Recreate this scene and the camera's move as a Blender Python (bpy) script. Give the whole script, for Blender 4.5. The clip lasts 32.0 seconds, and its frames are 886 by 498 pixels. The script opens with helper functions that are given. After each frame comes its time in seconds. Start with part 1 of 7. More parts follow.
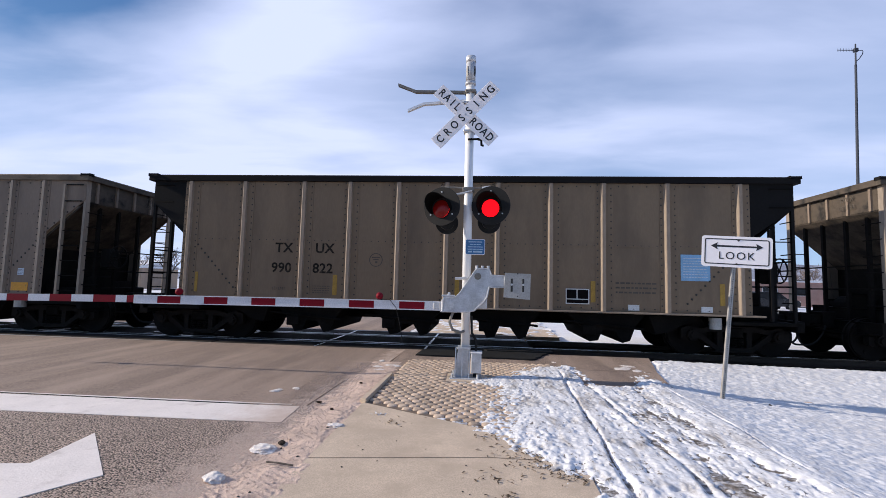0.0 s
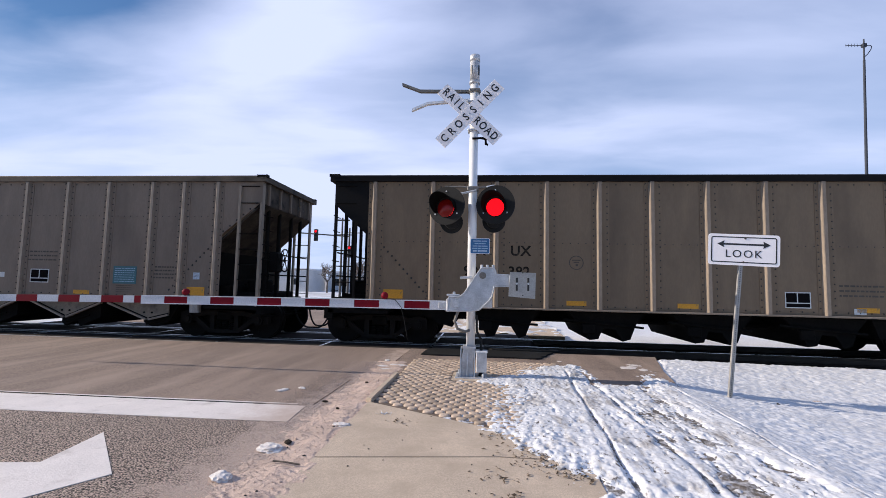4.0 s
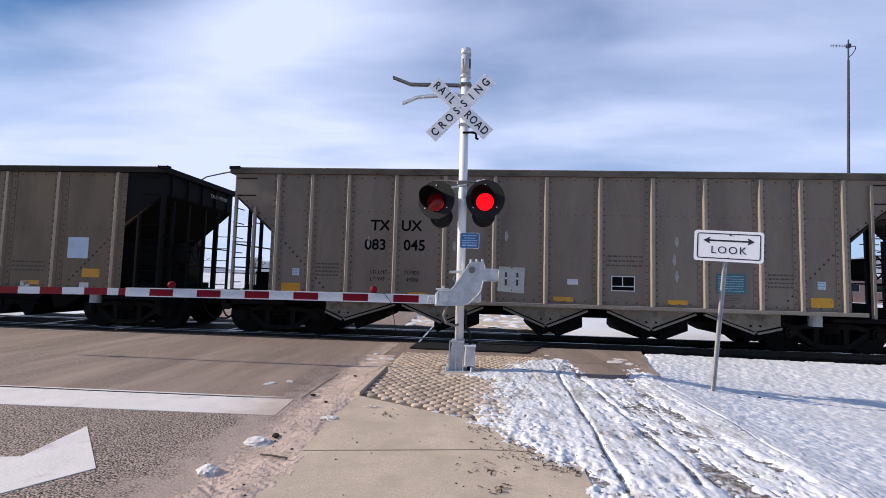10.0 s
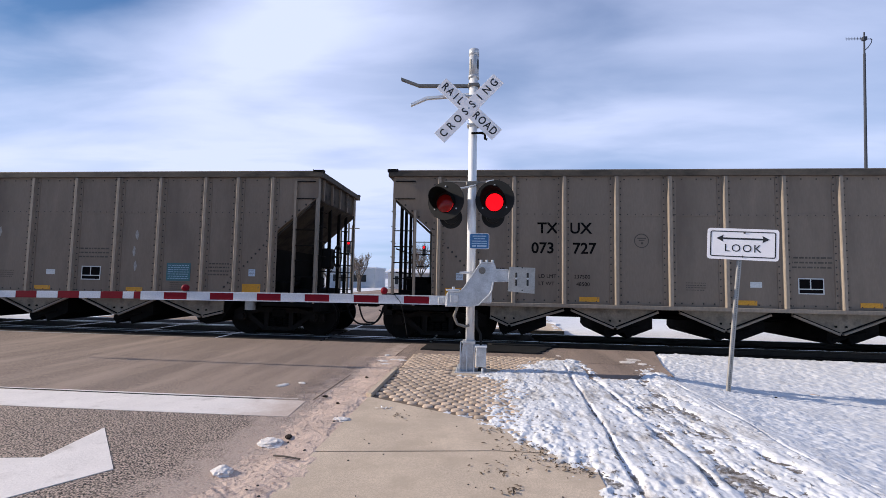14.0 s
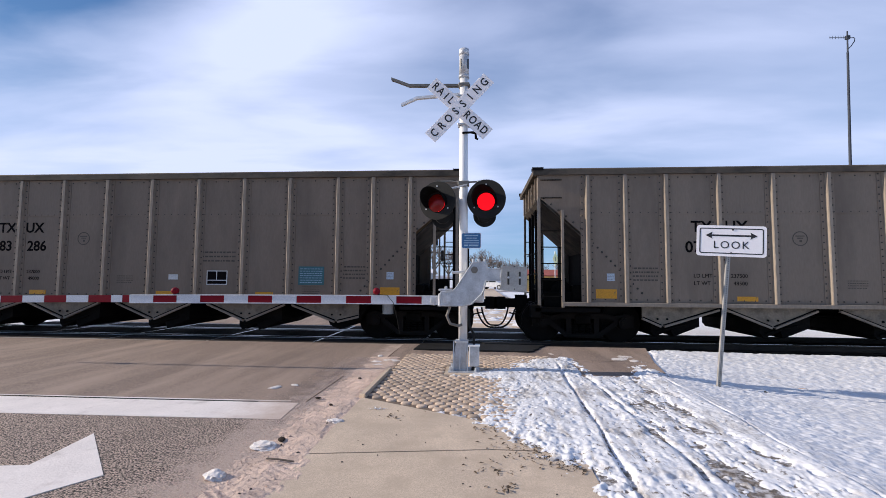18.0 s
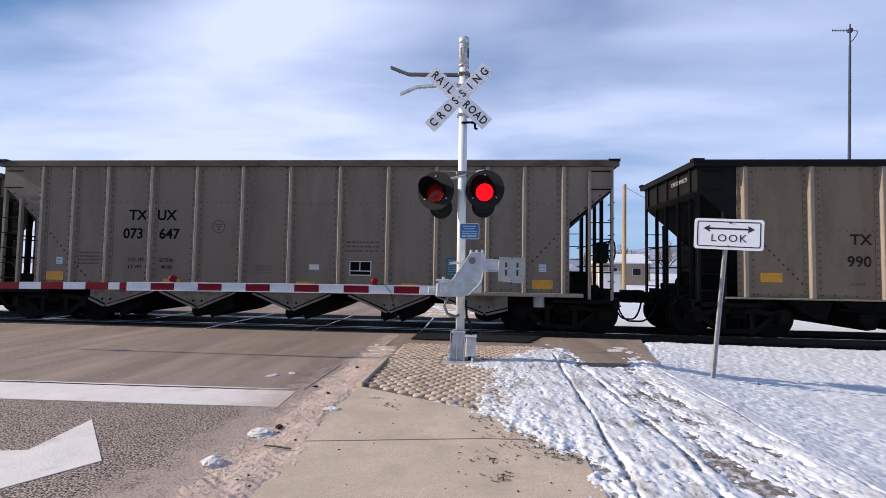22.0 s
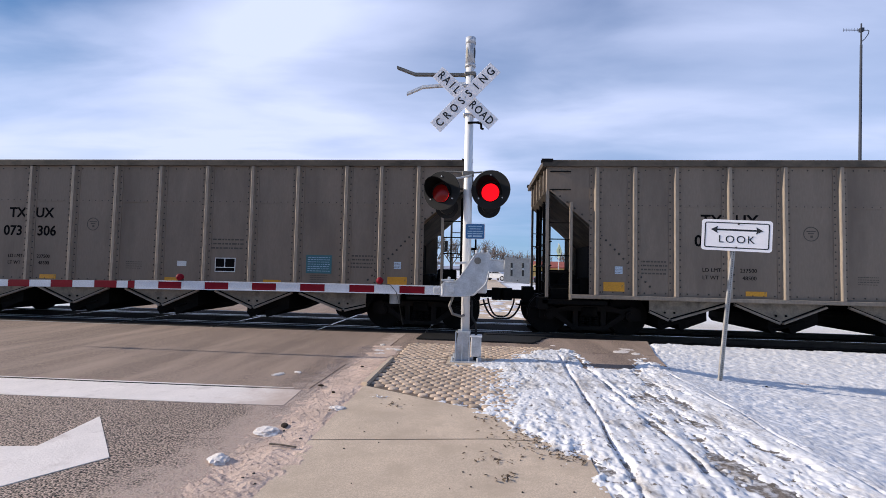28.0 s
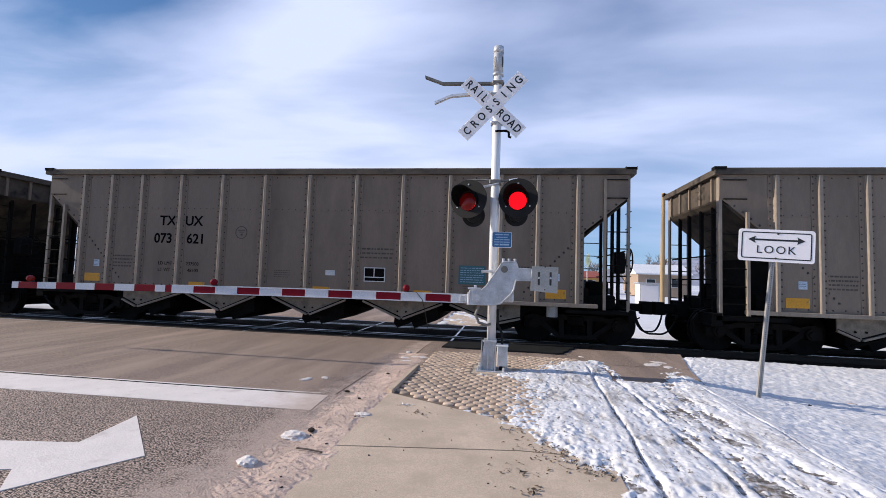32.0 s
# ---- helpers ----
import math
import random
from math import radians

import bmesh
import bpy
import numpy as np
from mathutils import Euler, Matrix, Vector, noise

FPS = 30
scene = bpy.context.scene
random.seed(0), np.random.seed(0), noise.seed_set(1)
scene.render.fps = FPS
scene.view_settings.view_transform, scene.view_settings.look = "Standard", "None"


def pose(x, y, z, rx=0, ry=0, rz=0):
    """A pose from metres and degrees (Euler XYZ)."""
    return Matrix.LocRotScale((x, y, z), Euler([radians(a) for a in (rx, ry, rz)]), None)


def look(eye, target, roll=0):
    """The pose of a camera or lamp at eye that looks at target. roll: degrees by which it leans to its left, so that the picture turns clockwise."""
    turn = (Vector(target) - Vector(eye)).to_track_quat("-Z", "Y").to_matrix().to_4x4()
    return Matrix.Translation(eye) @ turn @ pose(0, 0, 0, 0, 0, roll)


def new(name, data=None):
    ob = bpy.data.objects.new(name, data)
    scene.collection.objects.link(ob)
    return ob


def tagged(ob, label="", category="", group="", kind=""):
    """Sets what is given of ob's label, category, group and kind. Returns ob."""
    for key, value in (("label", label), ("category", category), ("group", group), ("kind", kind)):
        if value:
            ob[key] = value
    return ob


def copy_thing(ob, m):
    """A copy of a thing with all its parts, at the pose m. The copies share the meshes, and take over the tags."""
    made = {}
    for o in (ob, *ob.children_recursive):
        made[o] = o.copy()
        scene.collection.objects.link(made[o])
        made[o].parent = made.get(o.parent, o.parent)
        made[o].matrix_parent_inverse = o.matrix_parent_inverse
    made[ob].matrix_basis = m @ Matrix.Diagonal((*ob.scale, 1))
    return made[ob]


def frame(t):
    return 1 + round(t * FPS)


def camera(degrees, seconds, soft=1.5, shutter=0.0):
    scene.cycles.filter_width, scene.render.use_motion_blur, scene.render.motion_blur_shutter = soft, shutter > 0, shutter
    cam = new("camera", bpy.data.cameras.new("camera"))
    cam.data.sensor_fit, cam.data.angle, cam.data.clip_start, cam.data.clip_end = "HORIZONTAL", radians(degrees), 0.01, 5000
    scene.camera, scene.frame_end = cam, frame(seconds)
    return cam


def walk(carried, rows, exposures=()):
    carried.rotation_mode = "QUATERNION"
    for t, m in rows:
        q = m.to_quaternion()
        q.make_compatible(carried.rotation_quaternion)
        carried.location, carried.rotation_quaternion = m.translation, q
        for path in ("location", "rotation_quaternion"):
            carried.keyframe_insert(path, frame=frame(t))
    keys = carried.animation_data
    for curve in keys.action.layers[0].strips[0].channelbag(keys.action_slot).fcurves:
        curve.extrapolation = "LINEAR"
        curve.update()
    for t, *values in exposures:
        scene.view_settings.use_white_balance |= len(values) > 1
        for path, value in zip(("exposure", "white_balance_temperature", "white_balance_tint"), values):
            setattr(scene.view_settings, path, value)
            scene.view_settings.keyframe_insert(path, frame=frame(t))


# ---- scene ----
# Handheld phone standing on the sidewalk, eye height 1.42 m; the track runs along x, the street along y.
EYE = (0.0, 0.0, 1.42)


def aim(turn, rise, lean):
    """The held camera's pose: degrees to the right of +y, upward, and leaning left."""
    a, b = radians(turn), radians(rise)
    way = (math.sin(a) * math.cos(b), math.cos(a) * math.cos(b), math.sin(b))
    return look(EYE, tuple(e + 10 * w for e, w in zip(EYE, way)), lean)


cam = camera(89.58, 32.0, 0.6)
walk(cam, [
    (0, aim(-4.95, 4.58, 1.45)),
    (0.5, aim(-5.26, 4.48, 1.49)),
    (1, aim(-5.49, 4.42, 1.51)),
    (1.5, aim(-5.59, 4.43, 1.54)),
    (2, aim(-5.64, 4.42, 1.46)),
    (2.5, aim(-5.65, 4.47, 1.40)),
    (3, aim(-5.60, 4.52, 1.28)),
    (3.5, aim(-5.50, 4.54, 1.24)),
    (5.5, aim(-5.92, 4.06, 1.22)),
    (6, aim(-5.55, 4.03, 1.10)),
    (6.5, aim(-5.01, 4.15, 1.02)),
    (7, aim(-4.85, 4.27, 0.92)),
    (7.5, aim(-5.01, 4.28, 0.86)),
    (8, aim(-5.34, 4.16, 0.89)),
    (8.5, aim(-5.41, 4.01, 1.01)),
    (9, aim(-5.10, 3.85, 1.20)),
    (9.5, aim(-4.64, 3.77, 1.38)),
    (10, aim(-4.20, 3.77, 1.57)),
    (10.5, aim(-4.23, 3.73, 1.58)),
    (11, aim(-4.99, 3.63, 1.58)),
    (11.5, aim(-6.07, 3.49, 1.47)),
    (12, aim(-6.82, 3.35, 1.44)),
    (12.5, aim(-6.88, 3.31, 1.33)),
    (13, aim(-6.46, 3.47, 1.25)),
    (13.5, aim(-5.90, 3.71, 1.13)),
    (14, aim(-5.47, 3.86, 1.08)),
    (14.5, aim(-5.23, 3.90, 1.04)),
    (16.5, aim(-4.50, 3.63, 0.56)),
    (17, aim(-4.50, 3.69, 0.48)),
    (17.5, aim(-4.52, 3.75, 0.47)),
    (18, aim(-4.45, 3.84, 0.41)),
    (18.5, aim(-4.35, 3.86, 0.33)),
    (19, aim(-4.30, 3.73, 0.26)),
    (19.5, aim(-4.30, 3.47, 0.24)),
    (20, aim(-4.39, 3.21, 0.29)),
    (20.5, aim(-4.44, 3.01, 0.47)),
    (21, aim(-4.36, 2.88, 0.66)),
    (21.5, aim(-4.26, 2.72, 0.81)),
    (22, aim(-4.18, 2.61, 0.95)),
    (22.5, aim(-4.19, 2.61, 1.00)),
    (23, aim(-4.25, 2.68, 0.95)),
    (23.5, aim(-4.26, 2.78, 0.89)),
    (24, aim(-4.25, 2.84, 0.85)),
    (24.5, aim(-4.16, 2.85, 0.87)),
    (25, aim(-4.11, 2.84, 0.88)),
    (25.5, aim(-4.06, 2.88, 0.90)),
    (27.5, aim(-4.65, 2.70, 1.12)),
    (28, aim(-4.89, 2.60, 1.25)),
    (28.5, aim(-5.16, 2.59, 1.34)),
    (29, aim(-5.31, 2.68, 1.42)),
    (29.5, aim(-5.35, 2.85, 1.45)),
    (30, aim(-5.25, 3.05, 1.44)),
    (30.5, aim(-5.14, 3.20, 1.44)),
    (31, aim(-5.38, 3.30, 1.46)),
    (31.5, aim(-6.46, 3.38, 1.66)),
    (32, aim(-8.32, 3.54, 1.91)),
])

# ---- light ----
SUN_RISE, SUN_SIDE = 23.0, -2.3      # the sun stands low over the street's left, almost along the track
to_sun = Vector((-math.cos(radians(SUN_RISE)) * math.cos(radians(SUN_SIDE)),
                 math.cos(radians(SUN_RISE)) * math.sin(radians(SUN_SIDE)), math.sin(radians(SUN_RISE))))
sun = new("sun", bpy.data.lights.new("sun", "SUN"))
sun.data.energy, sun.data.angle, sun.data.color = 5.0, radians(0.53), (1.0, 0.88, 0.745)
sun.matrix_world = look(tuple(to_sun * 50), (0, 0, 0))

world = bpy.data.worlds.new("sky")
scene.world = world
world.use_nodes = True
wn, wl = world.node_tree.nodes, world.node_tree.links
wn.clear()


def wnode(kind, **props):
    n = wn.new(kind)
    for k, v in props.items():
        n.inputs[k].default_value = v
    return n


w_out, w_bg = wnode("ShaderNodeOutputWorld"), wnode("ShaderNodeBackground", Strength=0.1)
sky = wn.new("ShaderNodeTexSky")
sky.sky_type, sky.sun_disc = "NISHITA", False
sky.sun_elevation = radians(SUN_RISE)
sky.sun_rotation = math.atan2(to_sun.x, to_sun.y)
sky.air_density, sky.dust_density, sky.ozone_density = 1.0, 0.0, 5.0
w_co = wn.new("ShaderNodeTexCoord")
w_sep = wn.new("ShaderNodeSeparateXYZ")
wl.new(w_co.outputs["Generated"], w_sep.inputs[0])
# a flat cloud deck: the direction is projected onto a plane overhead
w_hi = wn.new("ShaderNodeMath"); w_hi.operation = "MAXIMUM"; w_hi.inputs[1].default_value = 0.0
wl.new(w_sep.outputs["Z"], w_hi.inputs[0])
w_add = wn.new("ShaderNodeMath"); w_add.operation = "ADD"; w_add.inputs[1].default_value = 0.12
wl.new(w_hi.outputs[0], w_add.inputs[0])
w_div = wn.new("ShaderNodeVectorMath"); w_div.operation = "DIVIDE"
w_comb = wn.new("ShaderNodeCombineXYZ")
for axis in ("X", "Y", "Z"):
    wl.new(w_add.outputs[0], w_comb.inputs[axis])
wl.new(w_co.outputs["Generated"], w_div.inputs[0])
wl.new(w_comb.outputs[0], w_div.inputs[1])
w_map = wn.new("ShaderNodeMapping")
w_map.inputs["Location"].default_value = (3.1, 1.7, 0.0)
w_map.inputs["Rotation"].default_value = (0, 0, radians(-24))
w_map.inputs["Scale"].default_value = (0.7, 1.3, 0.0)
wl.new(w_div.outputs[0], w_map.inputs[0])
w_cloud = wnode("ShaderNodeTexNoise", Scale=0.8, Detail=7.0, Roughness=0.46, Distortion=0.25)
wl.new(w_map.outputs[0], w_cloud.inputs["Vector"])
w_ramp = wn.new("ShaderNodeValToRGB")
w_ramp.color_ramp.elements[0].position, w_ramp.color_ramp.elements[1].position = 0.34, 0.64
w_ramp.color_ramp.elements[0].color = (0.26, 0.26, 0.26, 1)
w_ramp.color_ramp.elements[1].color = (0.84, 0.84, 0.84, 1)
wl.new(w_cloud.outputs[0], w_ramp.inputs[0])
w_mix = wn.new("ShaderNodeMix"); w_mix.data_type = "RGBA"
w_mix.inputs["B"].default_value = (6.85, 7.65, 10.6, 1)
# the deck opens to blue high on the left and low along the horizon
def toward(turn, rise, lo, hi):
    """1 in that direction of the sky, fading to 0 away from it."""
    a, b = radians(turn), radians(rise)
    dot = wn.new("ShaderNodeVectorMath"); dot.operation = "DOT_PRODUCT"
    dot.inputs[1].default_value = (math.sin(a) * math.cos(b), math.cos(a) * math.cos(b), math.sin(b))
    wl.new(w_co.outputs["Generated"], dot.inputs[0])
    r = wn.new("ShaderNodeMapRange"); r.interpolation_type = "SMOOTHSTEP"
    r.inputs["From Min"].default_value, r.inputs["From Max"].default_value = math.cos(radians(lo)), math.cos(radians(hi))
    wl.new(dot.outputs["Value"], r.inputs["Value"])
    return r.outputs[0]


def blend(kind, a, b, clamp=False):
    m = wn.new("ShaderNodeMath"); m.operation = kind; m.use_clamp = clamp
    for i, v in enumerate((a, b)):
        if isinstance(v, float):
            m.inputs[i].default_value = v
        else:
            wl.new(v, m.inputs[i])
    return m.outputs[0]


w_low = wn.new("ShaderNodeMapRange"); w_low.interpolation_type = "SMOOTHSTEP"
w_low.inputs["From Min"].default_value, w_low.inputs["From Max"].default_value = 0.03, 0.24
w_low.inputs["To Min"].default_value, w_low.inputs["To Max"].default_value = 0.12, 1.0
wl.new(w_sep.outputs["Z"], w_low.inputs["Value"])
w_back = wn.new("ShaderNodeMapRange"); w_back.interpolation_type = "SMOOTHSTEP"   # the deck is thinned behind the street, unseen, to dim the car sides
w_back.inputs["From Min"].default_value, w_back.inputs["From Max"].default_value = -0.5, 0.35
w_back.inputs["To Min"].default_value, w_back.inputs["To Max"].default_value = 0.3, 1.0
wl.new(w_sep.outputs["Y"], w_back.inputs["Value"])
cover = blend("MULTIPLY", blend("MULTIPLY", w_ramp.outputs[0], w_low.outputs[0]), w_back.outputs[0])
# long thin streaks, finer than the deck
w_map2 = wn.new("ShaderNodeMapping")
w_map2.inputs["Rotation"].default_value = (0, 0, radians(-38))
w_map2.inputs["Scale"].default_value = (0.8, 1.9, 0.0)
wl.new(w_div.outputs[0], w_map2.inputs[0])
w_streak = wnode("ShaderNodeTexNoise", Scale=1.3, Detail=8.0, Roughness=0.5, Distortion=0.3)
wl.new(w_map2.outputs[0], w_streak.inputs["Vector"])
w_veil = wn.new("ShaderNodeMapRange"); w_veil.interpolation_type = "SMOOTHSTEP"
w_veil.inputs["From Min"].default_value, w_veil.inputs["From Max"].default_value = 0.30, 0.64
w_veil.inputs["To Min"].default_value, w_veil.inputs["To Max"].default_value = 0.60, 1.0
wl.new(w_streak.outputs[0], w_veil.inputs["Value"])
cover = blend("MULTIPLY", cover, w_veil.outputs[0])
cover = blend("ADD", cover, blend("MULTIPLY", toward(-40, 10, 46, 4), blend("ADD", 0.32, blend("MULTIPLY", w_veil.outputs[0], 0.42))))
cover = blend("ADD", cover, blend("MULTIPLY", toward(37, 14, 28, 4), 0.22))
cover = blend("SUBTRACT", cover, blend("MULTIPLY", toward(28, 37, 22, 4), 0.22))
cover = blend("SUBTRACT", cover, blend("MULTIPLY", toward(-16, 32, 22, 4), 0.12))
cover = blend("SUBTRACT", cover, blend("MULTIPLY", toward(-61, 37, 30, 5), 1.2), True)
wl.new(cover, w_mix.inputs["Factor"])
w_blue = wn.new("ShaderNodeValToRGB")
w_blue.color_ramp.elements[0].position, w_blue.color_ramp.elements[1].position = 0.0, 0.55
w_blue.color_ramp.elements[0].color, w_blue.color_ramp.elements[1].color = (0.25, 0.50, 0.88, 1), (0.06, 0.16, 0.42, 1)
wl.new(w_hi.outputs[0], w_blue.inputs[0])
w_scale = wn.new("ShaderNodeVectorMath"); w_scale.operation = "SCALE"; w_scale.inputs["Scale"].default_value = 9.0
wl.new(w_blue.outputs[0], w_scale.inputs[0])
w_air = wn.new("ShaderNodeMix"); w_air.data_type = "RGBA"; w_air.inputs["Factor"].default_value = 0.65
wl.new(sky.outputs[0], w_air.inputs["A"]), wl.new(w_scale.outputs[0], w_air.inputs["B"])
wl.new(w_air.outputs["Result"], w_mix.inputs["A"])
wl.new(w_mix.outputs["Result"], w_bg.inputs[0])
wl.new(w_bg.outputs[0], w_out.inputs[0])
scene.view_settings.exposure = 0.12


# ---- materials ----
def material(name, color, rough=0.6, metal=0.0, vary=0.25, scale=3.0, grain=60.0, bump=0.1, dirt=None, dirt_at=(0.5, 0.7),
             dirt_scale=1.5, glow=0.0, stretch=(1, 1, 1), spread=0.0, fine=0.12, shine=0.5, sharp=0.2, relief=0.01):
    """A surface whose colour wanders at two scales, with dirt patches, fine relief and an uneven gloss."""
    m = bpy.data.materials.new(name)
    m.use_nodes = True
    n, l = m.node_tree.nodes, m.node_tree.links
    b = n["Principled BSDF"]
    co = n.new("ShaderNodeTexCoord")
    mp = n.new("ShaderNodeMapping")
    mp.inputs["Scale"].default_value = stretch
    l.new(co.outputs["Object"], mp.inputs[0])
    big, small = n.new("ShaderNodeTexNoise"), n.new("ShaderNodeTexNoise")
    big.inputs["Scale"].default_value, big.inputs["Detail"].default_value = scale, 6.0
    small.inputs["Scale"].default_value, small.inputs["Detail"].default_value = grain, 4.0
    for t in (big, small):
        l.new(mp.outputs[0], t.inputs["Vector"])
    r1 = n.new("ShaderNodeMapRange")
    r1.inputs["From Min"].default_value, r1.inputs["From Max"].default_value = 0.3, 0.7
    r1.inputs["To Min"].default_value, r1.inputs["To Max"].default_value = 1 - vary, 1 + vary
    l.new(big.outputs[0], r1.inputs["Value"])
    r2 = n.new("ShaderNodeMapRange")
    r2.inputs["From Min"].default_value, r2.inputs["From Max"].default_value = 0.5 - sharp, 0.5 + sharp
    r2.inputs["To Min"].default_value, r2.inputs["To Max"].default_value = 1 - fine, 1 + fine
    l.new(small.outputs[0], r2.inputs["Value"])
    mul = n.new("ShaderNodeMath"); mul.operation = "MULTIPLY"
    l.new(r1.outputs[0], mul.inputs[0]), l.new(r2.outputs[0], mul.inputs[1])
    last = mul.outputs[0]
    if spread:
        info = n.new("ShaderNodeObjectInfo")
        r3 = n.new("ShaderNodeMapRange")
        r3.inputs["To Min"].default_value, r3.inputs["To Max"].default_value = 1 - spread, 1 + spread
        l.new(info.outputs["Random"], r3.inputs["Value"])
        m3 = n.new("ShaderNodeMath"); m3.operation = "MULTIPLY"
        l.new(last, m3.inputs[0]), l.new(r3.outputs[0], m3.inputs[1])
        last = m3.outputs[0]
    sc = n.new("ShaderNodeVectorMath"); sc.operation = "SCALE"
    sc.inputs[0].default_value = color
    l.new(last, sc.inputs["Scale"])
    colour = sc.outputs[0]
    if dirt:
        dn = n.new("ShaderNodeTexNoise")
        dn.inputs["Scale"].default_value, dn.inputs["Detail"].default_value, dn.inputs["Roughness"].default_value = dirt_scale, 8.0, 0.62
        l.new(mp.outputs[0], dn.inputs["Vector"])
        dr = n.new("ShaderNodeMapRange")
        dr.inputs["From Min"].default_value, dr.inputs["From Max"].default_value = dirt_at
        l.new(dn.outputs[0], dr.inputs["Value"])
        mx = n.new("ShaderNodeMix"); mx.data_type = "RGBA"
        mx.inputs["B"].default_value = (*dirt, 1)
        l.new(dr.outputs[0], mx.inputs["Factor"]), l.new(colour, mx.inputs["A"])
        colour = mx.outputs["Result"]
    l.new(colour, b.inputs["Base Color"])
    rr = n.new("ShaderNodeMapRange")
    rr.inputs["To Min"].default_value, rr.inputs["To Max"].default_value = max(rough - 0.12, 0.02), min(rough + 0.12, 1)
    l.new(big.outputs[0], rr.inputs["Value"]), l.new(rr.outputs[0], b.inputs["Roughness"])
    b.inputs["Metallic"].default_value = metal
    b.inputs["Specular IOR Level"].default_value = shine
    if bump:
        bp = n.new("ShaderNodeBump")
        bp.inputs["Strength"].default_value, bp.inputs["Distance"].default_value = bump, relief
        l.new(small.outputs[0], bp.inputs["Height"]), l.new(bp.outputs[0], b.inputs["Normal"])
    if glow:
        l.new(colour, b.inputs["Emission Color"])
        b.inputs["Emission Strength"].default_value = glow
    return m


ASPHALT = material("asphalt", (0.240, 0.179, 0.143), 0.9, vary=0.14, scale=0.8, grain=90, bump=0.8, fine=0.35, sharp=0.12,
                   dirt=(0.37, 0.280, 0.222), dirt_at=(0.44, 0.72), dirt_scale=1.3, stretch=(1.5, 0.22, 1))
ASPHALT_NEAR = material("chip_seal", (0.285, 0.220, 0.180), 0.9, vary=0.12, scale=0.8, grain=72, bump=1.0, fine=1.15, sharp=0.10, relief=0.018,
                        dirt=(0.40, 0.31, 0.255), dirt_at=(0.52, 0.85), dirt_scale=1.2)
CONCRETE = material("concrete", (0.55, 0.442, 0.335), 0.88, vary=0.10, scale=1.7, grain=120, bump=0.2, fine=0.15, sharp=0.12,
                    dirt=(0.44, 0.35, 0.26), dirt_at=(0.46, 0.72), dirt_scale=2.6)
PAVER = material("paver", (0.50, 0.385, 0.29), 0.85, vary=0.22, scale=5, grain=90, bump=0.5, spread=0.28, fine=0.2, dirt=(0.27, 0.20, 0.15), dirt_at=(0.55, 0.75), dirt_scale=7)
MORTAR = material("mortar", (0.15, 0.11, 0.082), 0.95, vary=0.2, scale=4, grain=120, bump=0.5)
SAND = material("sand", (0.62, 0.468, 0.375), 0.95, vary=0.16, scale=2.2, grain=80, bump=0.6, fine=0.14, sharp=0.14,
                dirt=(0.42, 0.31, 0.25), dirt_at=(0.52, 0.74), dirt_scale=6)
SNOW = material("snow", (0.74, 0.745, 0.765), 0.65, vary=0.05, scale=3, grain=26, bump=0.6, fine=0.06, sharp=0.15, relief=0.010,
                dirt=(0.50, 0.46, 0.43), dirt_at=(0.62, 0.85), dirt_scale=2.2)
SOIL = material("wet_soil", (0.15, 0.127, 0.108), 0.9, vary=0.3, scale=9, grain=60, bump=0.8, fine=0.5, dirt=(0.52, 0.51, 0.52), dirt_at=(0.46, 0.62), dirt_scale=16)
FAR_SNOW = material("far_snow", (0.74, 0.75, 0.78), 0.7, vary=0.08, scale=0.05, grain=2, bump=0.3,
                    dirt=(0.25, 0.21, 0.16), dirt_at=(0.5, 0.7), dirt_scale=0.12)
# Ballast, panels and ties darkened: shade under the train put into their colour.
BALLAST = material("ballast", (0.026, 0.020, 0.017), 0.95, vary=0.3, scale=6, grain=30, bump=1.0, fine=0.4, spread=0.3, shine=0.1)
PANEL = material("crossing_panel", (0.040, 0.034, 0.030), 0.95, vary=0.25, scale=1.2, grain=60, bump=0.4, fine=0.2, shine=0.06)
RUBBER = material("rubber", (0.018, 0.018, 0.018), 0.75, shine=0.15, vary=0.3, scale=3, grain=40, bump=0.3)
RAIL = material("rail_steel", (0.06, 0.042, 0.032), 0.55, 0.6, vary=0.3, scale=4, grain=40)
POLISHED = material("polished_steel", (0.55, 0.54, 0.52), 0.25, 1.0, vary=0.1, scale=3, grain=40, bump=0.0)
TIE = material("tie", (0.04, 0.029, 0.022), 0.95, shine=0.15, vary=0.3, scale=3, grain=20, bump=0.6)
PAINT_WHITE = material("road_paint", (0.76, 0.70, 0.66), 0.8, vary=0.06, scale=3, grain=60, bump=0.3, fine=0.05,
                       dirt=(0.46, 0.40, 0.36), dirt_at=(0.56, 0.85), dirt_scale=4)
GALV = material("galvanised", (0.52, 0.53, 0.55), 0.45, 0.35, vary=0.2, scale=7, grain=45, bump=0.05)
SILVER = material("aluminium_paint", (0.80, 0.80, 0.80), 0.45, 0.1, vary=0.04, scale=2, grain=60, bump=0.02, fine=0.025)
SIGN_WHITE = material("sign_white", (0.92, 0.87, 0.86), 0.4, vary=0.015, scale=3, grain=50, bump=0.0, fine=0.02)
SIGN_BLACK = material("sign_black", (0.012, 0.012, 0.013), 0.5, vary=0.1, scale=3, grain=50, bump=0.0)
SIGN_PALE = material("sign_pale", (0.34, 0.48, 0.60), 0.5, vary=0.1, scale=9, grain=50, bump=0.0)
SIGN_BLUE = material("sign_blue", (0.03, 0.13, 0.30), 0.4, vary=0.05, scale=3, grain=50, bump=0.0)
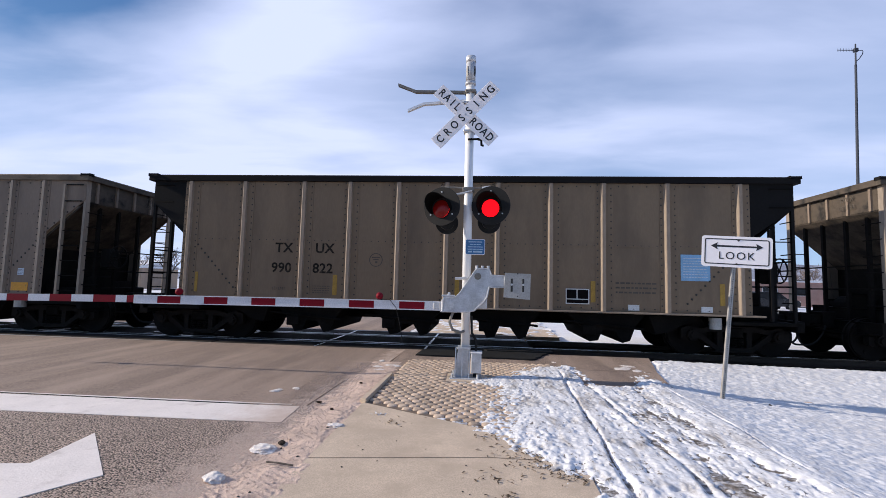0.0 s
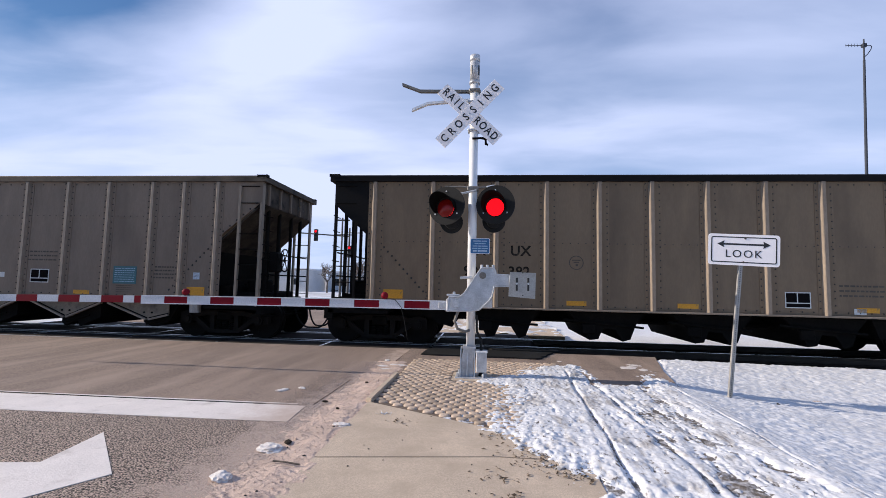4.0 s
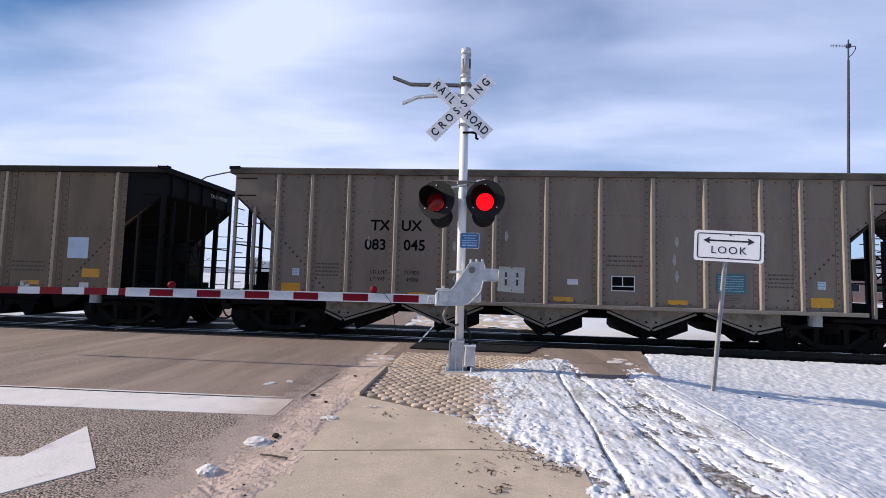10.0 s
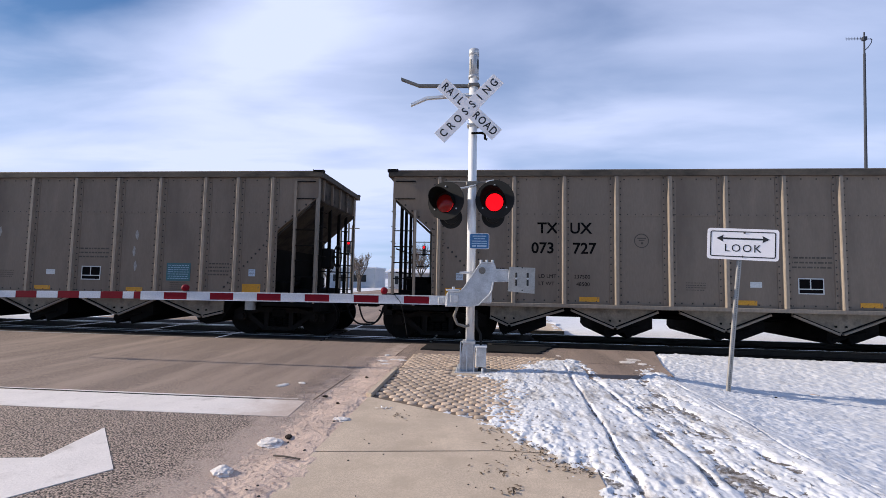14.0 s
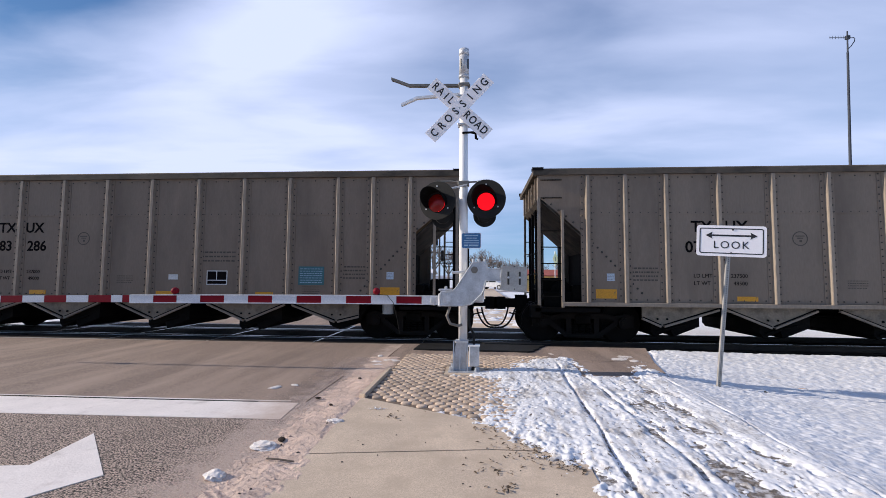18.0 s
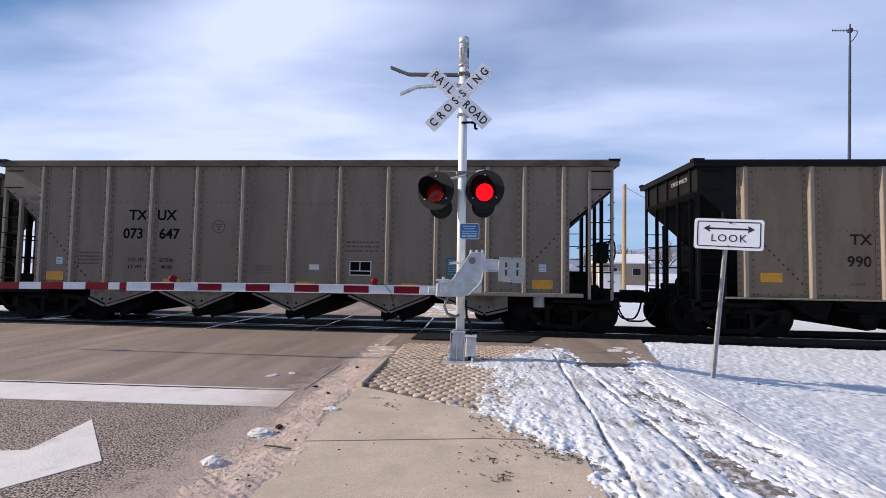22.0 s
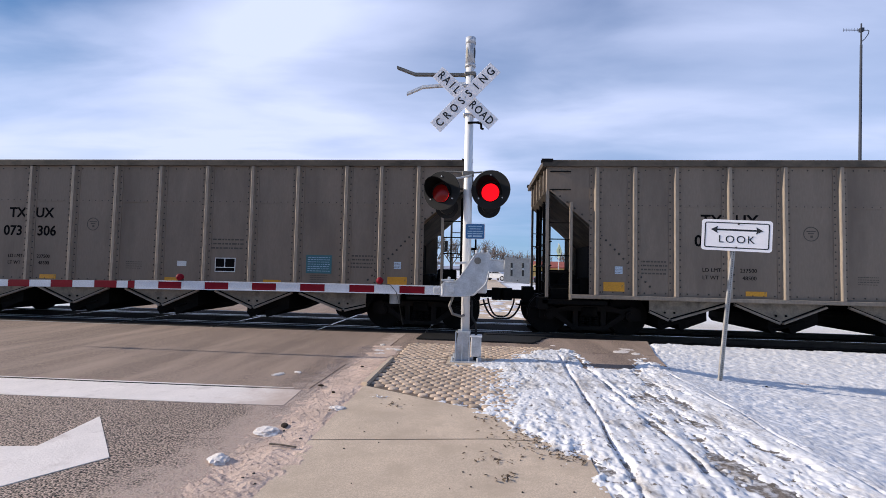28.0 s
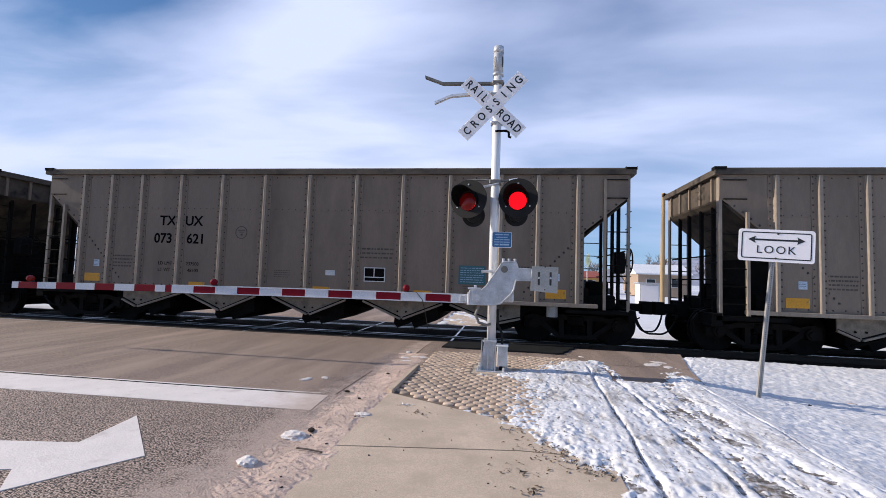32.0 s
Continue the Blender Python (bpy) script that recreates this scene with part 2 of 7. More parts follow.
LAMP_BLACK = material("lamp_black", (0.017, 0.017, 0.017), 0.75, vary=0.25, scale=4, grain=60, bump=0.1, shine=0.2)
# Deeper black than the lamp disc: shade inside the hood put into colour.
HOOD_SHADED = material("hood_shaded_black", (0.006, 0.006, 0.006), 0.95, vary=0.2, scale=4, grain=60, bump=0.0, shine=0.02)
LENS = material("red_lens", (0.22, 0.008, 0.007), 0.16, vary=0.15, scale=20, grain=90, bump=0.0, shine=0.3)
LIT = material("lit_lamp", (0.9, 0.004, 0.010), 0.7, vary=0.0, scale=20, grain=90, bump=0.0, glow=1.5, shine=0.05)
BOARD_RED = material("board_red", (0.20, 0.004, 0.014), 0.6, shine=0.15, vary=0.08, scale=5, grain=60, bump=0.0)
BOARD_WHITE = material("board_white", (0.66, 0.67, 0.70), 0.4, vary=0.05, scale=5, grain=60, bump=0.0)
CAR_BROWN = material("car_brown", (0.212, 0.152, 0.098), 0.75, vary=0.09, scale=0.8, grain=26, bump=0.06, fine=0.06, shine=0.25,
                     dirt=(0.140, 0.102, 0.070), dirt_at=(0.46, 0.74), dirt_scale=1.1, stretch=(1.2, 1, 0.32))
CAR_GREY = material("car_grey", (0.228, 0.178, 0.136), 0.75, vary=0.08, scale=0.8, grain=26, bump=0.06, fine=0.06, shine=0.25,
                    dirt=(0.155, 0.120, 0.093), dirt_at=(0.46, 0.74), dirt_scale=1.1, stretch=(1.2, 1, 0.32))
RIB_BROWN = material("rib_brown", (0.265, 0.207, 0.155), 0.6, vary=0.18, scale=1.5, grain=22, bump=0.06, stretch=(1, 1, 0.4), shine=0.3)
RIB_GREY = material("rib_grey", (0.265, 0.218, 0.172), 0.6, vary=0.18, scale=1.5, grain=22, bump=0.06, stretch=(1, 1, 0.4), shine=0.3)
CAR_BLACK = material("car_black", (0.0085, 0.008, 0.008), 0.75, vary=0.3, scale=1.0, grain=25, bump=0.08, shine=0.12)
# Coal-black, and darker still: shade beneath the cars is put into this colour.
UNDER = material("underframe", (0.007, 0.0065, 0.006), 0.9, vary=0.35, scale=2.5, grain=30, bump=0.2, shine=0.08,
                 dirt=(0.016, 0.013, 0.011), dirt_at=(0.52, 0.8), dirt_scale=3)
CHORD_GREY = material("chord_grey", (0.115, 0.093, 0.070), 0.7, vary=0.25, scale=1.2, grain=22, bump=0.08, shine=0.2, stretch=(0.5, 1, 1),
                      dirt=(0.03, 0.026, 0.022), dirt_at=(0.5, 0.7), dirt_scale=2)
CHUTE_GREY = material("chute_grey", (0.24, 0.200, 0.155), 0.75, vary=0.2, scale=2, grain=25, bump=0.08, shine=0.25,
                      dirt=(0.08, 0.068, 0.057), dirt_at=(0.48, 0.72), dirt_scale=3)
# Iron and wheel steel carry the undercar shade in their base colours.
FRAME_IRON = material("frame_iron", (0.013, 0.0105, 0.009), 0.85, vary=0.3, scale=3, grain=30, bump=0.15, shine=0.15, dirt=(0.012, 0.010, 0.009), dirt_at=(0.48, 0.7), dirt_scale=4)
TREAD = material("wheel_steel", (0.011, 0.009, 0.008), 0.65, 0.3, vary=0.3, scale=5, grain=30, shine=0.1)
RIVET = material("rivet", (0.040, 0.034, 0.028), 0.7, vary=0.2, scale=5, grain=40, bump=0.0)
COAL = material("coal", (0.012, 0.012, 0.013), 0.5, shine=0.15, vary=0.5, scale=8, grain=30, bump=0.8)
POST_STEEL = material("post_steel", (0.20, 0.185, 0.165), 0.6, 0.3, vary=0.2, scale=6, grain=45)
SIGN_POST = material("sign_post", (0.36, 0.345, 0.325), 0.55, 0.3, vary=0.2, scale=6, grain=45)
SCUFF = material("scuff", (0.34, 0.32, 0.29), 0.8, vary=0.3, scale=9, grain=40, bump=0.0)
STENCIL = material("stencil_black", (0.008, 0.007, 0.007), 0.9, shine=0.04, vary=0.2, scale=4, grain=40, bump=0.0)
STENCIL_WORN = material("stencil_worn", (0.030, 0.025, 0.020), 0.9, shine=0.04, vary=0.3, scale=6, grain=40, bump=0.0, dirt=(0.10, 0.078, 0.055), dirt_at=(0.52, 0.75), dirt_scale=7)
STENCIL_FADED = material("stencil_faded", (0.080, 0.066, 0.051), 0.75, vary=0.25, scale=4, grain=40, bump=0.0)
STENCIL_WHITE = material("stencil_white", (0.62, 0.62, 0.60), 0.6, vary=0.12, scale=4, grain=40, bump=0.0)
YELLOW = material("reflector_yellow", (0.64, 0.29, 0.012), 0.5, vary=0.15, scale=6, grain=40, bump=0.0, dirt=(0.25, 0.16, 0.05), dirt_at=(0.58, 0.72), dirt_scale=9)
YELLOW_OLD = material("reflector_worn", (0.36, 0.21, 0.03), 0.6, vary=0.25, scale=5, grain=40, bump=0.0)
TEAL = material("placard_teal", (0.040, 0.135, 0.150), 0.5, vary=0.08, scale=4, grain=40, bump=0.0)
PALE = material("placard_pale", (0.50, 0.58, 0.66), 0.5, vary=0.10, scale=4, grain=40, bump=0.0)
PALE_BLUE = material("placard_blue", (0.22, 0.42, 0.62), 0.5, vary=0.10, scale=4, grain=40, bump=0.0)
CAN = material("brake_can", (0.36, 0.35, 0.33), 0.55, 0.3, vary=0.15, scale=6, grain=40)


def trodden(base, clean):
    """Snow dirtied along the path: grey-brown slush that thins out towards the open verge."""
    m = base.copy()
    m.name = "trodden_snow"
    n, l = m.node_tree.nodes, m.node_tree.links
    b = n["Principled BSDF"]
    old = b.inputs["Base Color"].links[0].from_socket
    co, sep = n.new("ShaderNodeTexCoord"), n.new("ShaderNodeSeparateXYZ")
    l.new(co.outputs["Object"], sep.inputs[0])
    near_path = n.new("ShaderNodeMapRange"); near_path.interpolation_type = "SMOOTHSTEP"
    for k, v in (("From Min", clean), ("From Max", clean - 1.0), ("To Min", 0.0), ("To Max", 1.0)):
        near_path.inputs[k].default_value = v
    l.new(sep.outputs["X"], near_path.inputs["Value"])
    t = n.new("ShaderNodeTexNoise")
    t.inputs["Scale"].default_value, t.inputs["Detail"].default_value, t.inputs["Roughness"].default_value, t.inputs["Distortion"].default_value = 3.2, 9.0, 0.66, 0.6
    mp = n.new("ShaderNodeMapping"); mp.inputs["Scale"].default_value = (1.6, 0.7, 1)
    l.new(co.outputs["Object"], mp.inputs[0]), l.new(mp.outputs[0], t.inputs["Vector"])
    r = n.new("ShaderNodeMapRange"); r.inputs["From Min"].default_value, r.inputs["From Max"].default_value = 0.50, 0.68
    l.new(t.outputs[0], r.inputs["Value"])
    mul = n.new("ShaderNodeMath"); mul.operation = "MULTIPLY"
    l.new(r.outputs[0], mul.inputs[0]), l.new(near_path.outputs[0], mul.inputs[1])
    mx = n.new("ShaderNodeMix"); mx.data_type = "RGBA"; mx.inputs["B"].default_value = (0.30, 0.275, 0.255, 1)
    l.new(mul.outputs[0], mx.inputs["Factor"]), l.new(old, mx.inputs["A"])
    # crumbs of soil pressed into the trodden crust
    t2 = n.new("ShaderNodeTexNoise")
    t2.inputs["Scale"].default_value, t2.inputs["Detail"].default_value, t2.inputs["Roughness"].default_value = 13.0, 5.0, 0.6
    mp2 = n.new("ShaderNodeMapping"); mp2.inputs["Scale"].default_value = (1.5, 0.8, 1)
    l.new(co.outputs["Object"], mp2.inputs[0]), l.new(mp2.outputs[0], t2.inputs["Vector"])
    r2 = n.new("ShaderNodeMapRange"); r2.inputs["From Min"].default_value, r2.inputs["From Max"].default_value = 0.60, 0.68
    l.new(t2.outputs[0], r2.inputs["Value"])
    mul2 = n.new("ShaderNodeMath"); mul2.operation = "MULTIPLY"
    l.new(r2.outputs[0], mul2.inputs[0]), l.new(near_path.outputs[0], mul2.inputs[1])
    mx2 = n.new("ShaderNodeMix"); mx2.data_type = "RGBA"; mx2.inputs["B"].default_value = (0.12, 0.10, 0.085, 1)
    l.new(mul2.outputs[0], mx2.inputs["Factor"]), l.new(mx.outputs["Result"], mx2.inputs["A"]), l.new(mx2.outputs["Result"], b.inputs["Base Color"])
    return m


TRODDEN = trodden(SNOW, 3.2)
OLD_SNOW = material("old_snow", (0.74, 0.69, 0.655), 0.7, vary=0.12, scale=14, grain=60, bump=0.7, dirt=(0.42, 0.33, 0.27), dirt_at=(0.52, 0.72), dirt_scale=18)
# Grimy slope sheets, darkened further: shade of the end recess put into colour.
SLOPE = material("slope_grime_shade", (0.060, 0.048, 0.037), 0.85, vary=0.3, scale=2.5, grain=20, bump=0.1, shine=0.15, dirt=(0.016, 0.014, 0.012), dirt_at=(0.45, 0.65), dirt_scale=2.0)
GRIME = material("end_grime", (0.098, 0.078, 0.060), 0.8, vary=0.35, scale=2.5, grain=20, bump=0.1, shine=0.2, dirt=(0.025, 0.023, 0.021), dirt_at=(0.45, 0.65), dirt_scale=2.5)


def dusted(m, reach):
    """Road sand blown out of the gutter lies on the surface and thins out towards the lanes."""
    n, l = m.node_tree.nodes, m.node_tree.links
    b = n["Principled BSDF"]
    old = b.inputs["Base Color"].links[0].from_socket
    co, dot = n.new("ShaderNodeTexCoord"), n.new("ShaderNodeVectorMath")
    dot.operation = "DOT_PRODUCT"; dot.inputs[1].default_value = (1.0, -0.07, 0.0)
    l.new(co.outputs["Object"], dot.inputs[0])
    t = n.new("ShaderNodeTexNoise")
    t.inputs["Scale"].default_value, t.inputs["Detail"].default_value, t.inputs["Roughness"].default_value = 4.0, 10.0, 0.7
    l.new(co.outputs["Object"], t.inputs["Vector"])
    add = n.new("ShaderNodeMath"); add.operation = "MULTIPLY_ADD"; add.inputs[1].default_value = 1.3
    l.new(t.outputs[0], add.inputs[0]), l.new(dot.outputs["Value"], add.inputs[2])
    r = n.new("ShaderNodeMapRange"); r.interpolation_type = "SMOOTHSTEP"
    for k, v in (("From Min", -2.24 + 0.65 - reach), ("From Max", -2.24 + 0.70), ("To Min", 0.0), ("To Max", 0.9)):
        r.inputs[k].default_value = v
    l.new(add.outputs[0], r.inputs["Value"])
    mx = n.new("ShaderNodeMix"); mx.data_type = "RGBA"; mx.inputs["B"].default_value = (0.50, 0.39, 0.325, 1)
    l.new(r.outputs[0], mx.inputs["Factor"]), l.new(old, mx.inputs["A"]), l.new(mx.outputs["Result"], b.inputs["Base Color"])


DUST_ROAD, DUST_NEAR, DUST_PAINT = ASPHALT.copy(), ASPHALT_NEAR.copy(), PAINT_WHITE.copy()
dusted(DUST_ROAD, 0.42), dusted(DUST_NEAR, 0.42), dusted(DUST_PAINT, 1.0)


# ---- mesh helpers ----
def part(name, bm, mat, parent=None, label="", smooth=False):
    """Links a bmesh as one mesh object, under parent when given."""
    me = bpy.data.meshes.new(name)
    bm.normal_update()
    bm.to_mesh(me)
    bm.free()
    me.materials.append(mat)
    if smooth:
        for p in me.polygons:
            p.use_smooth = True
    return put(name, me, parent, label)


def put(name, me, parent=None, label="", at=None):
    ob = new(name, me)
    if parent:
        ob.parent = parent
    if at is not None:
        ob.matrix_basis = at
    if label:
        tagged(ob, label)
    return ob


def thing(name, label, category, group="", at=None, kind=""):
    ob = new(name)
    ob.empty_display_size = 0.2
    if at is not None:
        ob.matrix_basis = at
    return tagged(ob, label, category, group, kind)


def box(bm, x0, x1, y0, y1, z0, z1, bevel=0.0):
    v = bmesh.ops.create_cube(bm, size=1.0)["verts"]
    for p in v:
        p.co = ((x0 + x1) / 2 + p.co.x * (x1 - x0), (y0 + y1) / 2 + p.co.y * (y1 - y0), (z0 + z1) / 2 + p.co.z * (z1 - z0))
    if bevel:
        edges = list({e for p in v for e in p.link_edges})
        bmesh.ops.bevel(bm, geom=edges, offset=bevel, segments=1, affect="EDGES")
    return bm


def rod(bm, a, b, r, seg=8, r2=None):
    a, b = Vector(a), Vector(b)
    d = b - a
    m = Matrix.Translation((a + b) / 2) @ d.to_track_quat("Z", "Y").to_matrix().to_4x4()
    bmesh.ops.create_cone(bm, cap_ends=True, segments=seg, radius1=r, radius2=r if r2 is None else r2, depth=d.length, matrix=m)
    return bm


def tube(bm, pts, r, seg=6):
    """One bent pipe along the points, with closed ends."""
    pts = [Vector(p) for p in pts]
    last, loops, side = len(pts) - 1, [], Vector((0.31, 0.57, 0.76))
    for i, p in enumerate(pts):
        d = (pts[min(i + 1, last)] - pts[max(i - 1, 0)]).normalized()
        side = (side - d * side.dot(d)).normalized()
        other = d.cross(side)
        loops.append([bm.verts.new(p + (side * math.cos(k * 2 * math.pi / seg) + other * math.sin(k * 2 * math.pi / seg)) * r) for k in range(seg)])
    for p, q in zip(loops, loops[1:]):
        for k in range(seg):
            bm.faces.new((p[k], p[(k + 1) % seg], q[(k + 1) % seg], q[k]))
    bm.faces.new(loops[0][::-1]), bm.faces.new(loops[-1])
    return bm


def prism(bm, pts, axis, lo, hi):
    """A polygon of (u, v) pairs given in the plane across the axis, thickened from lo to hi."""
    def at(u, v, w):
        return {"x": (w, u, v), "y": (u, w, v), "z": (u, v, w)}[axis]
    a = [bm.verts.new(at(u, v, lo)) for u, v in pts]
    b = [bm.verts.new(at(u, v, hi)) for u, v in pts]
    faces = [bm.faces.new(a), bm.faces.new(b[::-1])]
    k = len(pts)
    for i in range(k):
        faces.append(bm.faces.new((a[i], b[i], b[(i + 1) % k], a[(i + 1) % k])))
    bmesh.ops.recalc_face_normals(bm, faces=faces)
    return bm


def mesh_of(name, bm, mat, smooth=False):
    me = bpy.data.meshes.new(name)
    bm.normal_update()
    bm.to_mesh(me)
    bm.free()
    me.materials.append(mat)
    if smooth:
        for p in me.polygons:
            p.use_smooth = True
    return me


TEXTS = {}


def text_mesh(words, size, mat, gap=1.0, depth=0.002, bold=0.0):
    """Flat lettering in the xz plane, facing -y, centred on its origin."""
    key = (words, size, mat.name, gap, bold)
    if key not in TEXTS:
        cu = bpy.data.curves.new("lettering", "FONT")
        cu.body, cu.size, cu.align_x, cu.align_y, cu.space_character, cu.extrude = words, size, "CENTER", "CENTER", gap, depth
        cu.resolution_u, cu.offset = 3, bold
        ob = new("lettering", cu)
        bpy.context.view_layer.update()
        me = bpy.data.meshes.new_from_object(ob.evaluated_get(bpy.context.evaluated_depsgraph_get()))
        bpy.data.objects.remove(ob)
        me.transform(Matrix.Rotation(radians(90), 4, "X"))
        me.materials.clear()
        me.materials.append(mat)
        TEXTS[key] = me
    return TEXTS[key]


# ---- the ground, street, sidewalk and crossing ----
def plan(name, pts, z0, z1, mat, label="", kind="structure", category="", bevel=0.0):
    bm = prism(bmesh.new(), pts, "z", z0, z1)
    if bevel:
        bmesh.ops.bevel(bm, geom=[e for e in bm.edges if all(v.co.z > z1 - 1e-4 for v in e.verts)], offset=bevel, segments=2, affect="EDGES")
    ob = part(name, bm, mat)
    return tagged(ob, label, category, kind=kind)


def wave(x, y, s=1.0, k=0.0):
    return noise.noise(Vector((x * s + k, y * s - k, k * 1.7)))


GRAD = np.random.RandomState(7).uniform(0, 2 * math.pi, 256)
SHUFFLE = np.tile(np.random.RandomState(8).permutation(256), 2)


def ripple(x, y, s=1.0, k=0.0):
    """Gradient noise over whole arrays, about -1 to 1."""
    x, y = np.asarray(x) * s + 17.3 * k, np.asarray(y) * s - 9.1 * k
    xi, yi = np.floor(x).astype(int), np.floor(y).astype(int)
    u, v = x - xi, y - yi
    xi, yi = xi & 255, yi & 255
    a, b = u * u * u * (u * (u * 6 - 15) + 10), v * v * v * (v * (v * 6 - 15) + 10)

    def corner(i, j):
        g = GRAD[SHUFFLE[(SHUFFLE[(xi + i) & 255] + yi + j) & 511]]
        return np.cos(g) * (u - i) + np.sin(g) * (v - j)
    low = corner(0, 0) * (1 - a) + corner(1, 0) * a
    high = corner(0, 1) * (1 - a) + corner(1, 1) * a
    return 1.5 * (low * (1 - b) + high * b)


def layers(x, y, s, octaves=4, k=0.0):
    return sum(0.54 ** i * ripple(x, y, s * 2.1 ** i, k + 3.7 * i) for i in range(octaves))


def field(name, x0, x1, y0, y1, step, height, mat, smooth=True):
    """A height field over a rectangle of the plan."""
    nx, ny = int(round((x1 - x0) / step)) + 1, int(round((y1 - y0) / step)) + 1
    gx, gy = np.meshgrid(x0 + step * np.arange(nx), y0 + step * np.arange(ny))
    verts = np.stack([gx, gy, height(gx, gy)], -1).reshape(-1, 3)
    first_ = (np.arange(ny - 1)[:, None] * nx + np.arange(nx - 1)[None, :]).ravel()
    faces = np.stack([first_, first_ + 1, first_ + nx + 1, first_ + nx], -1)
    me = bpy.data.meshes.new(name)
    me.from_pydata(verts.tolist(), [], faces.tolist())
    me.materials.append(mat)
    if smooth:
        me.polygons.foreach_set("use_smooth", [True] * len(faces))
    return new(name, me)


# one sheet of thin snow over winter grass out to the horizon
bm = bmesh.new()
bmesh.ops.create_grid(bm, x_segments=60, y_segments=60, size=2600)
for v in bm.verts:
    v.co.z = -0.30
ground = part("ground", bm, FAR_SNOW)
tagged(ground, "flat open ground with patchy thin snow", "ground", kind="structure")

CURB_X = -1.37
plan("road", [(-13.5, 5.0), (-13.5, 9.62), (-1.60, 9.75), (-1.66, 6.6), (-1.66, 5.0)], -0.32, 0.0, DUST_ROAD,
     "worn brown-grey asphalt street with tyre-polished lanes", category="road")
plan("road_near", [(-13.5, -25), (-13.5, 4.996), (-1.66, 4.996), (-1.66, 2.8), (-1.7, -2), (-1.7, -25)], -0.32, 0.002, DUST_NEAR,
     "coarse dark grey chip-seal asphalt before the stop line", category="road")
plan("road_far", [(-12.5, 13.3), (-12.5, 75), (-2.1, 75), (-2.1, 13.3)], -0.32, -0.004, ASPHALT,
     "grey asphalt street beyond the track", category="road")

# sandy gutter between street and sidewalk
def along(table, y):
    """The value at y of a table of (y, value), straight between its rows."""
    rows = sorted(table)
    return np.interp(y, [r[0] for r in rows], [r[1] for r in rows])


SAND_EDGE = ((2.0, -1.36), (2.7, -1.37), (3.0, -1.33), (3.3, -1.29), (3.6, -1.36), (4.1, -1.44), (8.2, -1.46))


def gutter_z(x, y):
    t = np.clip((x + 2.08) / 0.55, 0, 1)
    z = -0.010 + 0.023 * t + 0.005 * layers(x, y, 5.0, 4, 3.0) + 0.0018 * ripple(x, y, 30.0, 5.0) + 0.0015 * ripple(x, y, 62.0, 9.0)
    # tyre prints: rows of short ridges across the wheel's way
    for cx, cy, wide, long_, tilt in ((-1.55, 3.05, 0.36, 0.60, 0.60), (-1.72, 2.62, 0.30, 0.45, 0.75)):
        u, v = math.cos(tilt) * x - math.sin(tilt) * y, math.sin(tilt) * x + math.cos(tilt) * y
        zone = np.clip(2.4 * np.clip(1 - abs(y - cy) / long_, 0, 1) * np.clip(1 - abs(x - cx) / wide, 0, 1), 0, 1)
        bars = np.sin(u * 250 + 2 * ripple(x, y, 3.0)) * np.clip(np.sin(v * 105 + 0.8 * ripple(x, y, 4.0, 2.0)), 0, 1) ** 0.6
        z += 0.0042 * zone * bars * (1 + ripple(x, y, 5.0, 8.0))
    # trodden crumbs further up
    z += 0.008 * np.clip(1 - abs(y - 4.7) / 1.1, 0, 1) * np.clip(ripple(x, y, 11.0, 14.0), 0, 1)
    z += 0.005 * np.clip(ripple(x, y, 22.0, 31.0) - 0.2, 0, 1)
    over = x - along(SAND_EDGE, y) + 0.05 * ripple(x, y, 8.0, 21.0) + 0.03 * ripple(x, y, 25.0, 22.0)
    return z - 0.16 * np.clip(over, 0, None)


gut = field("gutter", -2.35, -1.22, 1.5, 8.1, 0.0085, gutter_z, SAND)
tagged(gut, "gutter drifted with reddish road sand and a tyre print", "gutter", kind="structure")
plan("gutter_pan", [(-1.95, -22.0), (-1.95, 1.51), (-1.365, 1.51), (-1.365, -22.0)], -0.3, 0.006, SAND, "sandy gutter pan", category="gutter")
# loose grit strewn from the gutter out over the asphalt
grit, rng = bmesh.new(), random.Random(12)
spots = [(-1.85 + rng.gauss(0, 0.27), rng.uniform(2.2, 8.0), rng.uniform(0.003, 0.0085)) for k in range(6500)]
floor_z = np.maximum(0.002, gutter_z(np.array([p[0] for p in spots]), np.array([p[1] for p in spots]))).tolist()
for (x, y, r), z in zip(spots, floor_z):
    if -3.2 < x < -1.40:
        c = [grit.verts.new((x + r * u, y + r * v, z + r * w)) for u, v, w in ((1, 0, -0.2), (-0.3, 0.9, -0.2), (-0.6, -0.8, -0.2), (0.1, 0.1, 0.9))]
        for a, b in ((0, 1), (1, 2), (2, 0)):
            grit.faces.new((c[a], c[b], c[3]))
tagged(part("road_grit", grit, SAND), "loose reddish grit strewn along the gutter", "grit", kind="stuff")
plan("gutter_seam", [(-1.966, 5.1), (-1.948, 6.45), (-1.934, 6.45), (-1.952, 5.1)], -0.1, 0.004, MORTAR, "dark open gutter seam", category="gutter")

# sidewalk slabs
side = new("sidewalk")
tagged(side, "tan concrete sidewalk slabs with a joint", "sidewalk", kind="structure")
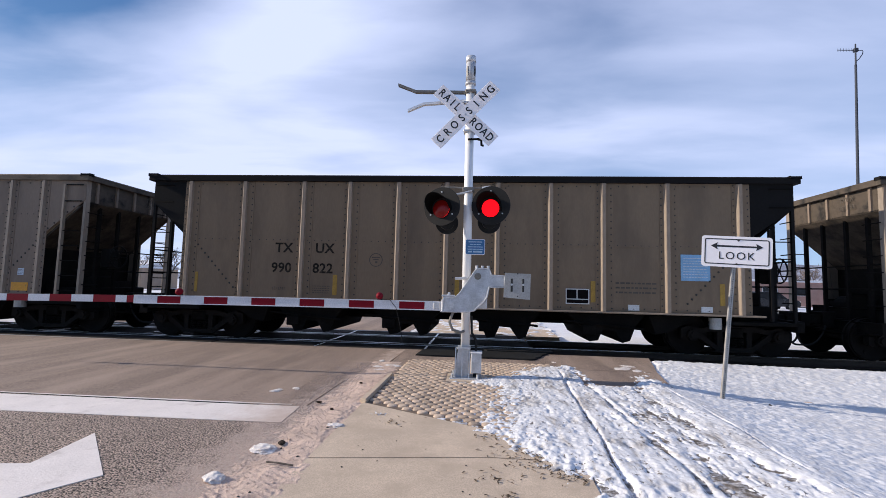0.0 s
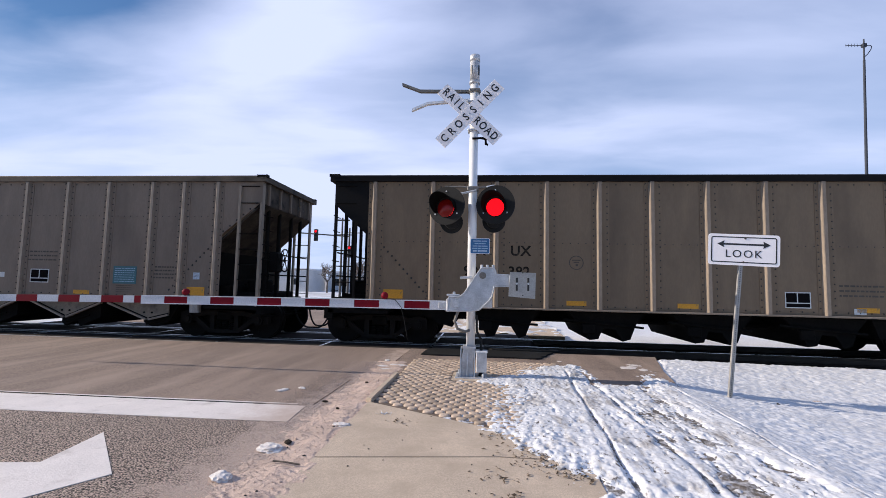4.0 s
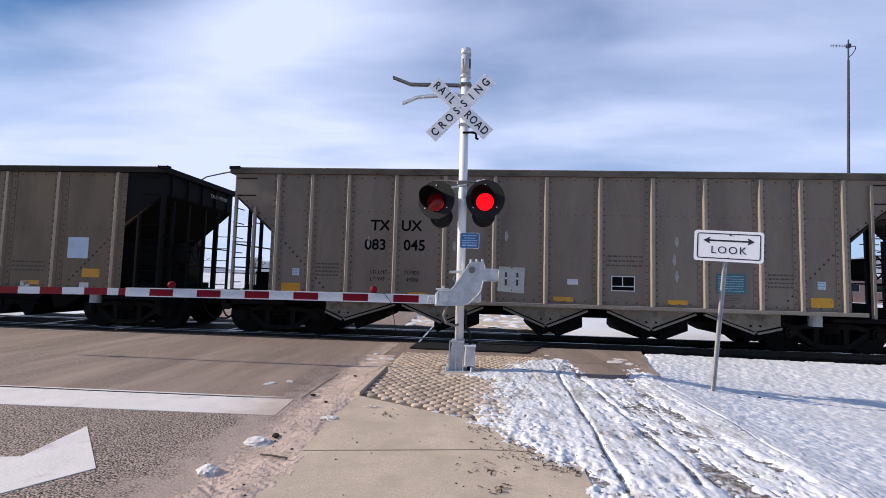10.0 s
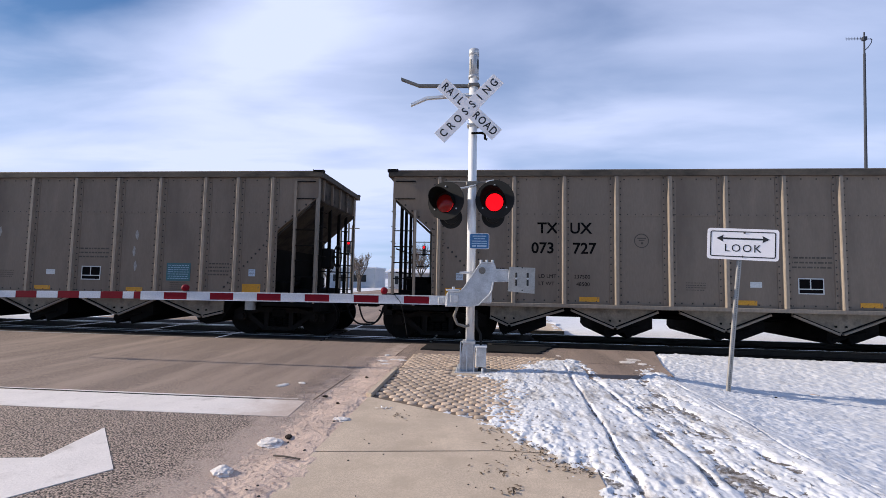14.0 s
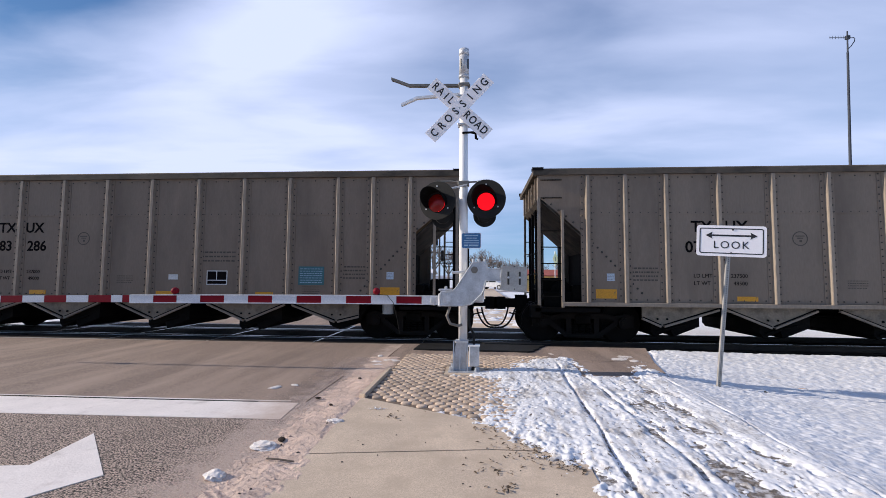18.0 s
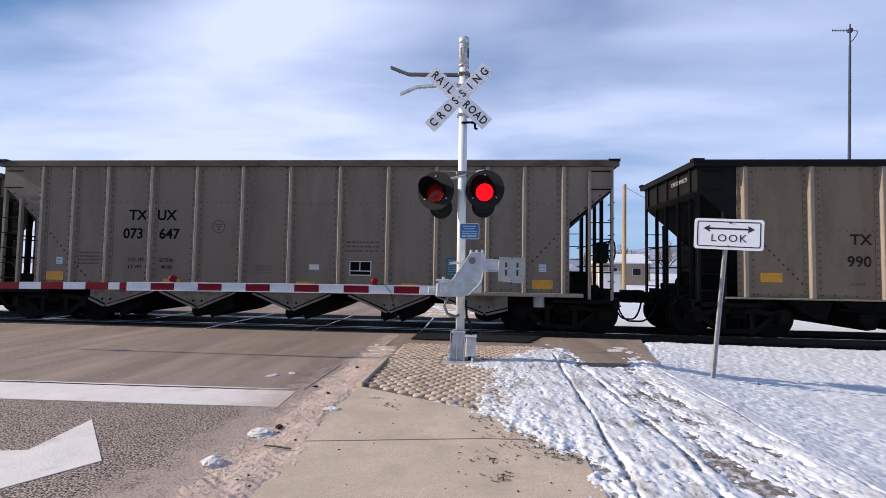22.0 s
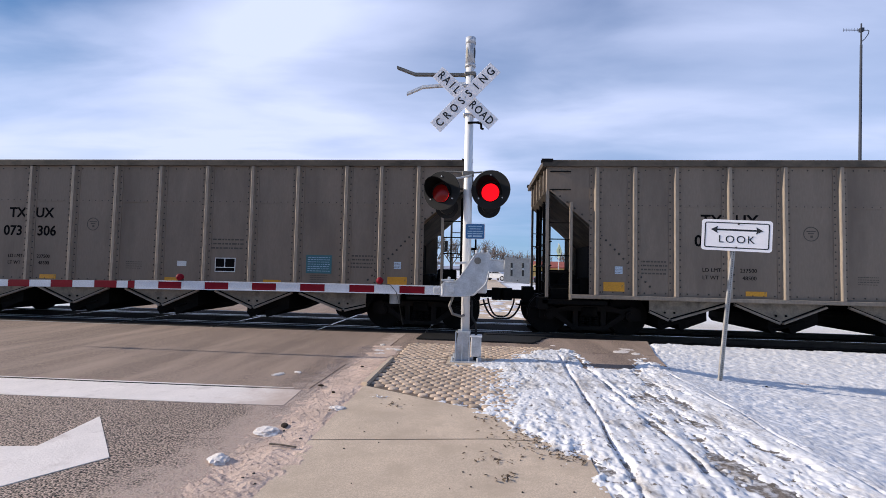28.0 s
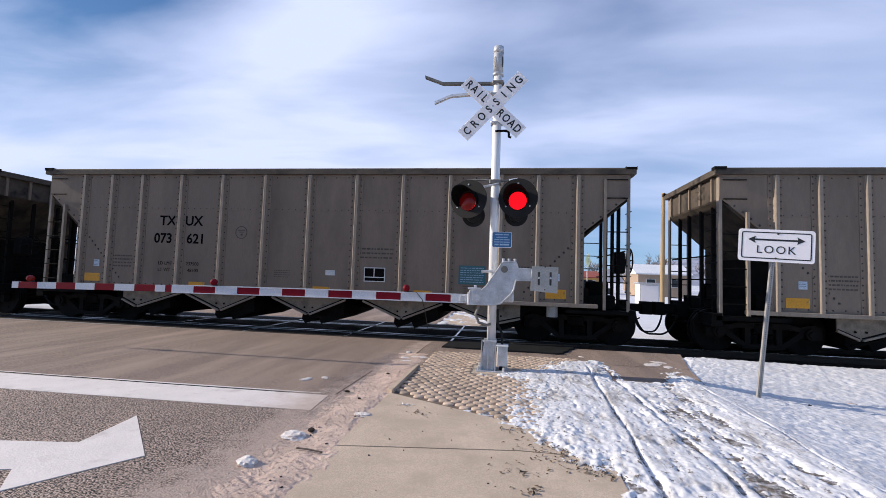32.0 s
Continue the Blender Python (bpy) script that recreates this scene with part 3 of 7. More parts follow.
for pts in ([(CURB_X, 3.594), (CURB_X, 5.325), (0.30, 4.43), (0.86, 4.13), (0.86, 3.836), (0.12, 3.825)],
            [(CURB_X + 0.02, 1.55), (CURB_X, 3.590), (0.12, 3.821), (0.86, 3.832), (0.84, 1.55)],
            *[[(-1.36, 1.54 - 1.8 * k - 1.793), (-1.36, 1.54 - 1.8 * k), (0.88, 1.54 - 1.8 * k), (0.88, 1.54 - 1.8 * k - 1.793)] for k in range(12)]):
    bm = prism(bmesh.new(), pts, "z", -0.2, 0.012)
    bmesh.ops.bevel(bm, geom=[e for e in bm.edges if all(v.co.z > 0.01 for v in e.verts)], offset=0.008, segments=2, affect="EDGES")
    part("slab", bm, CONCRETE, side)
bm = prism(bmesh.new(), [(CURB_X - 0.035, 5.33), (CURB_X - 0.02, 6.92), (CURB_X + 0.055, 6.92), (CURB_X + 0.05, 5.29)], "z", -0.2, 0.05)
bmesh.ops.bevel(bm, geom=list(bm.edges), offset=0.012, segments=2, affect="EDGES")
kerb = part("kerb", bm, CONCRETE)
tagged(kerb, "short raised concrete kerb beside the pavers", "kerb", kind="structure")

# bed under the domed pavers and the asphalt apron behind them
plan("paver_bed", [(CURB_X + 0.05, 5.29), (CURB_X + 0.05, 8.42), (1.3, 8.42), (1.3, 3.99), (0.3, 4.44)], -0.2, 0.003, MORTAR,
     "dark mortar bed between the pavers", category="paving")
plan("apron", [(-1.60, 8.425), (-1.60, 9.75), (3.5, 9.75), (3.05, 8.1), (1.3, 8.1), (1.3, 8.425)], -0.3, 0.006, ASPHALT,
     "brown asphalt apron beside the crossing", category="paving")
plan("apron_strip", [(-1.595, 7.95), (-1.595, 8.42), (CURB_X + 0.046, 8.42), (CURB_X + 0.046, 6.93), (-1.595, 6.93)], -0.3, 0.004, ASPHALT,
     "cracked asphalt strip beside the pavers", category="paving")
plan("asphalt_pad", [(1.32, 6.6), (1.32, 8.09), (3.05, 8.09), (2.75, 6.55)], -0.3, 0.004, ASPHALT,
     "bare brown asphalt pad edged with snow", category="paving")

# track: rails all along, panels across the street, ballast and ties beyond it
TRACK_Y, GAUGE = 11.44, 0.755
def rail_profile():
    return [(-0.075, -0.17), (0.075, -0.17), (0.075, -0.155), (0.012, -0.135), (0.012, -0.045), (0.036, -0.035), (0.036, -0.004), (0.028, 0.0),
            (-0.028, 0.0), (-0.036, -0.004), (-0.036, -0.035), (-0.012, -0.045), (-0.012, -0.135), (-0.075, -0.155)]


for s in (-1, 1):
    rail = part("rail", prism(bmesh.new(), [(TRACK_Y + s * GAUGE + u, v) for u, v in rail_profile()], "x", -420, 420), RAIL)
    tagged(rail, "rusty steel rail with a bright worn head", "rail", "rails of the track", "structure")
    bm = box(bmesh.new(), -420, 420, TRACK_Y + s * GAUGE - 0.02, TRACK_Y + s * GAUGE + 0.02, -0.001, 0.003)
    part("running_surface", bm, POLISHED, rail, "bright worn running surface")

crossing = new("crossing_panels")
tagged(crossing, "concrete crossing panels with train shade in their colour, between steel edge strips", "level crossing", kind="structure")
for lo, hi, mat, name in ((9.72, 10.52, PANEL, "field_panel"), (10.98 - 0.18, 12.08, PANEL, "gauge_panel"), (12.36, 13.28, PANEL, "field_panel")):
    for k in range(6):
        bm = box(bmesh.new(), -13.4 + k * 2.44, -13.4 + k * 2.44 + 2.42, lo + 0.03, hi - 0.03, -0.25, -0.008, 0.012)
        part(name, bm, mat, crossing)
        bm = box(bmesh.new(), -13.4 + k * 2.44 - 0.035, -13.4 + k * 2.44 + 0.014, lo + 0.03, hi - 0.03, -0.2, -0.004)
        part("joint_strip", bm, POLISHED, crossing, "bright steel joint strip")
    for y in (lo, hi):
        part("edge_strip", box(bmesh.new(), -13.4, 1.24, y - 0.022, y + 0.022, -0.22, -0.005), GALV, crossing, "worn steel edge strip")
for y in (10.58, 10.82, 12.06, 12.30):
    part("rubber_strip", box(bmesh.new(), -13.4, 1.24, y - 0.045, y + 0.045, -0.2, -0.03, 0.01), RUBBER, crossing, "black rubber flangeway strip")
plan("crossing_base", [(-13.5, 9.6), (-13.5, 13.4), (1.30, 13.4), (1.30, 9.6)], -0.34, -0.22, RUBBER, "black base under the crossing panels",
     category="level crossing")
edge_pts = [(-1.27, 8.93), (-0.95, 8.88), (-0.5, 8.90), (0.1, 8.86), (0.62, 8.88), (0.98, 8.84), (1.12, 8.93), (1.10, 9.06), (1.22, 9.2), (1.28, 9.45), (1.42, 9.66), (1.40, 9.74), (-1.22, 9.74)]
bm = prism(bmesh.new(), edge_pts, "z", 0.004, 0.034)
bmesh.ops.bevel(bm, geom=[e for e in bm.edges if all(v.co.z > 0.03 for v in e.verts)], offset=0.012, segments=2, affect="EDGES")
tagged(part("rubber_mat", bm, RUBBER), "thick black rubber mat between the pavers and the track", "rubber mat")
scrap = prism(bmesh.new(), [(0.15, 9.78), (0.05, 10.05), (0.9, 10.22), (1.55, 10.12), (1.6, 9.92), (0.9, 9.80)], "z", 0.0, 0.045)
bmesh.ops.bevel(scrap, geom=list(scrap.edges), offset=0.012, segments=2, affect="EDGES")
tagged(part("rubber_scrap", scrap, RUBBER), "curled black rubber scrap lying on the crossing", "rubber mat")


def bed_z(x, y):
    d = abs(y - TRACK_Y)
    return -0.19 - 0.30 * np.clip((d - 1.75) / 1.1, 0, 1) + 0.03 * ripple(x, y, 9.0) + 0.025 * ripple(x, y, 23.0, 2.0)


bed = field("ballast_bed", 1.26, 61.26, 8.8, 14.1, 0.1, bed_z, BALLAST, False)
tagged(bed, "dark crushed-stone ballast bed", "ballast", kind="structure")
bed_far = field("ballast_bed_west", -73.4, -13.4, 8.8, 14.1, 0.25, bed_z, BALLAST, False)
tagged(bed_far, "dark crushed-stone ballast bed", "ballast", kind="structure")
tie_mesh = mesh_of("tie", box(bmesh.new(), -0.115, 0.115, -1.3, 1.3, -0.18, 0.0, 0.012), TIE)
ties = new("cross_ties")
tagged(ties, "weathered creosoted wooden cross ties", "railway ties", kind="structure")
for k in range(70):
    put("tie", tie_mesh, ties, at=pose(1.6 + k * 0.53, TRACK_Y, -0.165, 0, 0, random.uniform(-1, 1)))
stones = bmesh.new()
rng = random.Random(5)
spots = []
for k in range(3600):
    spots.append((rng.uniform(1.3, 14), rng.choice((rng.uniform(8.9, 10.5), rng.uniform(8.8, 9.9), rng.uniform(12.4, 13.8)))))
beds = bed_z(np.array([p[0] for p in spots]), np.array([p[1] for p in spots])).tolist()
for (x, y), z in zip(spots, beds):
    r = rng.uniform(0.018, 0.042)
    m = Matrix.Translation((x, y, z + r * 0.4)) @ Euler((rng.random() * 6, rng.random() * 6, 0)).to_matrix().to_4x4() @ Matrix.Diagonal((r, r * rng.uniform(0.6, 1), r * 0.7, 1))
    c = [stones.verts.new(m @ Vector(p)) for p in ((1, 0, 0), (0, 1, 0), (-1, 0, 0), (0, -1, 0), (0, 0, 1), (0, 0, -1))]
    for a, b in ((0, 1), (1, 2), (2, 3), (3, 0)):
        stones.faces.new((c[a], c[b], c[4])), stones.faces.new((c[b], c[a], c[5]))
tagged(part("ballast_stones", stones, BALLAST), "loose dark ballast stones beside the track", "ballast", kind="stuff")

# snow over the verge: thin and broken at the sidewalk, rutted by tyres and boots
SNOW_EDGE = ((1.0, 0.80), (3.06, 0.81), (3.45, 0.84), (3.64, 0.55), (3.95, 0.40), (4.4, 0.02), (4.85, -0.12), (5.3, -0.02), (5.84, 0.05), (6.3, 0.05), (6.45, -0.05), (6.62, -0.30), (6.95, -0.10),
             (7.2, 0.35), (7.8, 0.65), (8.0, 0.80), (8.25, 1.3), (8.5, 2.9), (8.85, 3.05), (9.6, 3.4))
RUTS = (((7.79, 1.33), (6.7, 1.26), (5.66, 1.21), (4.45, 1.15), (3.58, 1.09), (3.11, 1.06), (1.0, 0.9)),
        ((7.82, 1.61), (6.41, 1.58), (5.37, 1.61), (4.49, 1.60), (4.05, 1.65), (3.51, 1.65), (3.19, 1.58), (1.0, 1.4)),
        ((6.9, 2.66), (5.66, 2.68), (4.86, 2.66), (4.2, 2.60), (3.81, 2.61), (3.28, 2.64), (1.0, 2.75)))
BARE = ((1.84, 3.50, 0.10, 0.16, 0.050), (1.90, 3.16, 0.12, 0.16, 0.055), (1.60, 4.33, 0.055, 0.17, 0.050), (2.29, 3.97, 0.04, 0.09, 0.055), (2.36, 3.78, 0.05, 0.10, 0.060),
        (2.43, 3.60, 0.04, 0.09, 0.050), (2.17, 5.88, 0.12, 0.16, 0.024), (1.98, 5.10, 0.10, 0.18, 0.022), (1.86, 4.10, 0.10, 0.20, 0.026), (2.06, 4.45, 0.12, 0.12, 0.022),
        (1.45, 5.15, 0.04, 0.13, 0.030), (1.36, 4.2, 0.05, 0.10, 0.022), (1.35, 3.4, 0.06, 0.10, 0.024), (2.25, 6.5, 0.22, 0.14, 0.030), (2.2, 5.2, 0.05, 0.12, 0.026))


def slope(x, y):
    """The verge falls away from the path into a shallow ditch and rises again to the track."""
    return -0.42 * (1 - np.exp(-np.clip(x - 2.6, 0, None) / 2.4)) * np.clip((9.7 - y) / 2.3, 0.2, 1)


def snow_z(x, y):
    edge = along(SNOW_EDGE, y)
    cover = (x - edge) + 0.15 * layers(x, y, 4.0, 4, 7.0) + 0.08 * ripple(x, y, 13.0, 1.0) + 0.09 * ripple(x, y, 27.0, 6.0) + 0.05 * ripple(x, y, 55.0, 6.0)
    # the swept pad
    inside = np.minimum(np.minimum(x - 1.66, 2.34 + 0.42 * (y - 6.9) - x), y - 6.80) + 0.12 * ripple(x, y, 5.0, 4.0) + 0.07 * ripple(x, y, 16.0, 4.0)
    cover = np.where(y > 6.5, np.minimum(cover, 0.02 - 1.5 * inside), cover)
    paved_side = np.clip((1.3 - x) / 0.3, 0, 1) * np.clip((y - 4.0) / 0.3, 0, 1) * np.clip((6.6 - y) / 0.2, 0, 1)
    z = 0.031 * np.clip(cover / (0.30 + 0.30 * paved_side), -1.0, 1.0)
    # lumps left in the joints along the thin edge
    rim = np.clip(1 - cover / 0.75, 0, 1) * np.clip(cover / 0.1 + 1, 0, 1)
    z += rim * (0.017 * ripple(x, y, 11.0, 41.0) + 0.011 * ripple(x, y, 24.0, 42.0) - 0.008)
    path = np.clip(1 - (x - 2.62) / 0.5, 0, 1)
    path = path * path * (3 - 2 * path)
    # crust everywhere, trodden and dragged along the path, rippled by wind beyond it
    z += 0.006 * layers(x, y, 2.4, 3, 11.0) + 0.0022 * ripple(x, y, 21.0, 5.0) + 0.0016 * ripple(x, y, 44.0, 2.0) + 0.0008 * ripple(x, y, 80.0, 3.0)
    z += path * (0.0055 * layers(x * 5.5, y * 1.3, 1.0, 3, 17.0) + 0.0035 * ripple(x * 20, y * 6, 1.0, 19.0) + 0.0018 * ripple(x * 44, y * 15, 1.0, 23.0))
    z += (1 - path) * (0.0095 * ripple(x * 6.5, y * 13, 1.0, 3.0) + 0.0090 * ripple(x * 12, y * 21, 1.0, 5.0) + 0.002 * ripple(x * 28, y * 40, 1.0, 6.0))
    z -= path * (0.040 * np.clip(ripple(x * 1.3, y * 0.7, 9.0, 31.0) + 0.6 * ripple(x, y, 28.0, 8.0) - 0.52, 0, 1) + 0.014 * np.clip(ripple(x, y, 36.0, 3.0) - 0.35, 0, 1))
    # thawed slush between the second rut and the outer line
    a, b = along(RUTS[1], y), along(RUTS[2], y)
    slush = np.clip((x - a) / 0.12, 0, 1) * np.clip((b - 0.12 - x) / 0.35, 0, 1) * np.clip((6.6 - y) / 0.6, 0, 1)
    z -= slush * (0.016 + 0.032 * np.clip(layers(x * 6.0, y * 1.6, 1.0, 4, 51.0) + 0.5 * ripple(x, y, 26.0, 52.0) - 0.05, 0, 1))
    for k, rut in enumerate(RUTS):
        d = abs(x - along(rut, y) - 0.018 * ripple(x, y, 1.7, 60.0 + k) - 0.008 * ripple(x, y, 9.0, 64.0 + k))
        w = (0.020, 0.032, 0.017)[k] * (1 + 0.55 * ripple(x, y, 3.0, 20.0 + k))
        deep = (0.042, 0.036, 0.018)[k] * np.clip(0.85 + 0.9 * ripple(x, y, 3.5, 9.0 + k), 0, 2) * np.clip((8.0 - y) / 0.6, 0, 1)
        z += deep * (0.07 * np.exp(-((d - 2.1 * w) / (0.8 * w)) ** 2) - np.exp(-(d / w) ** 2))
    for px, py, rx, ry, deep in BARE:
        q = ((x - px - 0.05 * ripple(x, y, 6.0, 70.0)) / rx) ** 2 + ((y - py) / ry) ** 2
        z -= deep * np.exp(-q) * np.clip(0.8 + 0.9 * ripple(x, y, 13.0, 3.3), 0, 2)
    # a few boot prints beside the ruts
    for k, (px, py) in enumerate(((0.75, 5.5), (0.98, 4.9), (0.72, 4.35), (1.38, 6.2), (1.42, 4.75), (1.34, 3.75), (1.88, 6.35), (0.86, 6.6), (2.02, 4.75), (1.45, 3.25))):
        q = ((x - px - 0.02 * ripple(x, y, 9.0, 80.0 + k)) / 0.055) ** 4 + ((y - py) / 0.14) ** 4
        z -= 0.013 * np.exp(-q) * (1 + ripple(x, y, 20.0, 5.0))
    return 0.012 + slope(x, y) + z


def soil_z(x, y):
    return 0.010 + slope(x, y) + 0.008 * layers(x, y, 3.0, 3, 15.0) + 0.007 * ripple(x, y, 17.0, 2.0) + 0.004 * ripple(x, y, 40.0, 4.0)


soil = field("verge_soil", 0.87, 4.2, 1.8, 6.7, 0.02, soil_z, SOIL)
tagged(soil, "wet brown soil under the snow", "soil", kind="structure")
snow = field("snow", -0.5, 3.94, 1.75, 9.45, 0.0125, snow_z, TRODDEN)
tagged(snow, "trampled snow with tyre ruts and boot prints over the verge", "snow", kind="stuff")
bank = field("snow_bank", 3.92, 8.5, 1.75, 9.45, 0.022, snow_z, SNOW)
tagged(bank, "wind-crusted snow over the open verge", "snow", kind="stuff")


def verge_z(x, y):
    drop = np.where((x < 8.4) & (y > 1.9) & (y < 9.3), 0.15, 0.0)
    return slope(x, y) + 0.05 + 0.03 * layers(x, y, 0.8, 4, 2.0) - drop - np.where(y > 9.2, 0.25, 0)


verge = field("snow_verge", 0.9, 41.3, -20.0, 9.4, 0.4, verge_z, SNOW)
tagged(verge, "smooth snow on the open verge", "snow", kind="stuff")


def far_snow_z(x, y):
    return -0.05 + 0.06 * layers(x, y, 0.35, 4, 6.0) - 0.25 * np.clip(1 - (y - 13.6) / 0.5, 0, None) + 0.3 * np.clip((y - 24) / 30, 0, None)


far_verge = field("snow_verge_far", 2.4, 62.4, 13.6, 45.6, 0.4, far_snow_z, SNOW)
tagged(far_verge, "smooth snow field beyond the track", "snow", kind="stuff")


def far_walk_z(x, y):
    return -0.035 + 0.075 * layers(x, y, 1.6, 4, 8.0) + 0.02 * ripple(x, y, 7.0, 3.0)


far_walk = field("snow_far_walk", -2.1, 2.4, 13.45, 34.0, 0.08, far_walk_z, SNOW)
tagged(far_walk, "broken snow over the far sidewalk", "snow", kind="stuff")
plan("sidewalk_far", [(-2.0, 13.35), (-2.0, 70), (2.3, 70), (2.3, 13.35)], -0.3, -0.02, CONCRETE, "tan concrete sidewalk beyond the track",
     category="sidewalk")

# road paint
plan("stop_line", [(-11.5, 4.28), (-11.5, 4.90), (-5.59, 4.95), (-2.02, 5.03), (-1.97, 4.44), (-4.9, 4.36)], 0.0, 0.006, DUST_PAINT,
     "scuffed white painted stop line", category="road marking")
bm = bmesh.new()
seam = [(-11.5 + 0.45 * k, 4.915 + 0.012 * k * 0.45 + 0.012 * wave(k, 3.0, 0.9), 0.008) for k in range(21)]
for a, b in zip(seam, seam[1:]):
    prism(bm, [(a[0], a[1]), (b[0], b[1]), (b[0], b[1] + 0.016), (a[0], a[1] + 0.016)], "z", 0.0, 0.0075)
plan("stop_line_edge", [(-11.5, 4.955), (-11.5, 5.01), (-5.6, 5.04), (-2.15, 5.115), (-2.14, 5.085), (-5.59, 4.995)], 0.0, 0.005, DUST_PAINT,
     "thin worn white paint beside the stop line", category="road marking")
tagged(part("tar_seam", bm, RUBBER), "thin dark wavy tar seam along the stop line", "road marking", kind="structure")
plan("lane_arrow", [(-3.35, 3.20), (-3.455, 3.88), (-2.66, 3.09), (-3.08, 2.43), (-3.33, 2.70), (-4.2, 2.45), (-4.5, 2.95), (-3.94, 3.10)], 0.0, 0.007, PAINT_WHITE,
     "white painted lane arrow on dark asphalt", category="road marking")


# ---- the train ----
PITCH, HALF, SIDE_Y, CAR_H = 16.18, 7.312, 1.575, 3.87


def rib_mesh(name, mat, sheet, wide, face, slant, z0=0.93, z1=3.72):
    """A folded side post: a channel standing on a flange of the sheet's colour."""
    bm = bmesh.new()
    box(bm, -0.115, wide, -1.510, -1.50, z0, z1)
    n = len(bm.faces)
    prism(bm, [(-slant, -1.510), (-0.004, -1.562), (0.010, -1.573), (face, -1.573), (face + 0.014, -1.510)], "z", z0 + 0.005, z1)
    for k, f in enumerate(bm.faces):
        f.material_index = 0 if k < n else 1
    me = mesh_of(name, bm, sheet)
    me.materials.append(mat)
    return me


def bolts_mesh(points, r=0.0175):
    bm = bmesh.new()
    for x, z, y in points:
        a = [bm.verts.new((x + r * math.cos(k * math.pi / 3), y, z + r * math.sin(k * math.pi / 3))) for k in range(6)]
        b = [bm.verts.new((x + 0.6 * r * math.cos(k * math.pi / 3), y - 0.012, z + 0.6 * r * math.sin(k * math.pi / 3))) for k in range(6)]
        bm.faces.new(b[::-1])
        for k in range(6):
            bm.faces.new((a[k], a[(k + 1) % 6], b[(k + 1) % 6], b[k]))
    return mesh_of("rivet_pattern", bm, RIVET)


def wheelset_mesh():
    bm = bmesh.new()
    rod(bm, (0, -1.0, 0), (0, 1.0, 0), 0.075, 10)
    for s in (-1, 1):
        rod(bm, (0, s * 0.70, 0), (0, s * 0.82, 0), 0.457, 32)
        rod(bm, (0, s * 0.675, 0), (0, s * 0.705, 0), 0.485, 32)
        rod(bm, (0, s * 0.82, 0), (0, s * 0.845, 0), 0.43, 32, 0.36 if s > 0 else None)
        rod(bm, (0, s * 0.80, 0), (0, s * 0.92, 0), 0.14, 16)
        for k in range(3):
            a = k * 2.1
            rod(bm, (0.3 * math.cos(a), s * 0.82, 0.3 * math.sin(a)), (0.3 * math.cos(a), s * 0.857, 0.3 * math.sin(a)), 0.03, 6)
    return mesh_of("wheelset", bm, TREAD)


def frame_mesh():
    """A cast three-piece truck side frame with two windows and a spring nest."""
    bm = bmesh.new()
    top = [(-1.12, 0.36), (-1.12, 0.60), (-0.95, 0.66), (-0.72, 0.60), (-0.45, 0.66), (0.45, 0.66), (0.72, 0.60), (0.95, 0.66), (1.12, 0.60), (1.12, 0.36),
           (0.98, 0.34), (0.92, 0.44), (0.68, 0.50), (0.52, 0.54), (-0.52, 0.54), (-0.68, 0.50), (-0.92, 0.44), (-0.98, 0.34)]
    prism(bm, top, "y", -0.07, 0.07)
    for s in (-1, 1):
        prism(bm, [(s * 0.70, 0.50), (s * 0.84, 0.46), (s * 0.40, 0.15), (s * 0.26, 0.16)], "y", -0.08, 0.06)
        prism(bm, [(s * 0.25, 0.54), (s * 0.36, 0.54), (s * 0.36, 0.18), (s * 0.25, 0.18)], "y", -0.07, 0.06)
        rod(bm, (s * 0.889, -0.15, 0.457), (s * 0.889, 0.1, 0.457), 0.12, 14)
        rod(bm, (s * 0.889, -0.19, 0.457), (s * 0.889, -0.1, 0.457), 0.075, 10)
    prism(bm, [(-0.42, 0.13), (-0.36, 0.21), (0.36, 0.21), (0.42, 0.13)], "y", -0.09, 0.06)
    return mesh_of("side_frame", bm, FRAME_IRON)


def springs_mesh():
    bm = bmesh.new()
    for x in (-0.16, 0.0, 0.16):
        for k in range(5):
            rod(bm, (x, 0, 0.22 + k * 0.05), (x, 0, 0.25 + k * 0.05), 0.07, 10)
    return mesh_of("spring_nest", bm, UNDER)


def lumps(bm, x0, x1, y0, y1, base, peak, step, seed):
    """A heap of coal: a lumpy height field that falls away at the ends."""
    nx, ny = int((x1 - x0) / step), int((y1 - y0) / step)
    g = []
    for j in range(ny + 1):
        for i in range(nx + 1):
            x, y = x0 + i * step, y0 + j * step
            e = max(0.0, 1 - (2 * (x - x0) / (x1 - x0) - 1) ** 4) * max(0.0, 1 - (2 * (y - y0) / (y1 - y0) - 1) ** 2)
            g.append(bm.verts.new((x, y, base + peak * e * (0.75 + 0.25 * wave(x, y, 0.7, seed)) + 0.05 * wave(x, y, 9.0, seed) * min(1, 3 * e))))
    for j in range(ny):
        for i in range(nx):
            a = j * (nx + 1) + i
            bm.faces.new((g[a], g[a + 1], g[a + nx + 2], g[a + nx + 1]))
    return bm


WHEELS, FRAME, SPRINGS = wheelset_mesh(), frame_mesh(), springs_mesh()
BOLSTER = mesh_of("bolster", box(box(box(bmesh.new(), -0.18, 0.18, -1.1, 1.1, 0.42, 0.64, 0.03), -0.9, 0.9, -0.08, 0.08, 0.3, 0.36), -0.34, 0.34, -0.92, 0.92, 0.16, 0.40, 0.02), UNDER)
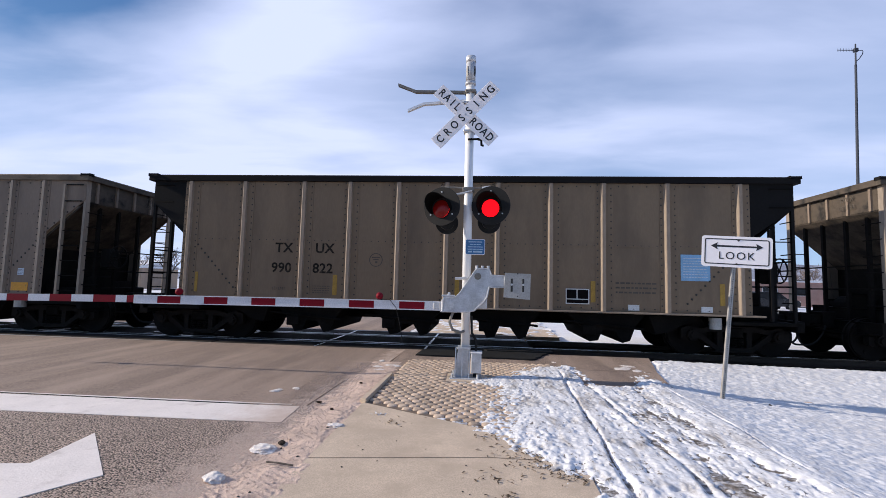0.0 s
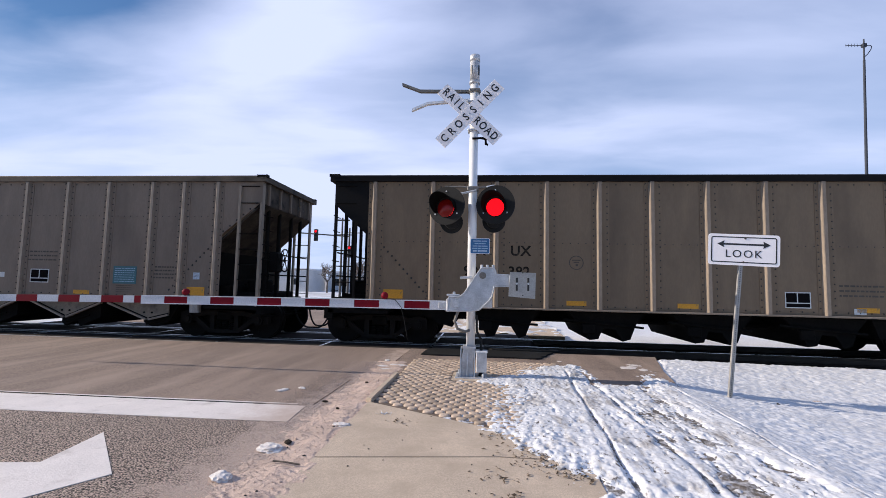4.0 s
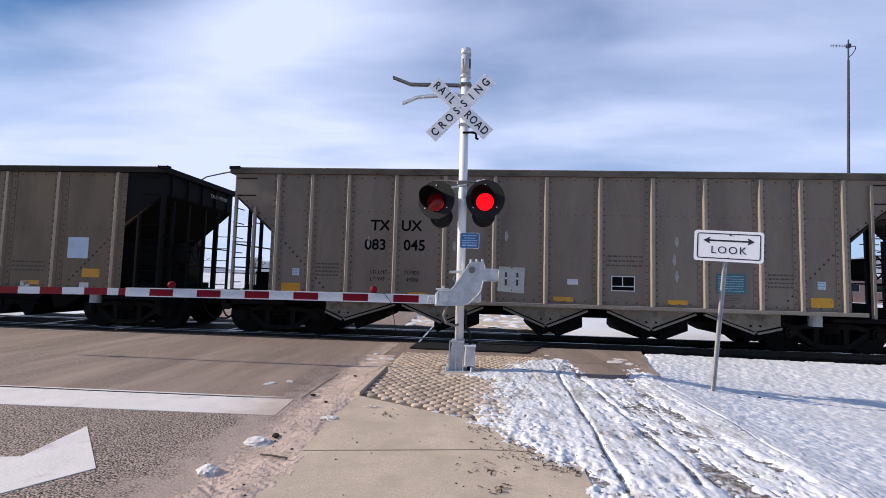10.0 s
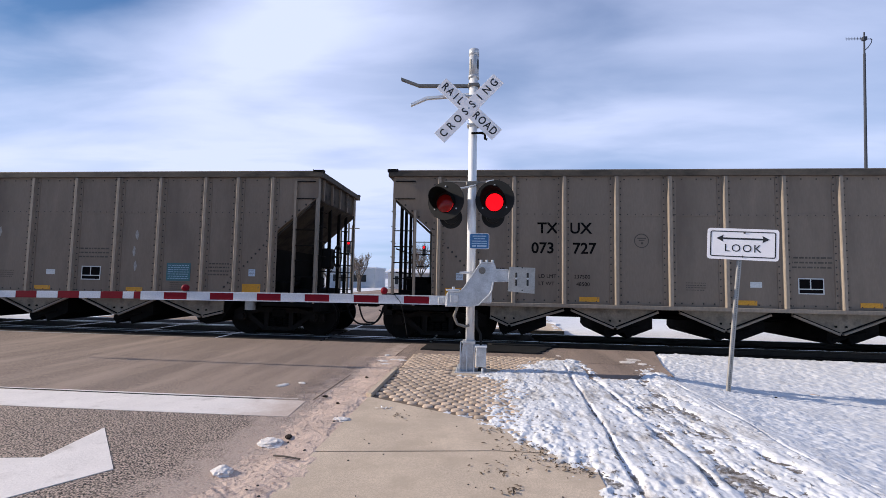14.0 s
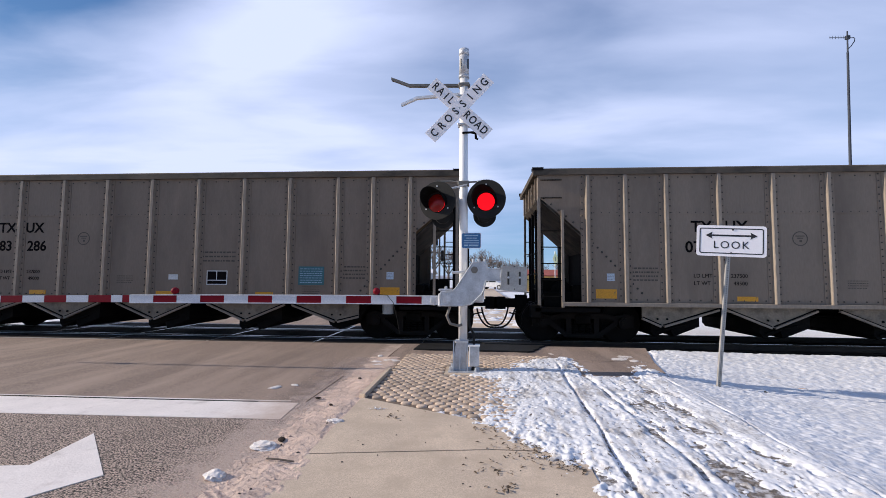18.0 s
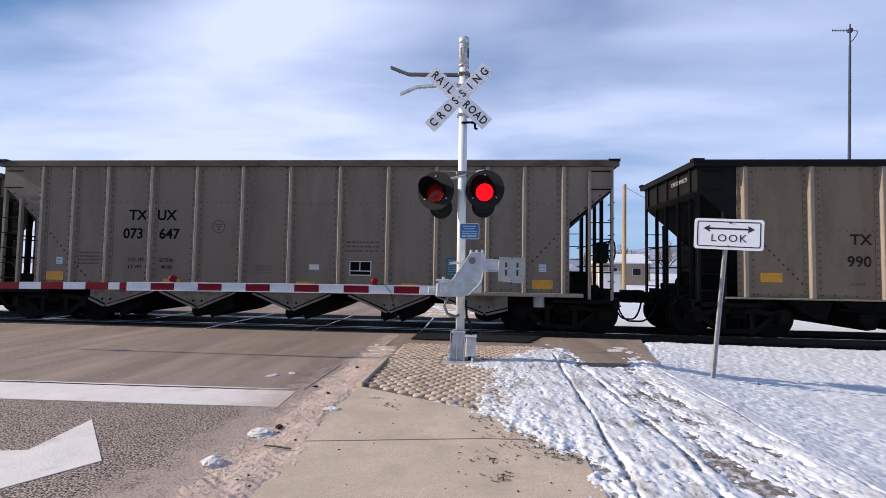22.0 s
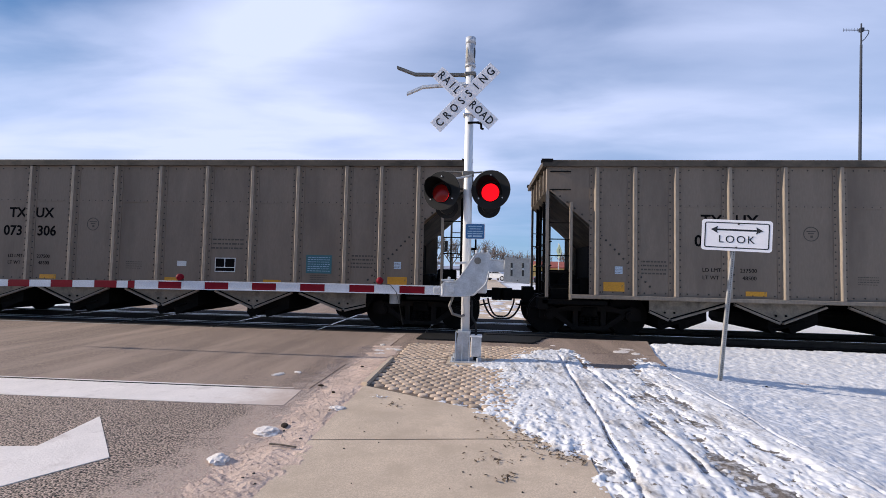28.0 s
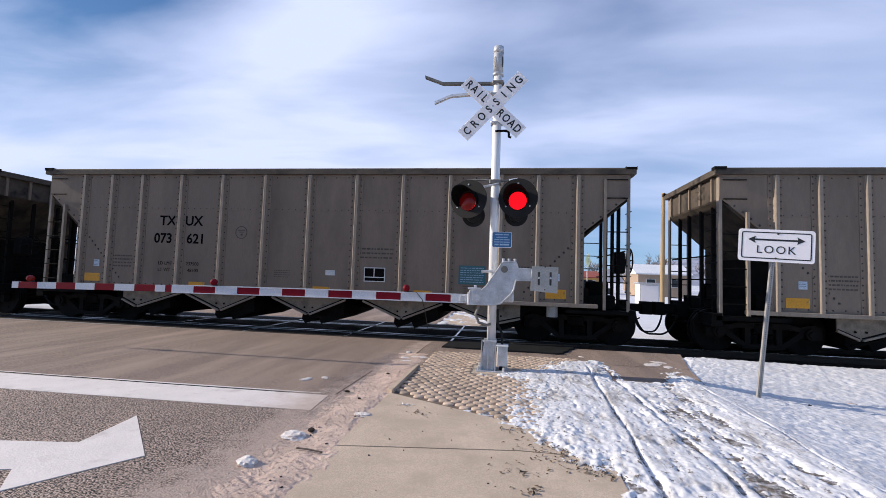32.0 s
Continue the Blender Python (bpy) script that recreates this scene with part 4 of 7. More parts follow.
BEAM = mesh_of("brake_beam", box(rod(bmesh.new(), (0, -0.72, 0.40), (0, 0.72, 0.40), 0.05, 8), -0.05, 0.05, -0.84, -0.62, 0.22, 0.62, 0.02), UNDER)


RUNG = mesh_of("rung", rod(bmesh.new(), (-0.23, 0, 0), (0.23, 0, 0), 0.012, 6), UNDER)
END_RAIL = mesh_of("end_rail", rod(bmesh.new(), (0, -1.5, 0), (0, 1.5, 0), 0.017, 6), UNDER)


def ring_pts(r, n, c, axis="x"):
    return [(c[0], c[1] + r * math.cos(k * 2 * math.pi / n), c[2] + r * math.sin(k * 2 * math.pi / n)) for k in range(n + 1)]


def hopper_car(brown):
    """One coal hopper: its body, end gear, discharge gates and two trucks. brown: the older black-ended kind."""
    name = "hopper_car"
    car = thing(name, "coal hopper car", "railway car", "coal hopper cars of the train")
    side, ribm = (CAR_BROWN, RIB_BROWN) if brown else (CAR_GREY, RIB_GREY)
    endm = CAR_BLACK if brown else CAR_GREY
    chord = CAR_BLACK if brown else CHORD_GREY
    ribs = (-6.29, -4.95, -3.52, -2.43, -1.30, -0.20, 0.94, 2.10, 3.23, 4.57, 6.06) if brown else \
        (-6.17, -5.37, -4.51, -3.42, -2.31, -1.20, -0.07, 1.09, 2.20, 3.29, 4.43, 5.24, 6.09)
    seam = 2.36 if brown else 2.89
    wide = 0.25 if brown else 0.17
    slope_top, slope_low = 3.20, 2.40
    # sides
    hull = [(-6.16, 0.93), (6.10, 0.93), (6.16, slope_low), (7.2, slope_top + 0.06), (7.2, 3.73), (-7.2, 3.73), (-7.2, slope_top + 0.06), (-6.22, slope_low)]
    mid = [(-6.30, 0.93), (6.08, 0.93), (6.08, 3.73), (-6.30, 3.73)]
    panel = mesh_of("side_sheet", prism(bmesh.new(), mid if brown else hull, "y", -1.50, -1.475), side)
    for turn in (0, 180):
        spin = pose(0, 0, 0, 0, 0, turn)
        put("side_sheet", panel, car, at=spin)
        if brown:
            for s in (-1, 1):
                edge = 6.30 if s < 0 else 6.08
                bm = prism(bmesh.new(), [(s * edge, 3.73), (s * 7.2, 3.73), (s * 7.2, slope_top), (s * (edge + 0.02), slope_low)], "y", -1.495, -1.47)
                ob = part("end_sheet", bm, CAR_BLACK, car, "sooty black end sheet")
                ob.matrix_basis = spin
    rib = rib_mesh("side_rib", ribm, side, wide, 0.078 if brown else 0.07, 0.034 if brown else 0.022)
    bolts = [(x + wide - 0.045, z, -1.510) for x in ribs for z in [1.0 + 0.145 * k for k in range(19)]]
    bolts += [(x - 0.082, z, -1.510) for x in ribs for z in [1.08 + 0.145 * k for k in range(19)]]
    bolts += [(-6.0 + k * 0.165, seam, -1.50) for k in range(73)] + [(-6.0 + k * 0.30, 3.66, -1.50) for k in range(41)] + [(-6.0 + k * 0.22, 1.0, -1.50) for k in range(55)]
    heads = bolts_mesh(bolts)
    # heavier bolts where the slope sheets meet the side
    slant = [(s * (6.02 - 0.092 * k), 2.22 - 0.098 * k, -1.50) for s in (-1, 1) for k in range(12)]
    slant_heads = bolts_mesh(slant + ([] if brown else [(s * (7.08 - 0.16 * k), 3.22 - 0.135 * k, -1.50) for s in (-1, 1) for k in range(6)]), 0.026)
    seam_me = mesh_of("seam_strip", box(bmesh.new(), -6.1, 6.05, -1.508, -1.50, seam - 0.035, seam + 0.035), side)
    sill_me = mesh_of("side_sill", box(bmesh.new(), -6.7, 6.55, -1.575, -1.40, 0.895 if brown else 0.85, 0.935, 0.01), ribm)
    for turn in (0, 180):
        spin = pose(0, 0, 0, 0, 0, turn)
        for x in ribs:
            put("side_rib", rib, car, at=spin @ pose(x, 0, 0))
        tagged(put("rivet_pattern", heads, car, at=spin), kind="stuff")
        tagged(put("slope_bolts", slant_heads, car, at=spin), kind="stuff")
        put("seam_strip", seam_me, car, at=spin)
        put("side_sill", sill_me, car, at=spin)
    bm = bmesh.new()
    for s in (-1, 1):
        prism(bm, [(s * 1.575, 3.73), (s * 1.575, 3.85), (s * 1.55, 3.875), (s * 1.46, 3.875), (s * 1.46, 3.73)], "x", -HALF, HALF)
        beam = prism(bmesh.new(), [(s * 7.31, 3.73), (s * 7.31, 3.85), (s * 7.28, 3.873), (s * 7.16, 3.873), (s * 7.16, 3.73)], "y", -1.459, 1.459)
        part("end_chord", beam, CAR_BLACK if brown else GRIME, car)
        for e in (-1, 1):
            part("corner_cap", box(bmesh.new(), s * 7.10, s * 7.325, e * 1.45, e * 1.58, 3.84, 3.886, 0.012), CAR_BLACK, car, "coal-blackened corner cap")
    part("top_chord", bm, chord, car, "sooty black top chord" if brown else "")
    for s in (-1, 1):
        # end panel above the slope, slope sheet and stiffeners
        bm = box(bmesh.new(), s * 7.17, s * 7.20, -1.47, 1.47, 3.22, 3.73)
        for k in range(5):
            stiff = box(bmesh.new(), s * 7.2, s * 7.245, -1.2 + k * 0.6 - 0.03, -1.2 + k * 0.6 + 0.03, 3.22, 3.73)
            part("end_stiffener", stiff, CAR_BLACK if brown else CAR_GREY, car)
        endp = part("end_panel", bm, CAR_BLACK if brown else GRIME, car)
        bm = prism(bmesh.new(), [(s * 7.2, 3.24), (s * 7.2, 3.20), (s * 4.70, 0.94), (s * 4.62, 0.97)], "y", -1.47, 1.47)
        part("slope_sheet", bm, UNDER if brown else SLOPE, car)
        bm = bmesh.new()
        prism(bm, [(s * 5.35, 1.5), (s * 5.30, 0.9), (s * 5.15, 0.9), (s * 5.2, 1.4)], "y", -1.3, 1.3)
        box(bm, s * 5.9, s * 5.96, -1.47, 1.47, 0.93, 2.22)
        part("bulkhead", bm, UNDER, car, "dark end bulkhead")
        post_mat = CAR_BLACK if brown else RIB_GREY
        for e in (-1, 1):
            bm = box(bmesh.new(), s * 7.15, s * 7.20, e * 1.49, e * 1.43, 0.72, 3.73)
            box(bm, s * 7.20, s * 7.21, e * 1.49, e * 1.37, 0.72, 3.73)
            part("corner_post", bm, post_mat, car)
            part("end_post", box(bmesh.new(), s * 6.655, s * 6.71, e * 1.565, e * 1.49, 0.82, 2.75 if brown else (3.62 if s * e < 0 else 2.95)), post_mat, car)
            for k in range(5):
                put("ladder_rung", RUNG, car, at=pose(s * 6.925, e * 1.53, 1.05 + k * 0.36))
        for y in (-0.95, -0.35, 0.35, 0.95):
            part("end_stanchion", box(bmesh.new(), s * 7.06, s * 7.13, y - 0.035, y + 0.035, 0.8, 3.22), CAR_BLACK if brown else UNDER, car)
        for z in (1.2, 1.55, 1.9, 2.25, 2.6, 2.95):
            put("end_rung", RUNG, car, at=pose(s * 7.24, -1.21, z, 0, 0, 90))
        for z in (1.55, 2.08):
            put("end_rail", END_RAIL, car, at=pose(s * 7.1, 0, z))
        for z in (3.62, 3.22):
            put("grab_iron", RUNG, car, at=pose(s * 6.92, -1.53, z))
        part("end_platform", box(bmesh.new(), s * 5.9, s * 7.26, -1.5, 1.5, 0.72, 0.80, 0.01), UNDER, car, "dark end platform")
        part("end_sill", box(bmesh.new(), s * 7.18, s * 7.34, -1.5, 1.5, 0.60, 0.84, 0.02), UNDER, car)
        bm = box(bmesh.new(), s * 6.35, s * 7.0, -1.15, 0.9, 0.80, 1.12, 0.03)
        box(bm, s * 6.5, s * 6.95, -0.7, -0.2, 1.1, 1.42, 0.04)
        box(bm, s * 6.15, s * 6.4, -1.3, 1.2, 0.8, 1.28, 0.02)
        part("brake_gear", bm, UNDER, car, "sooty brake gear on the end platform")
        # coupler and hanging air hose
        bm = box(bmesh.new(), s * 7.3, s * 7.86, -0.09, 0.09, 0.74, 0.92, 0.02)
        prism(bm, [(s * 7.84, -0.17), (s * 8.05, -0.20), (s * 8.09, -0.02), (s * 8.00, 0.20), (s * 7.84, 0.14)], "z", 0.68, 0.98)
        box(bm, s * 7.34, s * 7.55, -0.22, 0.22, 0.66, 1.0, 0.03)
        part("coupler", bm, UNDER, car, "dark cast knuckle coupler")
        for y0, dx in ((-0.35, 0.46), (0.3, 0.34)):
            pts = [(s * (8.09 - dx + dx * u ** 1.4), y0 * (1 - 0.3 * u), 0.70 - 0.46 * math.sin(math.pi / 2 * min(1, u * 1.2))) for u in [k / 10 for k in range(11)]]
            part("air_hose", tube(bmesh.new(), pts, 0.022, 8), RUBBER, car, "black rubber air hose")
        part("cut_lever", rod(bmesh.new(), (s * 7.25, -1.2, 0.55), (s * 7.75, -0.25, 0.60), 0.018, 6), UNDER, car)
        # truck
        truck = new("truck")
        truck.parent = car
        truck.matrix_basis = pose(s * 6.17, 0, 0)
        tagged(truck, "dark three-piece truck")
        for e in (-1, 1):
            put("side_frame", FRAME, truck, at=pose(0, e * 1.0, 0, 0, 0, 0 if e < 0 else 180))
            tagged(put("spring_nest", SPRINGS, truck, at=pose(0, e * 1.0, 0)), kind="stuff")
        put("bolster", BOLSTER, truck)
        for x in (-0.40, 0.40):
            put("brake_beam", BEAM, truck, at=pose(x, 0, 0))
        for x in (-0.889, 0.889):
            put("wheelset", WHEELS, truck, "steel wheels on an axle", at=pose(x, 0, 0.457))
    # hand brake wheel, brake gear and the reservoir can
    wheel = part("brake_wheel", tube(bmesh.new(), ring_pts(0.28, 18, (7.42, -0.62, 1.92)), 0.018, 6), CAR_BLACK, car, "black spoked hand brake wheel")
    for k in range(6):
        part("spoke", rod(bmesh.new(), (7.42, -0.62, 1.92), ring_pts(0.28, 6, (7.42, -0.62, 1.92))[k], 0.013, 5), CAR_BLACK, wheel)
    part("hub", rod(bmesh.new(), (7.1, -0.62, 1.92), (7.44, -0.62, 1.92), 0.03, 8), CAR_BLACK, wheel)
    part("brake_housing", box(bmesh.new(), 7.06, 7.3, -0.80, -0.44, 1.62, 2.12, 0.04), CAR_BLACK, car)
    part("brake_valve", box(rod(bmesh.new(), (6.3, -0.4, 1.1), (6.3, 0.6, 1.1), 0.2, 14), 6.15, 6.5, -0.95, -0.5, 0.95, 1.25, 0.05), UNDER, car)
    part("air_reservoir", rod(bmesh.new(), (-6.6, -0.9, 1.15), (-6.6, 0.5, 1.15), 0.24, 16), UNDER, car)
    part("brake_can", rod(bmesh.new(), (5.62, -1.38, 0.62), (5.62, -1.38, 0.86), 0.125, 14), CAN, car, "pale grey can under the sill")
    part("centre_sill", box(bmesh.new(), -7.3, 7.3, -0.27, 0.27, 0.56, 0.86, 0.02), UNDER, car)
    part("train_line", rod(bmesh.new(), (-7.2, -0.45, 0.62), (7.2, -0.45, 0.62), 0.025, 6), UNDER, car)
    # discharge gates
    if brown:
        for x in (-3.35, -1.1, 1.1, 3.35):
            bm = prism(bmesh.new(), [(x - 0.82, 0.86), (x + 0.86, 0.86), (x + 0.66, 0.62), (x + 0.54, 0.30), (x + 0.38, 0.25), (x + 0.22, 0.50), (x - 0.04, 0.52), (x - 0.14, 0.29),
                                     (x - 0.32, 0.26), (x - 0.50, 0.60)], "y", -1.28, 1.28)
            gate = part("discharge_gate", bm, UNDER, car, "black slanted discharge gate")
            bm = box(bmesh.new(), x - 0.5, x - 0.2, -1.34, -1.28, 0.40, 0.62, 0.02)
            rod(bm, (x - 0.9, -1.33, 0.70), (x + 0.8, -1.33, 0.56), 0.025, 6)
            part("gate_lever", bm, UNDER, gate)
        prism_pts = [(4.3, 0.86), (5.3, 0.86), (4.75, 0.52), (4.45, 0.45)]
        for s in (-1, 1):
            part("end_gate", prism(bmesh.new(), [(s * a, b) for a, b in prism_pts], "y", -1.25, 1.25), UNDER, car)
    else:
        rim_low, top = 0.43, 0.85
        # five hoppers: V-shaped cheek plates with a folded rim, a dark groove inside it and two bolts
        for x, left_w, right_w in ((-4.55, 0.42, 1.18), (-2.28, 0.93, 0.90), (0.0, 0.93, 0.90), (2.26, 0.93, 0.93), (4.42, 1.05, 0.52)):
            a, b = x - left_w, x + right_w
            za, zb = (0.80 if left_w > 0.6 else 0.60), (0.80 if right_w > 0.6 else 0.55)
            for e in (-1, 1):
                bm = prism(bmesh.new(), [(a, top), (b, top), (b, zb), (x + 0.03, rim_low), (x - 0.03, rim_low), (a, za)], "y", e * 1.36, e * 1.33)
                hop = part("hopper_cheek", bm, CHUTE_GREY, car, "grey hopper cheek plate")
                for (xa, z0), (xb, z1) in (((a, za), (x - 0.03, rim_low)), ((x + 0.03, rim_low), (b, zb))):
                    d = Vector((xb - xa, z1 - z0)).normalized()
                    n = Vector((-d.y, d.x))
                    for name, mat, lo, hi, deep in (("rim", RIB_GREY, -0.030, 0.012, 1.405), ("groove", UNDER, 0.014, 0.040, 1.366)):
                        bm = prism(bmesh.new(), [(xa + n.x * lo, z0 + n.y * lo), (xb + n.x * lo, z1 + n.y * lo), (xb + n.x * hi, z1 + n.y * hi), (xa + n.x * hi, z0 + n.y * hi)], "y", e * deep, e * 1.335)
                        part(name, bm, mat, hop)
                for bx_ in (x - 0.10, x + 0.10):
                    part("bolt", rod(bmesh.new(), (bx_, e * 1.36, 0.585), (bx_, e * 1.385, 0.585), 0.022, 6), UNDER, hop)
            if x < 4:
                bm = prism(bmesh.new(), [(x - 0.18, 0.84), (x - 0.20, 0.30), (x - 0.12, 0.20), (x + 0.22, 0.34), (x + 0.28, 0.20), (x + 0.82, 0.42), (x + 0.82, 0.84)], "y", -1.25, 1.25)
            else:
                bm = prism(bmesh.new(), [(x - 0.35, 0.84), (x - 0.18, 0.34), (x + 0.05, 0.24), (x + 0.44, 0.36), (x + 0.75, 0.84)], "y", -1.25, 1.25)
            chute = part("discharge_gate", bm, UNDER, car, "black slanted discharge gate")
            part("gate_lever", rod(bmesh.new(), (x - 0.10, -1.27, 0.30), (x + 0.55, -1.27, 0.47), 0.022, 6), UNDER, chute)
    part("floor_load", lumps(bmesh.new(), -7.1, 7.1, -1.45, 1.45, 3.55, 0.18, 0.1, 3.0), COAL, car, "black coal load")
    return car


def mark(car, name, me, x, z, y=-1.502, label=""):
    ob = put(name, me, car, label, at=pose(x, y, z))
    return tagged(ob, label, kind="stuff") if name in ("stencil_note", "graffiti") else ob


def plate_mesh(name, w, h, mat, d=0.006):
    return mesh_of(name, box(bmesh.new(), -w / 2, w / 2, -d, 0, -h / 2, h / 2), mat)


def bars_mesh(name, w, h, rows, mat, seed=0, thick=0.45):
    """Lines of writing too small to read, as plain bars."""
    bm, r = bmesh.new(), random.Random(seed)
    for k in range(rows):
        z = h / 2 - (k + 0.5) * h / rows
        x = -w / 2
        while x < w / 2 - 0.02:
            e = min(x + r.uniform(0.04, 0.14) * w, w / 2)
            box(bm, x, e, -0.003, 0, z - thick * h / rows / 2, z + thick * h / rows / 2)
            x = e + 0.022 * w + 0.006
    return mesh_of(name, bm, mat)


def emblem_mesh():
    bm = bmesh.new()
    n = 28
    for k in range(n):
        a, b = k * 2 * math.pi / n, (k + 1) * 2 * math.pi / n
        prism(bm, [(0.155 * math.cos(a), 0.155 * math.sin(a)), (0.155 * math.cos(b), 0.155 * math.sin(b)), (0.137 * math.cos(b), 0.137 * math.sin(b)), (0.137 * math.cos(a), 0.137 * math.sin(a))], "y", -0.003, 0)
    box(bm, -0.09, 0.09, -0.003, 0, 0.045, 0.065), box(bm, -0.06, 0.06, -0.003, 0, 0.0, 0.02), box(bm, -0.015, 0.035, -0.003, 0, -0.075, -0.03)
    return mesh_of("emblem", bm, STENCIL_FADED)


def panel_mesh():
    """The black lubrication panel in its white frame."""
    bm = bmesh.new()
    for a in ((-0.25, 0.25, 0.145, 0.165), (-0.25, 0.25, -0.165, -0.145), (-0.25, -0.23, -0.145, 0.145), (0.23, 0.25, -0.145, 0.145), (-0.02, 0.0, -0.05, 0.145), (-0.23, 0.23, -0.07, -0.05)):
        box(bm, a[0], a[1], -0.009, -0.006, a[2], a[3])
    return mesh_of("panel_frame", bm, STENCIL_WHITE)


BIG_YELLOW, SMALL_YELLOW = plate_mesh("reflector", 0.44, 0.20, YELLOW), plate_mesh("reflector", 0.42, 0.10, YELLOW)
WORN_YELLOW = plate_mesh("reflector", 0.44, 0.12, YELLOW_OLD)
TALL_YELLOW = plate_mesh("reflector", 0.10, 0.46, YELLOW_OLD)
TEAL_PLATE, TEAL_BARS = plate_mesh("placard", 0.60, 0.42, TEAL), bars_mesh("placard_text", 0.52, 0.36, 7, SIGN_PALE, 2, 0.26)
PALE_PLATE, BLUE_PLATE = plate_mesh("placard", 0.52, 0.50, PALE), plate_mesh("placard", 0.60, 0.56, PALE_BLUE)
BLUE_BARS = bars_mesh("placard_text", 0.5, 0.46, 8, STENCIL_WHITE, 4, 0.25)
PANEL_BACK, PANEL_LINES = plate_mesh("panel_back", 0.48, 0.31, STENCIL), panel_mesh()
EMBLEM = emblem_mesh()
SMALL_TAG = plate_mesh("data_tag", 0.16, 0.16, PALE)
SMALL_TAG_BARS = bars_mesh("tag_text", 0.14, 0.13, 4, STENCIL_FADED, 8, 0.3)
WHITE_TAG = plate_mesh("label_plate", 0.23, 0.12, STENCIL_WHITE)
NOTE_A, NOTE_B = bars_mesh("stencil_note", 0.58, 0.34, 4, STENCIL_FADED, 11, 0.4), bars_mesh("stencil_note", 0.85, 0.30, 3, STENCIL_FADED, 12, 0.35)
NOTE_C = bars_mesh("stencil_note", 0.4, 0.2, 4, STENCIL_FADED, 13, 0.3)


def scuff_mesh(seed):
    r = random.Random(seed)
    pts = [(0.04 * math.cos(a) * r.uniform(0.6, 1.2), 0.12 * math.sin(a) * r.uniform(0.7, 1.2)) for a in [k * 0.628 for k in range(10)]]
    return mesh_of("scuff_mark", prism(bmesh.new(), pts, "y", -0.002, 0), SCUFF)


SCUFFS = [scuff_mesh(k) for k in range(3)]
SPLICE = plate_mesh("splice_plate", 0.045, 0.40, CAN)
RIB_CAP = mesh_of("rib_cap", box(bmesh.new(), -0.004, 0.125, -1.578, -1.572, 0.94, 3.72), GALV)


def scrawl_mesh(seed, mat, w, h, strokes):
    """A sprayed tag: looping strokes with no letters in them."""
    r, bm = random.Random(seed), bmesh.new()
    for k in range(strokes):
        x = -w / 2 + (k + 0.5) * w / strokes
        pts, a, z = [], r.uniform(0, 6), 0
        for j in range(9):
            pts.append((x + 0.55 * w / strokes * math.sin(a + j * r.uniform(0.5, 1.1)), -0.004, h * (0.5 - j / 8) + 0.1 * h * math.sin(a + 2 * j)))
        for p, q in zip(pts, pts[1:]):
            d = Vector(q) - Vector(p)
            nrm = Vector((-d.z, 0, d.x)).normalized() * 0.011
            vs = [bm.verts.new(Vector(c)) for c in (Vector(p) - nrm, Vector(q) - nrm, Vector(q) + nrm, Vector(p) + nrm)]
            bm.faces.new(vs)
    return mesh_of("graffiti", bm, mat)


# kind, number, then what sets the car apart
CARS = [
    ("grey", "073", "512", ""), ("brown", "990", "822", "blue tall"), ("grey", "083", "153", "teal"), ("grey", "073", "744", "teal"),
    ("brown", "990", "382", "pale heap"), ("brown", "990", "238", "pale heap"), ("brown", "990", "173", "pale"), ("brown", "990", "285", "pale scrawl"),
    ("grey", "083", "045", "teal heap whitescrawl"), ("brown", "990", "965", "blue double"), ("grey", "073", "881", "teal"), ("grey", "073", "727", "teal"),
    ("grey", "073", "666", "teal"), ("grey", "083", "286", "teal"), ("grey", "073", "741", "teal"), ("grey", "073", "707", "teal manyscrawls"),
    ("grey", "073", "647", "teal"), ("brown", "990", "129", "pale high"), ("brown", "990", "143", "pale high"), ("grey", "083", "403", "teal"),
    ("grey", "073", "306", "teal"), ("grey", "073", "083", "teal"), ("grey", "083", "398", "teal heap"), ("grey", "073", "621", "teal"), ("grey", "073", "208", "teal"),
]
WORDS = {"blue": "with a blue notice panel", "pale": "with a blank pale panel", "teal": "with a teal notice panel", "": "with plain sides"}


